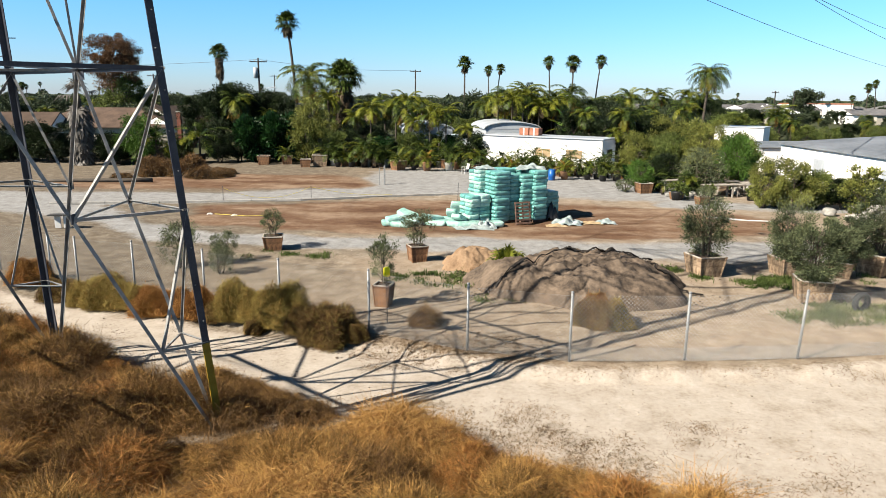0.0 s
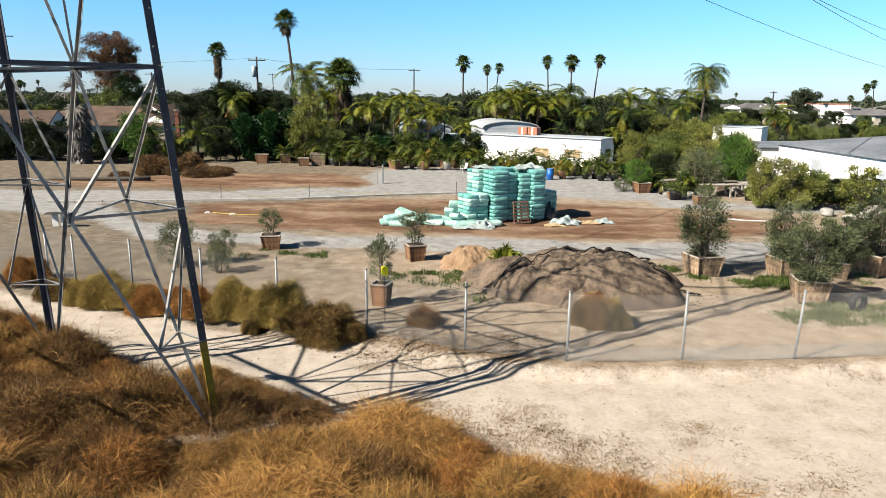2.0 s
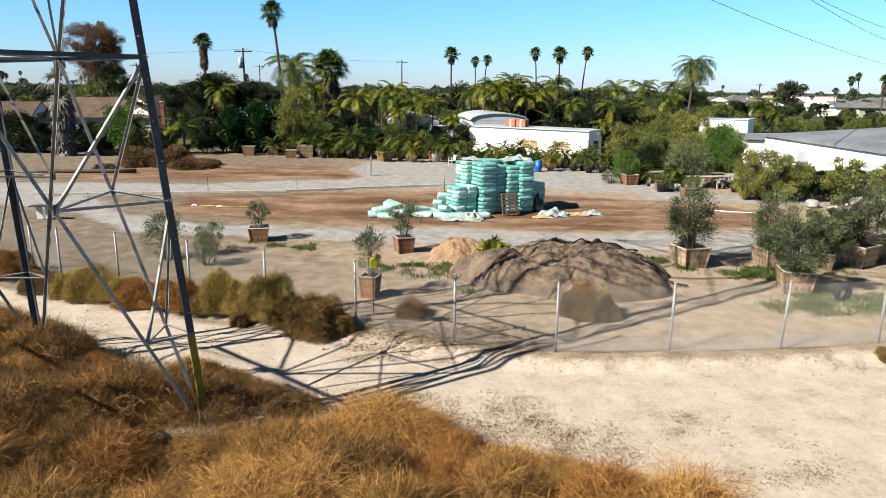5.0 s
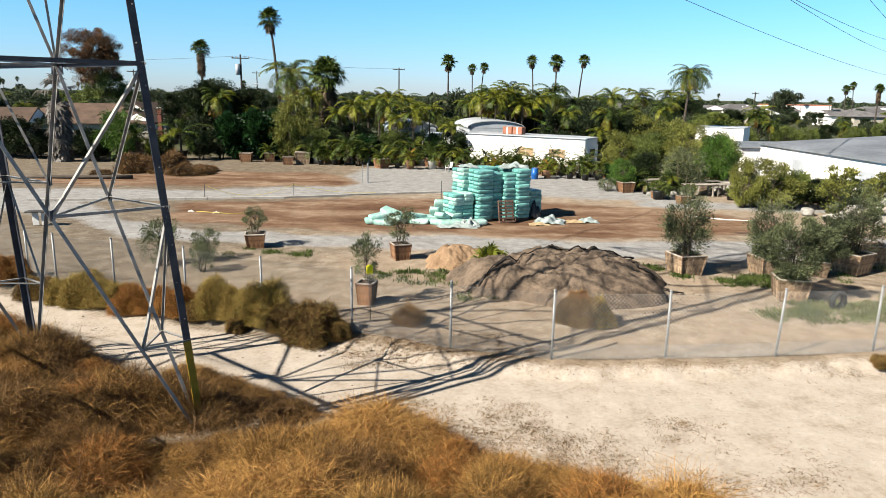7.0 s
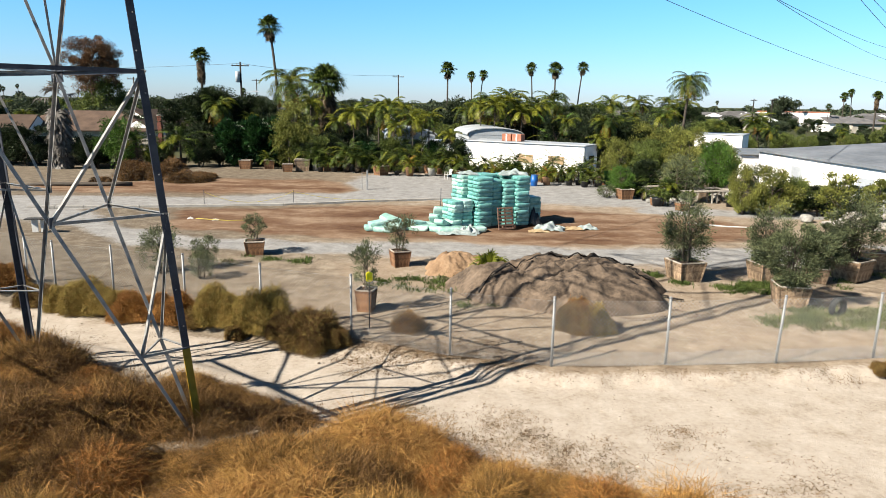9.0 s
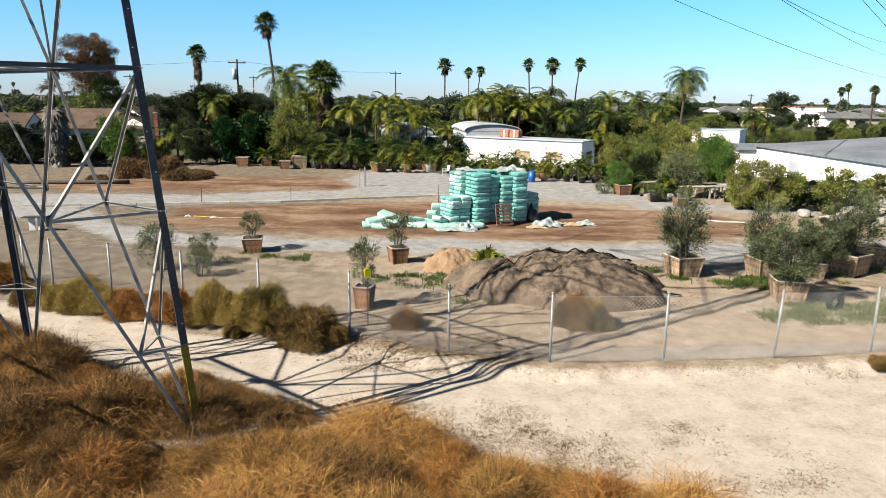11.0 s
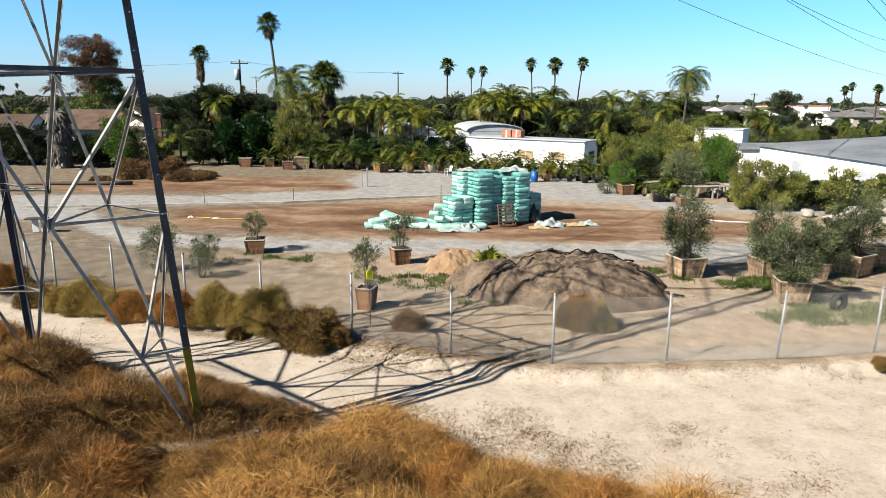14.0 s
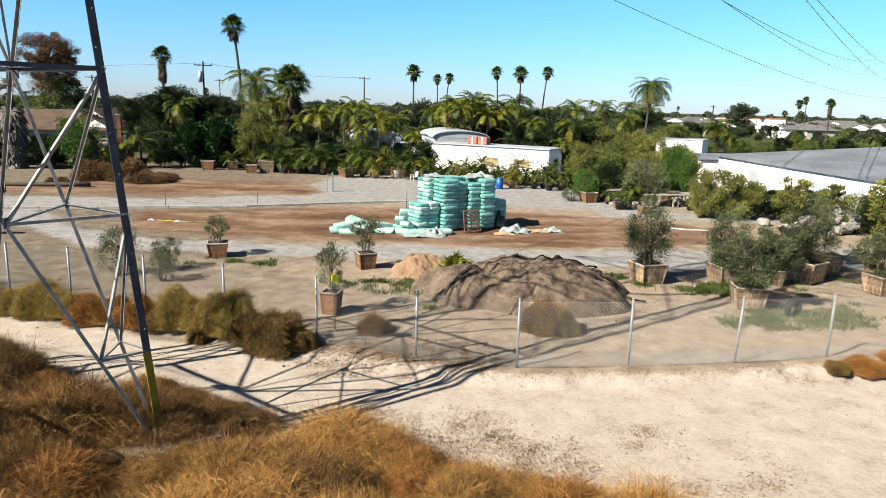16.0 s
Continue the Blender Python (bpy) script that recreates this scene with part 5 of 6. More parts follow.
def palm_pale_pot():
    ob = feather_palm("bushy palm in a pale round pot", 1.1, 0.12, 1.6, 20, [L_PALM, L_PALM], 74, 1.3, 0.35, name="potted_palm", cat="potted palm", dead=0, nl=26, lw=0.045)
    bm = bmesh.new()
    tube(bm, [(0, 0, 0.01), (0, 0, 0.5), (0, 0, 0.58)], [0.26, 0.34, 0.36], 12)
    part("pot", bm, M_STONE, ob, "pale stone pot", True)
    return ob


def shrub(label, mat, seed, leaves=13000, leaf=0.088, lw=0.042):
    return lambda: broad_tree("shrub", label, "shrub", 2.0, 1.0, 0.1, leaves, mat, leaf, lw, seed, 42, 0.36, 0.05, 3)


S_DARK = shrub("dense dark green nursery shrub", L_DARK, 81)
S_GLOSS = shrub("dense glossy green leafy shrub", L_GLOSS, 82, 7000, 0.2, 0.1)
S_MID = shrub("loose mid-green nursery shrub", L_MID, 83)
S_YEL = shrub("loose yellow-green leafy nursery shrub", L_YELLOW, 84)
S_BRI = shrub("dense bright green rounded shrub", L_BRIGHT, 85, 8000)
S_OLI = shrub("airy grey-green feathery nursery shrub", L_OLIVE, 86, 4000, 0.12, 0.03)

G_ROW = "potted nursery plants at the back of the yard"
put("cycad_box", cycad_box, -15.68, 68.6, 0, 10, 1.1, label="cycad palm in a flared wooden planter box", group=G_ROW)
put("cycad_box", cycad_box, -4.25, 63.8, 0, 40, 1.15, group=G_ROW)
put("cycad_gold", cycad_gold, -1.55, 63.4, 0, 0, 1.2, group=G_ROW)
put("cycad_gold", cycad_gold, 10.2, 57.6, 0, 50, 1.0, group=G_ROW)
put("palm_pale_pot", palm_pale_pot, 0.5, 63.6, 0, 0, 1.3, group=G_ROW)
put("palm_pale_pot", palm_pale_pot, -7.4, 66.5, 0, 60, 1.2, group=G_ROW)
for i in range(30):
    x = -11.5 + i * 0.98
    yy = 66.8 - 0.09 * (x + 11) + rng.normal() * 0.8 if x < 2 else 62.2 - 0.35 * (x - 2) + rng.normal() * 0.6
    if 2 < x < 16:
        yy = max(yy, 57.2)
    key, b = (("palm_young", palm_young), ("palm_pale_pot", palm_pale_pot), ("cycad_box", cycad_box), ("cycad_gold", cycad_gold), ("palm_young", palm_young))[i % 5]
    put(key, b, x + rng.normal() * 0.2, yy + 0.6, 0, rng.uniform(0, 360), rng.uniform(0.85, 1.2) * (1.0 if x < 4 else 0.78), group=G_ROW)
for i in range(18):
    x = 3.0 + i * 0.75
    put(("cycad_box", "cycad_gold", "palm_pale_pot", "palm_young")[i % 4], None, x, 62.6 - 0.45 * max(0.0, x - 8) + rng.normal() * 0.6, 0, rng.uniform(0, 360), rng.uniform(0.7, 1.0), group=G_ROW)
for i in range(22):
    x = -12 + i * 1.45
    yy = 69.2 - 0.05 * (x + 12) if x < 2 else 65.2 - 0.3 * (x - 2) - 0.4 * max(0.0, x - 8)
    key, b = (("s_dark", S_DARK), ("s_mid", S_MID), ("s_dark", S_DARK), ("palm_young", palm_young), ("s_gloss", S_GLOSS))[i % 5]
    s = rng.uniform(0.9, 1.35) * (1.15 if x < 3 else 0.55)
    put(key, b, x, yy + rng.normal() * 0.5, 0, rng.uniform(0, 360), s, s * rng.uniform(0.9, 1.3), group="shrubs behind the nursery row")
for x, yy, key, b, s, sz in ((-19.5, 71.0, "s_gloss", S_GLOSS, 2.0, 2.2), (-17.0, 71.5, "s_gloss", S_GLOSS, 2.0, 2.35), (-21.0, 70.3, "s_dark", S_DARK, 1.4, 1.5), (-22.8, 69.5, "s_dark", S_DARK, 1.3, 1.4), (-24.5, 69.0, "palm_young", palm_young, 1.8, 1.6), (-26.5, 68.5, "s_mid", S_MID, 1.5, 1.3), (-28.0, 67.0, "palm_young", palm_young, 1.7, 1.5),
                             (-29.3, 66.5, "s_bri", S_BRI, 2.0, 2.5), (-32.0, 67.0, "s_dark", S_DARK, 2.0, 1.5), (-33.2, 68.5, "s_dark", S_DARK, 1.8, 1.5), (-39.0, 68.5, "s_dark", S_DARK, 2.4, 2.0), (-42.5, 69.0, "s_dark", S_DARK, 2.2, 1.9), (-46, 69, "s_dark", S_DARK, 2.2, 1.8), (-50, 69, "s_dark", S_DARK, 2.4, 2.0), (-14.0, 70.5, "s_yel", S_YEL, 1.9, 2.3), (-12.6, 70.8, "s_mid", S_MID, 1.6, 1.9), (-9.9, 71.0, "s_dark", S_DARK, 1.8, 1.8), (-7.5, 71.5, "s_dark", S_DARK, 1.8, 1.7), (-5.2, 71.0, "s_mid", S_MID, 1.5, 1.4)):
    put(key, b, x, yy, 0, rng.uniform(0, 360), s, sz, group="shrubs behind the nursery row")


def empty_box():
    ob = thing("planter_box", "empty weathered wooden planter box on the gravel", "planter box")
    planter_on(ob, 1.0, 0.75, M_BOXWOOD)
    return ob


def pale_box():
    ob = thing("planter_box", "large bleached wooden planter box", "planter box")
    planter_on(ob, 1.0, 0.75, M_BOXPALE)
    return ob


G_PB = "planter boxes"
put("empty_box", empty_box, -13.3, 65.8, 0, 10, 1.0, group=G_PB)
put("pale_box", pale_box, -12.1, 67.0, 0, 8, 1.45, label="large bleached wooden planter box with a slim tree", group=G_PB)
put("empty_box", empty_box, -17.87, 68.1, 0, 5, 1.15, label="dark weathered wooden planter box", group=G_PB)

# ---- larger trees and palms behind ----
put("tree_dark", lambda: broad_tree("broadleaf_tree", "large dense dark green tree", "tree", 8.0, 3.6, 0.6, 26000, L_DARK, 0.2, 0.11, 91, 70, 1.0, 0.22), -24.2, 80, 0, 0, 1.05)
put("tree_dark", None, -27.9, 82, 0, 90, 0.9, 0.92)
put("tree_dark", None, -21.6, 84, 0, 200, 0.85, 0.95)
put("tree_slim", lambda: broad_tree("broadleaf_tree", "slender yellow-green tree with open crown", "tree", 7.0, 1.9, 0.9, 7000, L_YELLOW, 0.2, 0.11, 92, 44, 0.7, 0.12), -13.7, 72, 0, 0, 1.0)
put("tree_rust", lambda: broad_tree("broadleaf_tree", "tall tree with rust-brown crown top", "tree", 15.8, 4.2, 7.6, 60000, L_RUST, 0.2, 0.07, 93, 90, 1.15, 0.4), -52.0, 110)
put("tree_mid", lambda: broad_tree("broadleaf_tree", "rounded mid-green tree beyond the yard", "tree", 8.0, 3.6, 1.2, 15000, L_MID, 0.24, 0.13, 94, 50, 1.2, 0.2), -51.0, 112, 0, 0, 1.15, 1.3)
put("tree_far", lambda: broad_tree("broadleaf_tree", "hazy green neighbourhood tree", "tree", 8.0, 4.0, 0.8, 8000, L_FAR, 0.42, 0.25, 95, 46, 1.4, 0.25), 114, 221, 0, 0, 1.2, 1.2, label="dark rounded tree standing above the roofs")
put("fan_tall", lambda: fan_palm("tall slender fan palm with thin trunk", 16.2, 0.30, 1.02, 34, 0.9, 101, (-1.1, 0.3)), -20.0, 95)
put("fan_shag", lambda: fan_palm("fan palm with a thick skirt of dry fronds", 13.0, 0.34, 0.95, 38, 3.0, 102), -35.1, 110)
put("fan_big", lambda: fan_palm("broad fan palm with long dry skirt", 8.6, 0.32, 1.4, 46, 4.6, 103), -11.2, 78)
put("fan_mid", lambda: fan_palm("tall fan palm with bare trunk", 13.5, 0.30, 1.15, 34, 0.7, 104), 4.3, 150)
put("fan_tall", None, 25.7, 170, 0, 60, 0.93)
put("fan_mid", None, 30.1, 165, 0, 40, 1.08)
put("fan_tall", None, 36.6, 170, 0, 170, 0.95)
put("fan_tall", None, 12.7, 200, 0, 90, 0.87)
put("fan_tall", None, 14.9, 200, 0, 200, 0.9)
put("fan_mid", None, 121, 200, 0, 0, 0.75)
put("fan_tall", None, 123.5, 200, 0, 30, 0.7)
put("fan_shag", None, 91.5, 140, 0, 0, 0.72)
put("fan_grey", lambda: fan_palm("old palm trunk shrouded in grey dead fronds", 7.6, 0.45, 1.5, 5, 7.2, 105, (0, 0), L_GREYDEAD, L_GREYDEAD, 0.95), -34.6, 66.0, 0, 0, 0.86)
for i, (x, yy, z) in enumerate(((31.6, 85, 9.8), (-15.9, 82, 8.6), (7.7, 88, 6.6), (10.3, 86, 7.0), (14.1, 88, 6.2), (17.1, 95, 7.0), (29.1, 110, 6.8), (35.1, 115, 6.9), (41.9, 120, 7.0), (-6.4, 92, 5.8), (-13.0, 84, 6.4), (12.0, 90, 6.0), (20.5, 96, 5.6), (23.5, 100, 5.6), (26.0, 108, 6.0), (5.6, 92, 5.6), (47.0, 125, 6.6))):
    if i == 0:
        put("queen_wind", lambda: feather_palm("windblown queen palm with drooping fronds", 9.6, 0.27, 3.1, 44, [L_PALM, L_PALMY], 111, 2.3, 0.6, (0.5, 0), 0.9, dead=9, lw=0.065), x, yy, 0, 0, 1.0)
    elif i % 3 == 0:
        put("queen_b", lambda: feather_palm("feather palm with arching green fronds", 6.5, 0.2, 3.0, 26, [L_PALM, L_PALMY], 112, 1.7, 0.7, lw=0.075), x, yy, 0, i * 70, z / 6.5)
    else:
        put("queen_c", lambda: feather_palm("feather palm with arching fronds and dry leaves", 6.5, 0.2, 3.1, 28, [L_PALM, L_PALMY], 113, 1.9, 0.7, dead=6, lw=0.075), x, yy, 0, i * 50, z / 6.5)
for x, yy, z in ((8.0, 82, 6.4), (9.4, 83, 6.9), (6.6, 85, 6.2), (11.2, 82, 5.6), (13.0, 84, 6.0), (-1.4, 68, 5.0), (0.2, 68.5, 5.2), (-7.4, 70, 5.5), (-9.2, 71, 4.6), (16.3, 66, 3.4), (17.6, 66.5, 3.0), (2.2, 65.8, 3.6), (-3.0, 69, 4.2)):
    put("king", lambda: feather_palm("slim palm with yellow-green fronds", 5.0, 0.1, 1.9, 15, [L_PALMY, L_PALM], 114, 1.6, 0.5, dead=3, lw=0.06), x, yy, 0, x * 40, z / 5.0)
put("banana", lambda: feather_palm("broad-leaved bright green banana-like palm", 2.6, 0.2, 3.4, 12, [L_BRIGHT, L_PALMY], 115, 0.7, 0.5, dead=0, nl=20, lw=0.16), 14.5, 80, 0, 0, 1.1)

mr = np.random.default_rng(151)
for i in range(34):
    x = -22 + i * 1.55 + mr.normal() * 0.5
    if 0.5 < x < 12.5:
        continue
    key = ("s_dark", "s_mid", "king", "s_dark", "s_yel", "queen_c")[int(mr.integers(0, 6))]
    s = mr.uniform(1.5, 2.2)
    put(key, None, x, mr.uniform(74, 79), 0, mr.uniform(0, 360), s * (0.55 if key == "king" else 0.42 if key == "queen_c" else 1), s * (0.6 if key == "king" else 0.45 if key == "queen_c" else mr.uniform(0.9, 1.3)), group="dense greenery behind the yard")
for i in range(26):
    x = mr.uniform(-22, 52)
    key = ("queen_c", "queen_b", "tree_dark", "tree_mid", "queen_c")[i % 5]
    s = mr.uniform(0.7, 1.0)
    put(key, None, x, mr.uniform(88, 102) + 0.2 * abs(x), 0, mr.uniform(0, 360), s, s * mr.uniform(0.7, 0.9), group="dense greenery behind the yard")

# ---- distant belt of trees and roofs ----
fr = np.random.default_rng(121)
for i in range(330):
    yy = 92 + 260 * fr.uniform() ** 1.6
    x = fr.uniform(-0.78, 0.86) * yy
    if abs(x) < 12 and yy < 100:
        continue
    key = ("tree_far", "tree_mid", "tree_dark", "tree_far", "queen_c")[int(fr.integers(0, 5))]
    right = x / yy > 0.4
    s = fr.uniform(0.5, 0.85) * (0.62 if right else 0.95)
    put(key, None, x, yy, 0, fr.uniform(0, 360), s, s * fr.uniform(0.8, 1.15), label="hazy green tree among the far roofs" if key != "queen_c" else "feather palm among the far roofs", group="distant neighbourhood trees")
for i in range(22):
    yy = fr.uniform(180, 420)
    put(("fan_tall", "fan_mid")[i % 2], None, fr.uniform(-0.7, 0.75) * yy, yy, 0, fr.uniform(0, 360), fr.uniform(0.5, 0.7), label="distant fan palm over the roofs", group="distant fan palms")
for i in range(44):
    yy = fr.uniform(96, 190)
    x = fr.uniform(0.36, 0.86) * yy
    s = fr.uniform(0.2, 0.4)
    put(("tree_far", "tree_mid", "tree_dark", "s_yel", "queen_b")[i % 5], None, x, yy, 0, fr.uniform(0, 360), s * (3.2 if i % 5 == 3 else 1.2), s * (3.0 if i % 5 == 3 else 1.0), label="low green garden tree before grey roofs", group="distant neighbourhood trees")
n_far = 130000
fx = fr.uniform(-1, 1, n_far)
fy = fr.uniform(330, 900, n_far)
hump = 4.5 + 2.5 * np.sin(fx * 90) * np.sin(fx * 37 + 1) + 1.5 * np.sin(fx * 260)
fz = fr.uniform(0.2, 1, n_far) * np.maximum(hump, 2.5)
v, f = leaf_mesh(np.stack([fx * fy, fy, fz], 1), fr.normal(size=(n_far, 3)), 1.7, 1.3, fr)
tagged(new("far_woods", mesh_from("far_woods", v, f, L_FAR)), "continuous hazy belt of far trees", "woods", kind="stuff")


# ---- buildings ----
def house(name, label, x, y, w, d, wall, rise, rz, wall_mat, roof_mat, hip=False, chimney=None, over=0.5):
    ob = thing(name, label, "house", x, y, 0, rz)
    part("wall", box_bm((w, d, wall), (0, 0, wall / 2), None, 0.02), wall_mat, ob)
    bm = bmesh.new()
    hw, hd, t = w / 2 + over, d / 2 + over, 0.14
    ridge = hw - (hd if hip else 0)
    low = [bm.verts.new((a * hw, b * hd, wall)) for a, b in ((-1, -1), (1, -1), (1, 1), (-1, 1))]
    eav = [bm.verts.new((a * hw, b * hd, wall + t)) for a, b in ((-1, -1), (1, -1), (1, 1), (-1, 1))]
    r0, r1 = bm.verts.new((-ridge, 0, wall + t + rise)), bm.verts.new((ridge, 0, wall + t + rise))
    bm.faces.new(low[::-1])
    for i in range(4):
        bm.faces.new((low[i], low[(i + 1) % 4], eav[(i + 1) % 4], eav[i]))
    bm.faces.new((eav[0], eav[1], r1, r0))
    bm.faces.new((eav[2], eav[3], r0, r1))
    bm.faces.new((eav[1], eav[2], r1))
    bm.faces.new((eav[3], eav[0], r0))
    roof = part("roof", bm, roof_mat, ob)
    if not hip:
        for sx in (-1, 1):
            bm = bmesh.new()
            a = [bm.verts.new((sx * (hw + 0.01), -hd * 0.93, wall + t * 0.5)), bm.verts.new((sx * (hw + 0.01), hd * 0.93, wall + t * 0.5)), bm.verts.new((sx * (hw + 0.01), 0, wall + t + rise * 0.9))]
            bm.faces.new(a if sx > 0 else a[::-1])
            ext = bmesh.ops.extrude_face_region(bm, geom=bm.faces[:])
            bmesh.ops.translate(bm, vec=(-sx * 0.2, 0, 0), verts=[e for e in ext["geom"] if isinstance(e, bmesh.types.BMVert)])
            part("gable", bm, M_WHITEWALL, ob, "white painted gable end")
    for sx in (-0.25, 0.28):
        wd = part("window", box_bm((1.5, 0.08, 1.0), (sx * w, -d / 2 - 0.02, wall * 0.55), None, 0.01), M_WHITEWALL, ob)
        part("pane", box_bm((1.36, 0.02, 0.86), (sx * w, -d / 2 - 0.07, wall * 0.55)), M_GLASS, wd)
    if chimney:
        ch = part("chimney", box_bm((0.8, 0.6, rise + 1.6), (chimney[0], chimney[1], wall + (rise + 1.6) / 2), None, 0.02), M_BRICK, ob, "red brick chimney")
        part("chimney_cap", box_bm((0.95, 0.75, 0.12), (chimney[0], chimney[1], wall + rise + 1.66), None, 0.02), M_CONCRETE, ch)
    return ob


house("house", "low house with brown hipped shingle roof", -44.0, 92, 17, 9, 2.5, 2.3, 4, M_CREAM, M_BROWNROOF, True)
house("house", "house with brown roof, white gable and brick chimney", -38.5, 99, 9, 8, 2.6, 2.4, 80, M_CREAM, M_BROWNROOF, False)
house("house", "house with tan shingle roof and cream eaves", -53.0, 86, 9, 8, 2.5, 1.8, 12, M_CREAM, M_BROWNROOF, False)
house("house", "house with grey shingle roof beside the yard", -58.0, 82, 10, 9, 2.5, 1.9, 8, M_CREAM, M_GREYSHINGLE, True)
house("house", "house with white gable behind brown roof", -50.5, 116, 8, 8, 2.7, 2.5, 88, M_WHITEWALL, M_BROWNROOF, False)
house("house", "house with grey-brown roof among the trees", -23.0, 112, 12, 8, 2.8, 2.6, 4, M_CREAM, M_GREYSHINGLE, True)
house("house", "low dark-roofed shed behind the palms", 24.0, 98, 9, 6, 2.6, 0.8, 2, M_DARKWALL, M_GREYSHINGLE, False)
house("house", "house with weathered brown roof behind the palms", 18.0, 104, 10, 7, 2.6, 1.4, 5, M_CREAM, M_BROWNROOF, True)
house("house", "small house with white gable end", -36.6, 91, 4.5, 3.4, 2.6, 1.2, 90, M_WHITEWALL, M_BROWNROOF, False)
chim = thing("brick_chimney", "red brick chimney with white gutter beside brown roof", "chimney", -33.6, 88)
part("shaft", box_bm((0.5, 0.5, 4.5), (0, 0, 2.3), None, 0.02), M_BRICK, chim)
part("cap", box_bm((0.62, 0.62, 0.12), (0, 0, 4.56), None, 0.02), M_CONCRETE, chim)
hr = np.random.default_rng(131)
for i in range(46):
    yy = 165 + 190 * hr.uniform()
    x = hr.uniform(0.28, 0.86) * yy if i % 4 else hr.uniform(-0.65, 0.3) * yy
    house("house", ("distant low house with grey shingle roof", "distant house with white gable and dark roof", "distant house with weathered roof")[i % 3], x, yy, hr.uniform(10, 16), hr.uniform(7, 10), 2.7, hr.uniform(1.3, 2.3), hr.choice([0, 90]) + hr.normal() * 6, (M_CREAM, M_WHITEWALL, M_CREAM)[i % 3], (M_GREYSHINGLE, M_GREYSHINGLE, M_GREYSHINGLE if x > 40 else M_BROWNROOF)[i % 3], i % 2 == 0)
shop = thing("store_building", "long white building with a red roof stripe", "building", 139, 262, 0, -25)
part("wall", box_bm((24, 14, 4.9), (0, 0, 2.45), None, 0.05), M_WHITEWALL, shop)
part("fascia", box_bm((24.3, 14.3, 0.4), (0, 0, 5.1), None, 0.05), M_REDBOX, shop, "faded red roof band")

# white trailer office with boarded windows
trailer = thing("office_trailer", "long white flat-roofed trailer with boarded windows", "trailer", 10.2, 67.9, 0, -33)
TW, TD_, TH = 12.6, 3.6, 2.95
part("wall", box_bm((TW, TD_, TH - 0.35), (0, 0, 0.35 + (TH - 0.35) / 2), None, 0.05), M_WHITEWALL, trailer)
part("skirting", box_bm((TW * 0.99, TD_ * 0.98, 0.36), (0, 0, 0.18)), M_DARKWALL, trailer)
part("roof", box_bm((TW + 0.3, TD_ + 0.3, 0.12), (0, 0, TH + 0.06), None, 0.03), M_PALEROOF, trailer)
for wx in (0.4, 3.6):
    wf = part("window", box_bm((1.75, 0.08, 0.95), (wx, -TD_ / 2 - 0.03, 1.55), None, 0.01), M_WHITEWALL, trailer)
    for k in (-1, 1):
        part("board", box_bm((0.78, 0.03, 0.8), (wx + k * 0.41, -TD_ / 2 - 0.085, 1.55), None, 0.005), M_TANBOARD, wf, "tan boarded pane")
we = part("end_window", box_bm((0.08, 1.5, 1.0), (TW / 2 + 0.03, 0, 1.6), None, 0.01), M_WHITEWALL, trailer)
part("pane", box_bm((0.03, 1.35, 0.86), (TW / 2 + 0.08, 0, 1.6)), M_GLASS, we)
crate = thing("roof_crate", "pair of faded red crates on the trailer roof", "crate", 8.6, 68.5, TH + 0.12, -33)
for k in (-0.55, 0.55):
    part("crate", box_bm((1.0, 0.9, 0.7), (k, 0, 0.36), None, 0.03), M_REDBOX, crate)
    part("crate_band", box_bm((0.16, 0.94, 0.72), (k, 0, 0.362), None, 0.01), M_WHITEPLASTIC, crate)
cabin = thing("white_cabin", "small white flat-roofed cabin behind palms", "cabin", 1.7, 70.6, 0, -33)
part("wall", box_bm((3.4, 3.0, 2.8), (0, 0, 1.4), None, 0.04), M_WHITEWALL, cabin)
part("roof", box_bm((3.6, 3.2, 0.12), (0, 0, 2.86), None, 0.03), M_PALEROOF, cabin)
cw = part("window", box_bm((0.9, 0.08, 0.8), (0.5, -1.53, 1.6), None, 0.01), M_WHITEWALL, cabin)
part("pane", box_bm((0.78, 0.03, 0.68), (0.5, -1.58, 1.6)), M_TANBOARD, cw)


def arched_shed(x, y, w, d, wall, rise, rz, label):
    ob = thing("arched_shed", label, "shed", x, y, 0, rz)
    part("wall", box_bm((w, d, wall), (0, 0, wall / 2), None, 0.03), M_PALEROOF, ob)
    n, vs = 18, []
    for z0 in (0.0, -0.1):
        for yy in (-d / 2 - 0.2, d / 2 + 0.2):
            for i in range(n + 1):
                a = math.pi * i / n
                vs.append((-math.cos(a) * (w / 2 + 0.2), yy, wall + math.sin(a) * rise + z0 + 0.1))
    k = n + 1
    fs = []
    for i in range(n):
        fs += [(i, i + 1, k + i + 1, k + i), (2 * k + i, 3 * k + i, 3 * k + i + 1, 2 * k + i + 1), (i, 2 * k + i, 2 * k + i + 1, i + 1), (k + i, k + i + 1, 3 * k + i + 1, 3 * k + i)]
    part("roof", mesh_from("roof", vs, fs, M_PALEROOF, False), None, ob)
    bm = bmesh.new()
    vv = [bm.verts.new((-math.cos(math.pi * i / n) * w / 2, -d / 2 - 0.02, wall - 0.02 + math.sin(math.pi * i / n) * rise)) for i in range(n + 1)]
    bm.faces.new(vv[::-1])
    ext = bmesh.ops.extrude_face_region(bm, geom=bm.faces[:])
    bmesh.ops.translate(bm, vec=(0, 0.12, 0), verts=[e for e in ext["geom"] if isinstance(e, bmesh.types.BMVert)])
    part("gable", bm, M_PALEROOF, ob)
    return ob


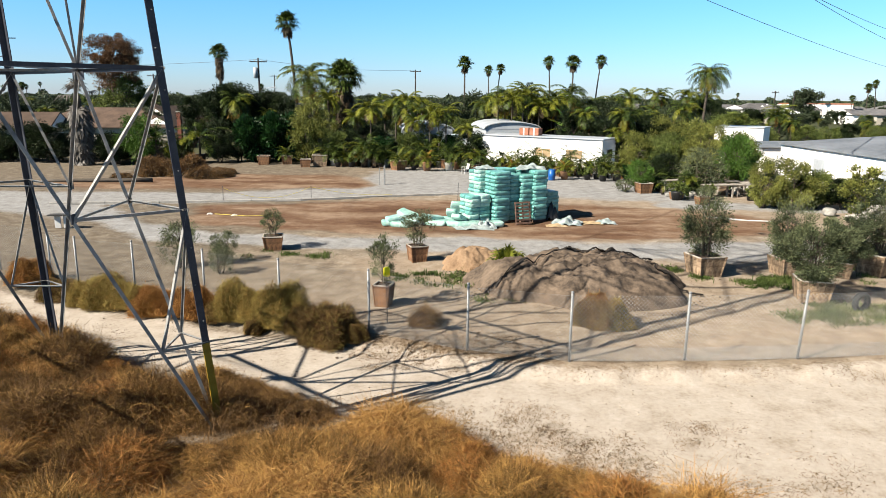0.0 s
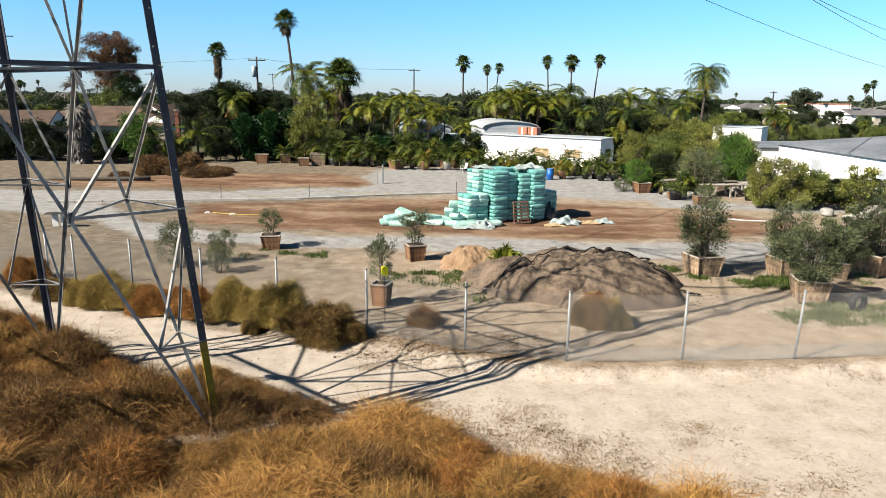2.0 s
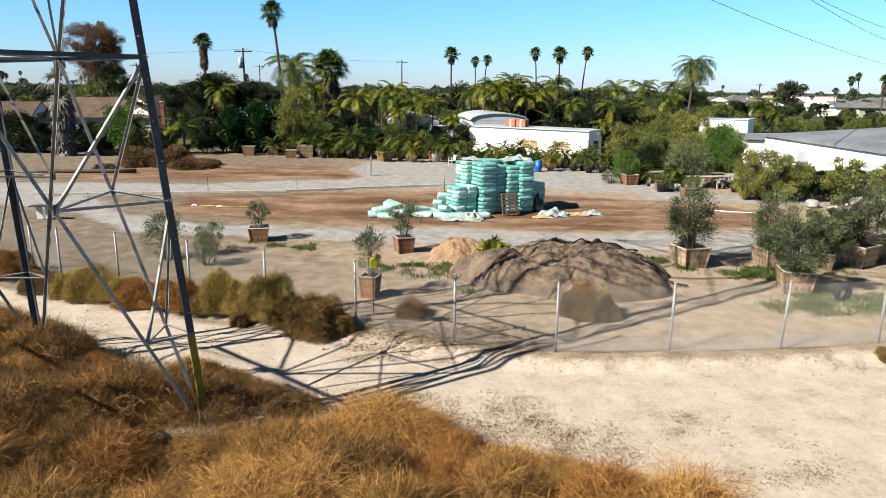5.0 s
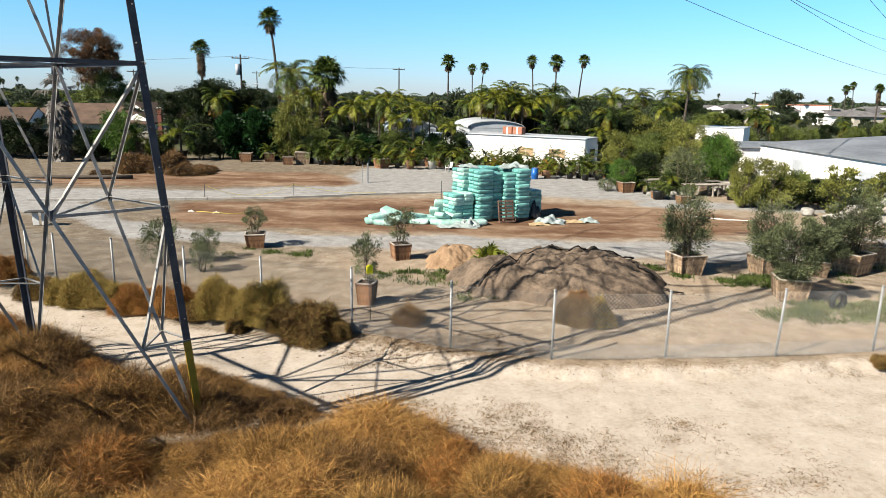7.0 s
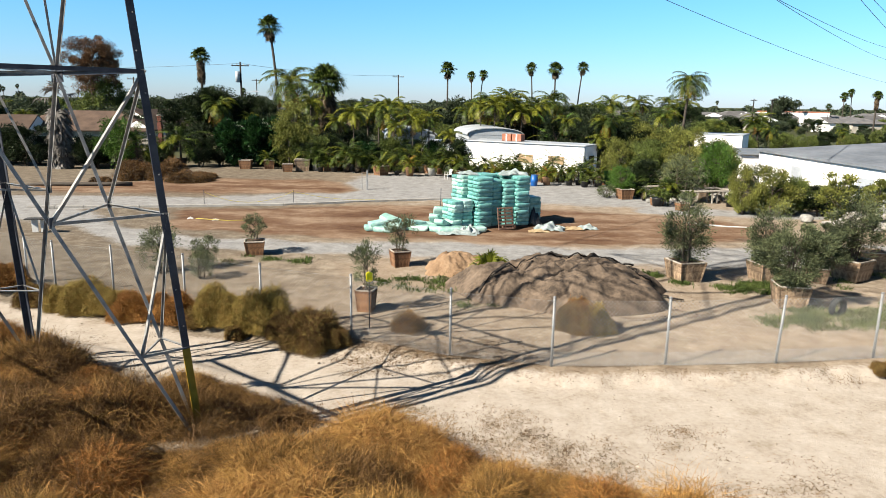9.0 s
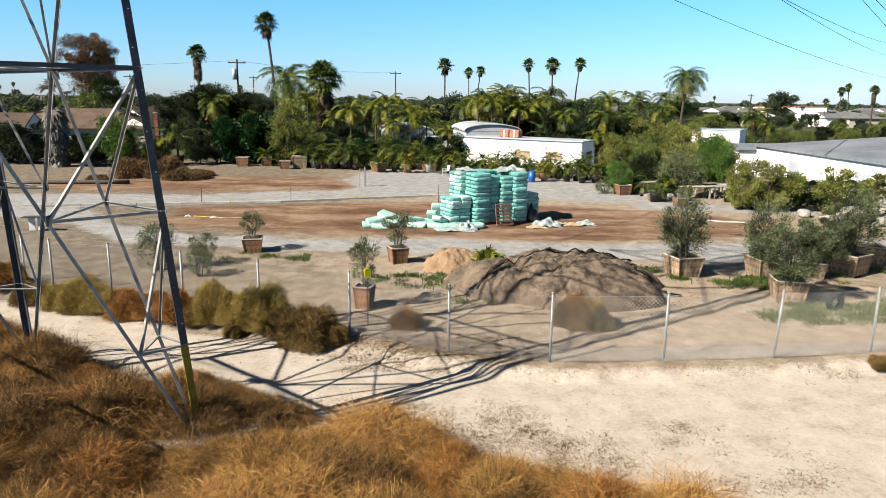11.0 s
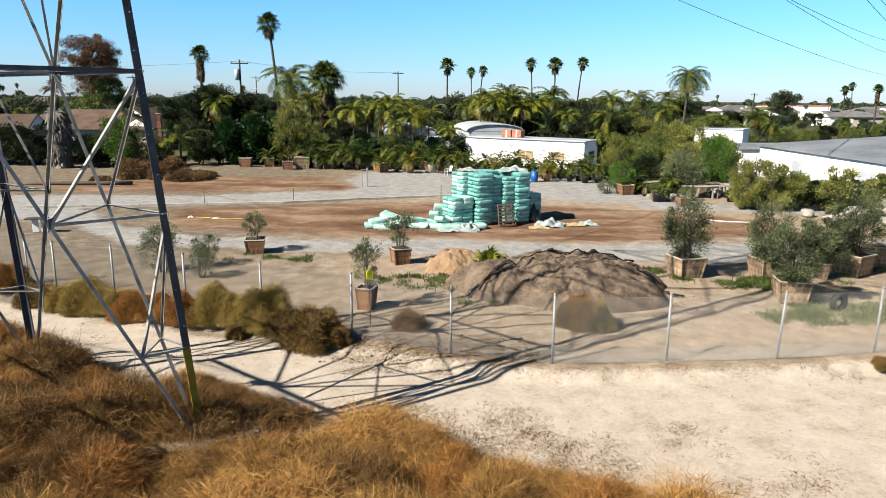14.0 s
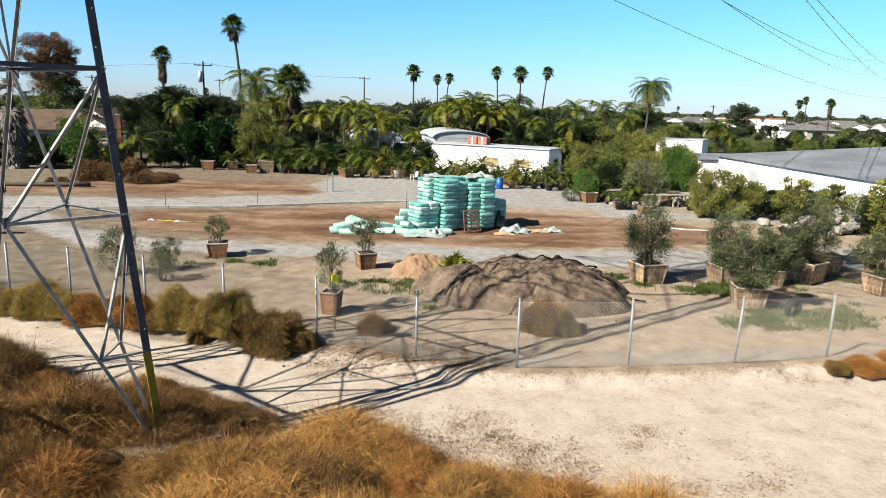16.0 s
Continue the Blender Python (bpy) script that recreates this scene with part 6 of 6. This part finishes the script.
arched_shed(7.3, 84, 6.2, 10, 3.15, 0.75, 6, "pale grey arched metal shed")
arched_shed(-2.2, 82, 5.4, 9, 3.0, 0.7, 6, "low pale grey sheet-metal shed")

# big white flat-roofed building on the right
hall = thing("white_hall", "long white building with weathered dark flat roof", "building", 0, 0)
hw = bmesh.new()
box(hw, (0.3, 56.6, 3.1), (28.95, 30.5, 1.55), None, 0.02)
part("wall", hw, M_WHITEWALL, hall)
for wy in (2.4, 58.65):
    bm = bmesh.new()
    ring = [[bm.verts.new(p) for p in ((28.8, wy + o, 0), (65.8, wy + o, 0), (65.8, wy + o, 5.48), (28.8, wy + o, 3.03))] for o in (-0.15, 0.15)]
    bm.faces.new(ring[0])
    bm.faces.new(ring[1][::-1])
    for i in range(4):
        bm.faces.new((ring[0][i], ring[1][i], ring[1][(i + 1) % 4], ring[0][(i + 1) % 4]))
    bmesh.ops.recalc_face_normals(bm, faces=bm.faces)
    part("wall", bm, M_WHITEWALL, hall)
bm = bmesh.new()
vv = [bm.verts.new(p) for p in ((28.6, 2.0, 3.02), (66.0, 2.0, 5.5), (66.0, 59.0, 5.5), (28.6, 59.0, 3.02))]
bm.faces.new(vv)
ext = bmesh.ops.extrude_face_region(bm, geom=bm.faces[:])
bmesh.ops.translate(bm, vec=(0, 0, 0.16), verts=[e for e in ext["geom"] if isinstance(e, bmesh.types.BMVert)])
bmesh.ops.recalc_face_normals(bm, faces=bm.faces)
part("roof", bm, M_TAR, hall, "dark weathered roof sheet")
for yy, zz in ((52.5, 1.4), (44.0, 1.5)):
    d0 = part("door", box_bm((0.06, 1.6, 2.3), (28.77, yy, 1.16), None, 0.01), M_PALEROOF, hall)
    part("handle", box_bm((0.08, 0.05, 0.2), (28.72, yy + 0.6, 1.1)), M_STEEL, d0)
store = thing("white_storehouse", "small white flat-roofed storehouse", "building", 37.3, 86.5, 0, -33)
part("wall", box_bm((5.6, 5.0, 3.3), (0, 0, 1.65), None, 0.04), M_WHITEWALL, store)
part("roof", box_bm((5.8, 5.2, 0.14), (0, 0, 3.38), None, 0.03), M_PALEROOF, store)
annexe = thing("grey_annexe", "low annexe with grey sheet roof", "building", 36.5, 70, 0, 2)
part("wall", box_bm((13, 9, 2.2), (0, 0, 1.1), None, 0.03), M_WHITEWALL, annexe)
part("roof", box_bm((13.4, 9.4, 0.14), (0, 0, 2.28), None, 0.03), M_GREYROOF, annexe)


# ---- right-hand nursery stock ----
def bench():
    ob = thing("bench", "bleached wooden plant bench", "plant bench")
    for i in range(5):
        part("slat", box_bm((2.0, 0.15, 0.04), (0, -0.34 + i * 0.17, 0.78), None, 0.004), M_GREYWOOD, ob)
    for sx in (-0.85, 0.85):
        for sy in (-0.32, 0.32):
            part("leg", box_bm((0.09, 0.09, 0.76), (sx, sy, 0.38), None, 0.006), M_GREYWOOD, ob)
    return ob


def stone_block():
    ob = thing("stone_block", "rough pale stone block", "stone")
    bm = bmesh.new()
    bmesh.ops.create_icosphere(bm, subdivisions=2, radius=0.5)
    for v in bm.verts:
        v.co = Vector((math.copysign(abs(v.co.x) ** 0.7, v.co.x), math.copysign(abs(v.co.y) ** 0.7, v.co.y), math.copysign(abs(v.co.z) ** 0.7, v.co.z) * 0.7)) * (1 + 0.12 * noise.noise(v.co * 4)) + Vector((0, 0, 0.38))
    part("block", bm, M_STONE, ob)
    return ob


S_WHITE = shrub("white-blossoming shrub beside the hall", L_BLOSSOM, 87, 2600, 0.12, 0.1)
G_RN = "nursery stock beside the white hall"
for key, b, x, yy, s, sz in (("s_bri", S_BRI, 14.4, 50.3, 0.95, 1.2), ("s_oli", S_OLI, 13.4, 50.2, 0.8, 0.5), ("s_dark", S_DARK, 15.8, 50.5, 0.7, 0.55), ("s_yel", S_YEL, 20.7, 56, 1.6, 2.45), ("s_mid", S_MID, 18.6, 56.5, 1.5, 2.1), ("s_oli", S_OLI, 18.9, 50.3, 1.6, 1.75), ("s_oli", S_OLI, 17.4, 45.0, 0.5, 0.6), ("s_bri", S_BRI, 22.4, 52.3, 1.5, 2.1),
                             ("s_mid", S_MID, 24.2, 57, 1.6, 2.2), ("s_yel", S_YEL, 16.9, 60.5, 1.5, 1.9), ("s_mid", S_MID, 19.5, 61, 1.6, 2.0), ("s_yel", S_YEL, 22.5, 61, 1.7, 2.3), ("s_mid", S_MID, 26.0, 60, 1.6, 1.9), ("s_yel", S_YEL, 20.3, 43.0, 1.0, 1.5), ("s_yel", S_YEL, 22.0, 42.6, 1.35, 1.5), ("s_oli", S_OLI, 21.4, 43.4, 1.3, 1.7), ("s_mid", S_MID, 23.5, 43.0, 1.3, 1.3),
                             ("s_dark", S_DARK, 25.2, 42.5, 1.25, 1.0), ("s_dark", S_DARK, 26.6, 42.0, 1.3, 1.05), ("s_dark", S_DARK, 27.2, 40.3, 1.2, 1.15), ("s_mid", S_MID, 27.5, 38.0, 1.2, 1.2), ("s_mid", S_MID, 26.8, 45.5, 1.3, 0.9), ("s_white", S_WHITE, 27.4, 38.6, 0.9, 1.25), ("s_white", S_WHITE, 26.6, 37.6, 0.7, 0.9), ("s_dark", S_DARK, 27.3, 35.5, 1.3, 1.35), ("s_yel", S_YEL, 26.5, 33.0, 1.2, 1.4), ("s_oli", S_OLI, 25.2, 31.0, 1.2, 1.6), ("s_mid", S_MID, 27.6, 30.0, 1.3, 1.6), ("s_mid", S_MID, 25.0, 46.5, 1.2, 0.9), ("s_dark", S_DARK, 17.2, 53.5, 1.2, 1.3), ("s_dark", S_DARK, 19.6, 52.5, 1.0, 1.0)):
    put(key, b, x, yy, 0, rng.uniform(0, 360), s, sz, group=G_RN)
for x, yy, s, lab in ((14.6, 49.6, 1.0, "square wooden planter box"), (16.95, 44.4, 0.7, "orange-brown wooden planter box"), (15.9, 46.3, 0.7, "small dark planter box")):
    put("empty_box", empty_box, x, yy, 0, 12, s, label=lab + " on the gravel", group=G_PB)
for x, yy, rz in ((19.3, 47.8, 8), (21.6, 48.2, 4), (20.7, 50.0, 4), (22.6, 49.4, 2), (17.0, 50.5, 20), (23.4, 47.4, 0), (18.2, 54.0, 10)):
    put("bench", bench, x, yy, 0, rz, 1.1, group="plant benches")
for i in range(26):
    x, yy = rng.uniform(15.5, 24.5), rng.uniform(45.8, 52)
    put(("palm_pale_pot", "stone_block", "palm_young", "stone_block")[i % 4], stone_block, x, yy, 0, rng.uniform(0, 360), rng.uniform(0.35, 0.8), group=G_RN)
for i in range(12):
    put("stone_block", stone_block, rng.uniform(23.0, 27.5), rng.uniform(36.5, 40.5), 0, rng.uniform(0, 360), rng.uniform(0.4, 0.9), group=G_RN)

for i in range(20):
    put(("s_dark", "s_dark", "s_mid")[i % 3], None, -58 + i * 1.45, 73 + rng.normal() * 1.5, 0, rng.uniform(0, 360), rng.uniform(1.0, 1.4), rng.uniform(0.8, 1.15), label="dark green boundary shrub below the roofs", group="boundary shrubs")

put("s_oli", S_OLI, -10.5, 26.6, 0, 20, 0.72, 1.0, label="airy grey-green olive shrub on bare soil", group="olive shrubs by the fence")
put("s_oli", S_OLI, -8.6, 25.6, 0, 130, 0.5, 0.62, label="small grey-green olive shrub on bare soil", group="olive shrubs by the fence")
put("s_oli", S_OLI, -9.1, 27.6, 0, 80, 0.6, 0.68, label="low grey-green olive shrub on bare soil", group="olive shrubs by the fence")



def crate_stack():
    ob = thing("crate_stack", "stack of bleached wooden crates", "crates")
    for k in range(3):
        c = part("crate", box_bm((0.7 - 0.02 * k, 0.55, 0.3), (0.02 * k, 0, 0.155 + 0.31 * k), None, 0.01), M_GREYWOOD, ob)
        for j in range(3):
            part("slat", box_bm((0.72 - 0.02 * k, 0.02, 0.075), (0.02 * k, -0.285, 0.06 + 0.095 * j + 0.31 * k), None, 0.003), M_WOOD, c)
    return ob


def black_pot():
    ob = thing("nursery_pot", "black plastic nursery pot with small shrub", "potted plant")
    bm = bmesh.new()
    tube(bm, [(0, 0, 0.0), (0, 0, 0.5), (0, 0, 0.55)], [0.28, 0.36, 0.38], 14)
    part("pot", bm, M_BLACKPOT, ob, smooth=True)
    r = np.random.default_rng(171)
    p, out, cen = crown_points(r, 900, 14, 0.45, 0.3, 0.8, 0.2)
    v, f = leaf_mesh(p, out, 0.1, 0.05, r)
    part("foliage", mesh_from("foliage", v, f, L_MID), None, ob)
    return ob


for x, yy, s in ((23.0, 48.6, 1.2), (22.3, 47.0, 1.0), (20.0, 48.9, 0.9), (17.6, 49.2, 1.0), (24.4, 46.2, 1.1)):
    put("crate_stack", crate_stack, x, yy, 0, x * 33 % 40 - 20, s, label="stack of bleached wooden crates by the benches", group="crate stacks")
for x, yy, s in ((15.84, 46.0, 1.1), (16.5, 47.3, 0.8), (18.2, 46.6, 0.9), (21.0, 46.3, 0.8), (13.2, 56.5, 0.9), (14.4, 56.8, 1.0), (16.6, 58.5, 1.1), (12.1, 57.4, 0.8), (-8.9, 66.2, 0.9), (-6.0, 65.6, 0.8), (-10.2, 66.0, 0.8), (-2.8, 64.0, 0.7)):
    put("black_pot", black_pot, x, yy, 0, x * 50 % 360, s, group="black nursery pots")

# ---- yard things ----
drum = thing("plastic_drum", "bright blue plastic drum standing on gravel", "drum", 9.02, 56.9)
bm = bmesh.new()
tube(bm, [(0, 0, 0), (0, 0, 0.05), (0, 0, 0.3), (0, 0, 0.32), (0, 0, 0.6), (0, 0, 0.62), (0, 0, 0.86), (0, 0, 0.9)], [0.26, 0.29, 0.29, 0.305, 0.305, 0.29, 0.29, 0.27], 20)
part("body", bm, M_BLUE, drum, smooth=True)
bm = bmesh.new()
tube(bm, [(0, 0, 0.9), (0, 0, 0.93)], [0.285, 0.285], 20)
part("rim", bm, M_BLUE, drum)


def plastic_chair(x, y, rz):
    ob = thing("plastic_chair", "white moulded plastic garden chair", "chair", x, y, 0, rz)
    part("seat", box_bm((0.46, 0.46, 0.03), (0, 0, 0.43), None, 0.01), M_WHITEPLASTIC, ob)
    part("backrest", box_bm((0.46, 0.03, 0.48), (0, 0.26, 0.68), Matrix.Rotation(radians(-12), 4, "X"), 0.01), M_WHITEPLASTIC, ob)
    for sx in (-0.22, 0.22):
        part("armrest", box_bm((0.05, 0.46, 0.03), (sx * 1.1, 0, 0.64), None, 0.008), M_WHITEPLASTIC, ob)
        for sy in (-0.22, 0.22):
            part("leg", box_bm((0.045, 0.05, 0.64 if sy < 0 else 0.44), (sx * 1.1, sy, 0.32 if sy < 0 else 0.22), None, 0.008), M_WHITEPLASTIC, ob)
    return ob


plastic_chair(1.95, 61.0, -60)
frame_ob = thing("post_frame", "short grey two-post frame on the gravel", "post", -4.69, 52.9)
part("post", box_bm((0.12, 0.12, 1.5), (0.1, 0, 0.75), None, 0.01), M_GALV, frame_ob)
part("post", box_bm((0.05, 0.05, 1.4), (-0.3, 0, 0.7), None, 0.005), M_GALV, frame_ob)
part("rail", box_bm((0.5, 0.05, 0.06), (-0.1, 0, 1.36), None, 0.005), M_WOOD, frame_ob)

kb = thing("kerb", "long pale concrete kerb strip across the yard", "kerb", kind="structure")
KERB = [(-24.5, 42.0), (-18, 42.9), (-14, 43.6), (-9.3, 44.4), (-4.5, 46.2), (0.6, 47.8), (3.0, 48.4)]
for (x0, y0), (x1, y1) in zip(KERB, KERB[1:]):
    L, a = math.hypot(x1 - x0, y1 - y0), math.degrees(math.atan2(y1 - y0, x1 - x0))
    k = max(1, round(L / 1.5))
    for i in range(k):
        t = (i + 0.5) / k
        part("kerb_stone", box_bm((L / k - 0.02, 0.22, 0.16), (x0 + (x1 - x0) * t, y0 + (y1 - y0) * t, 0.06), Matrix.Rotation(radians(a), 4, "Z"), 0.015), M_CONCRETE, kb)


def stake(x, y, h, label="thin metal stake in the yard"):
    ob = thing("stake", label, "stake", x, y, group="thin stakes")
    bm = bmesh.new()
    tube(bm, [(0, 0, 0), (0.02, 0, h)], [0.02, 0.018], 6)
    part("rod", bm, M_STEEL, ob)


for x, yy, h in ((-14.3, 43.9, 1.0), (-8.8, 45.0, 0.95), (0.9, 42.6, 1.5), (3.0, 46.5, 0.9)):
    stake(x, yy, h)


def cord(name, label, pts, rad, mat, cat, sag=0.0, n=14):
    bm = bmesh.new()
    out = []
    for p, q in zip(pts, pts[1:]):
        for i in range(n):
            t = i / n
            c = Vector(p).lerp(Vector(q), t)
            c.z -= sag * 4 * t * (1 - t)
            out.append(c)
    out.append(Vector(pts[-1]))
    tube(bm, out, [rad] * len(out), 5)
    ob = new(name)
    part("strand", bm, mat, ob)
    return tagged(ob, label, cat)


cord("warning_tape", "slack yellow warning tape between stakes", [(-14.3, 43.9, 0.9), (-8.8, 45.0, 0.85)], 0.012, M_TAPE, "tape", 0.7)
cord("warning_tape", "slack yellow warning tape between stakes", [(-8.8, 45.0, 0.85), (-3.5, 46.3, 0.2)], 0.012, M_TAPE, "tape", 0.2)
cord("warning_tape", "yellow warning tape lying on the soil", [(-13.2, 38.9, 0.03), (-12.4, 38.5, 0.06), (-11.2, 38.3, 0.03), (-9.8, 38.6, 0.03)], 0.02, M_TAPE, "tape")
cord("hose", "white plastic pipe lying on the gravel", [(15.2, 39.4, 0.04), (17.2, 38.2, 0.04), (18.6, 37.9, 0.04)], 0.04, M_WHITEPLASTIC, "pipe")
for x, yy in ((-11.95, 38.5), (-13.5, 38.9)):
    crumpled("paper_scrap", "white scrap lying on the soil", x, yy, 0.34, 0.22, 0.12, M_WHITEPLASTIC, int(abs(x * 10)), cat="scrap")

log_ob = thing("log", "long grey felled trunk lying on bare soil", "log", -27.0, 53.0, 0, 3)
bm = bmesh.new()
tube(bm, [(-4.0, 0, 0.10), (-2, 0.05, 0.13), (0, 0, 0.15), (2, 0.04, 0.16), (4.2, 0, 0.18)], [0.1, 0.13, 0.15, 0.16, 0.18], 12)
part("trunk", bm, M_PALMBARK, log_ob, smooth=True)

def driftwood():
    ob = thing("driftwood", "bleached grey driftwood log", "log")
    bm = bmesh.new()
    tube(bm, [(-1.1, 0, 0.2), (-0.5, 0.08, 0.24), (0.2, -0.06, 0.2), (0.8, 0.1, 0.3), (1.3, 0, 0.45)], [0.1, 0.17, 0.2, 0.15, 0.05], 9)
    part("trunk", bm, M_DRIFT, ob, smooth=True)
    return ob


M_DRIFT = surface("bleached_wood", (0.40, 0.37, 0.33), (0.72, 0.68, 0.62), scale=3, fine=20, stretch=(0.3, 1, 1), bump=0.8)
for i in range(11):
    put("driftwood", driftwood, 23.6 + rng.uniform() * 3.6, 37.2 + rng.uniform() * 2.2, 0.28 * (i % 3), rng.uniform(-40, 40), rng.uniform(0.7, 1.2), label="bleached grey driftwood log beside the shrubs", group="driftwood logs")


def waste():
    return brush("tangled brown heap of cut branches and fronds", [L_DRYDARK, L_LITTER, L_DRYDARK, L_GREYDEAD], 11000, 1.0, 0.9, 35, 0.022, 0.26, "brush heap", "brush_heap", 0.4, 1.3)


put("waste", waste, -25.6, 54.2, 0, 0, 1.0, 0.7, label="grey-brown heap of cut branches")
for i in range(16):
    x = -26.5 + 8.5 * rng.uniform()
    put("waste", waste, x, 58.2 + rng.normal() * 0.9, 0, rng.uniform(0, 360), rng.uniform(1.0, 1.7), rng.uniform(1.2, 2.1) * (1.0 if x < -20.8 else 0.55), label="brown heap of cut brush and fronds", group="green-waste heap")

sign = thing("marker", "bright yellow marker cap on a fence stake", "marker", -1.69, 19.9)
bm = bmesh.new()
tube(bm, [(0, 0, 0), (0, 0, 1.55)], [0.015, 0.015], 6)
part("stake", bm, M_STEEL, sign)
bm = bmesh.new()
tube(bm, [(0, 0, 1.48), (0, 0, 1.5), (0, 0, 1.72), (0, 0, 1.76)], [0.08, 0.105, 0.105, 0.06], 10)
part("cap", bm, M_SAFETY, sign, smooth=True)

tyre = thing("tyre", "old dark tyre half sunk in the weeds", "tyre", 13.75, 21.5, 0.0, 20)
bm = bmesh.new()
nn, mm = 22, 8
ring = [[bm.verts.new(((0.27 + 0.1 * math.cos(b)) * math.cos(a), 0.1 * math.sin(b), (0.27 + 0.1 * math.cos(b)) * math.sin(a) + 0.3)) for b in [2 * math.pi * j / mm for j in range(mm)]] for a in [2 * math.pi * i / nn for i in range(nn)]]
for i in range(nn):
    for j in range(mm):
        bm.faces.new((ring[i][j], ring[(i + 1) % nn][j], ring[(i + 1) % nn][(j + 1) % mm], ring[i][(j + 1) % mm]))
part("casing", bm, M_TYRE, tyre, smooth=True)
put("fan_sapling", lambda: fan_palm("small bright green fan palm sapling", 0.18, 0.08, 0.6, 20, 0, 141, (0, 0), L_PALMY), 2.55, 26.4, 0, 0, 1.0)

board = thing("sign_stand", "low dark stand with white panels", "stand", -19.6, 34.3, 0, 8)
part("top", box_bm((1.0, 0.5, 0.05), (0, 0, 0.72), None, 0.005), M_DARKWALL, board)
for sx in (-0.1, 0.32):
    part("panel", box_bm((0.3, 0.04, 0.66), (sx, 0, 0.36), None, 0.005), M_WHITEPLASTIC, board)


# ---- poles and cables ----
def utility_pole(x, y, h, rz, arms, label):
    ob = thing("utility_pole", label, "utility pole", x, y, 0, rz)
    bm = bmesh.new()
    tube(bm, [(0, 0, 0), (0, 0, h)], [0.19, 0.12], 8)
    part("pole", bm, M_CREOSOTE, ob, smooth=True)
    for z in arms:
        part("crossarm", box_bm((2.4, 0.12, 0.14), (0, 0, z), None, 0.01), M_CREOSOTE, ob)
        for k in (-1.1, -0.5, 0.5, 1.1):
            bm = bmesh.new()
            tube(bm, [(k, 0, z + 0.06), (k, 0, z + 0.3)], [0.06, 0.05], 6)
            part("insulator", bm, M_STONE, ob)
    return ob


utility_pole(-26.4, 100, 11.8, 10, (11.3,), "dark wooden utility pole with crossarm")
tank = thing("pole_transformer", "grey transformer can hung on a utility pole", "transformer", -26.82, 99.9, 9.0)
bm = bmesh.new()
tube(bm, [(0, 0, 0), (0, 0, 1.5)], [0.3, 0.3], 10)
part("can", bm, M_PALEROOF, tank, smooth=True)
utility_pole(-6.2, 150, 12.2, 0, (11.8,), "wooden utility pole with crossarm")
utility_pole(78.0, 165, 8.6, 30, (8.2,), "far wooden utility pole")
utility_pole(95.0, 190, 9.0, 30, (8.6,), "far wooden utility pole")
utility_pole(-58.0, 140, 10.6, 10, (10.2,), "far wooden utility pole")
utility_pole(-46.0, 190, 12.0, 10, (11.6,), "far wooden utility pole")
lamp = thing("street_lamp", "slim grey street lamp with curved arm", "street lamp", -25.4, 98)
bm = bmesh.new()
tube(bm, [(0, 0, 0), (0, 0, 7.2), (0.3, 0, 7.6), (1.4, 0, 7.8)], [0.1, 0.07, 0.05, 0.04], 7)
part("pole", bm, M_PALEROOF, lamp)
part("head", box_bm((0.7, 0.22, 0.14), (1.6, 0, 7.78), None, 0.03), M_PALEROOF, lamp)
pw = thing("white_pole", "slim white pole behind the sheds", "pole", 9.0, 120)
bm = bmesh.new()
tube(bm, [(0, 0, 0), (0, 0, 7.6)], [0.12, 0.1], 7)
part("pole", bm, M_WHITEPLASTIC, pw)
G_CB = "overhead power lines"
for p, q, rise in (((21.7, 60, 14.8), (75, 120, 12.3), 1.2), ((30.7, 60, 14.9), (61.9, 100, 15.1), 0.45), ((31.4, 60.5, 15.0), (58.6, 95, 16.0), 0.35), ((38.5, 62, 15.4), (72, 104, 15.0), 0.45), ((39.5, 62, 15.6), (70, 100, 16.2), 0.4), ((47, 63, 16.4), (80, 106, 16.4), 0.45)):
    p, q = Vector(p), Vector(q)
    pts = [p.lerp(q, t) + Vector((0, 0, rise * t * (t - 1))) for t in np.linspace(-1.0, 4.5, 70)]
    tagged(cord("power_line", "thin sagging overhead power cable", pts, 0.024, M_CABLE, "power line", 0, 1), group=G_CB)
cord("power_line", "thin sagging overhead power cable", [(-90, 118, 11.0), (-26.4, 100, 11.6)], 0.02, M_CABLE, "power line", 0.6)
cord("power_line", "thin sagging overhead power cable", [(-26.4, 100, 11.6), (-6.2, 150, 12.1)], 0.02, M_CABLE, "power line", 0.6)
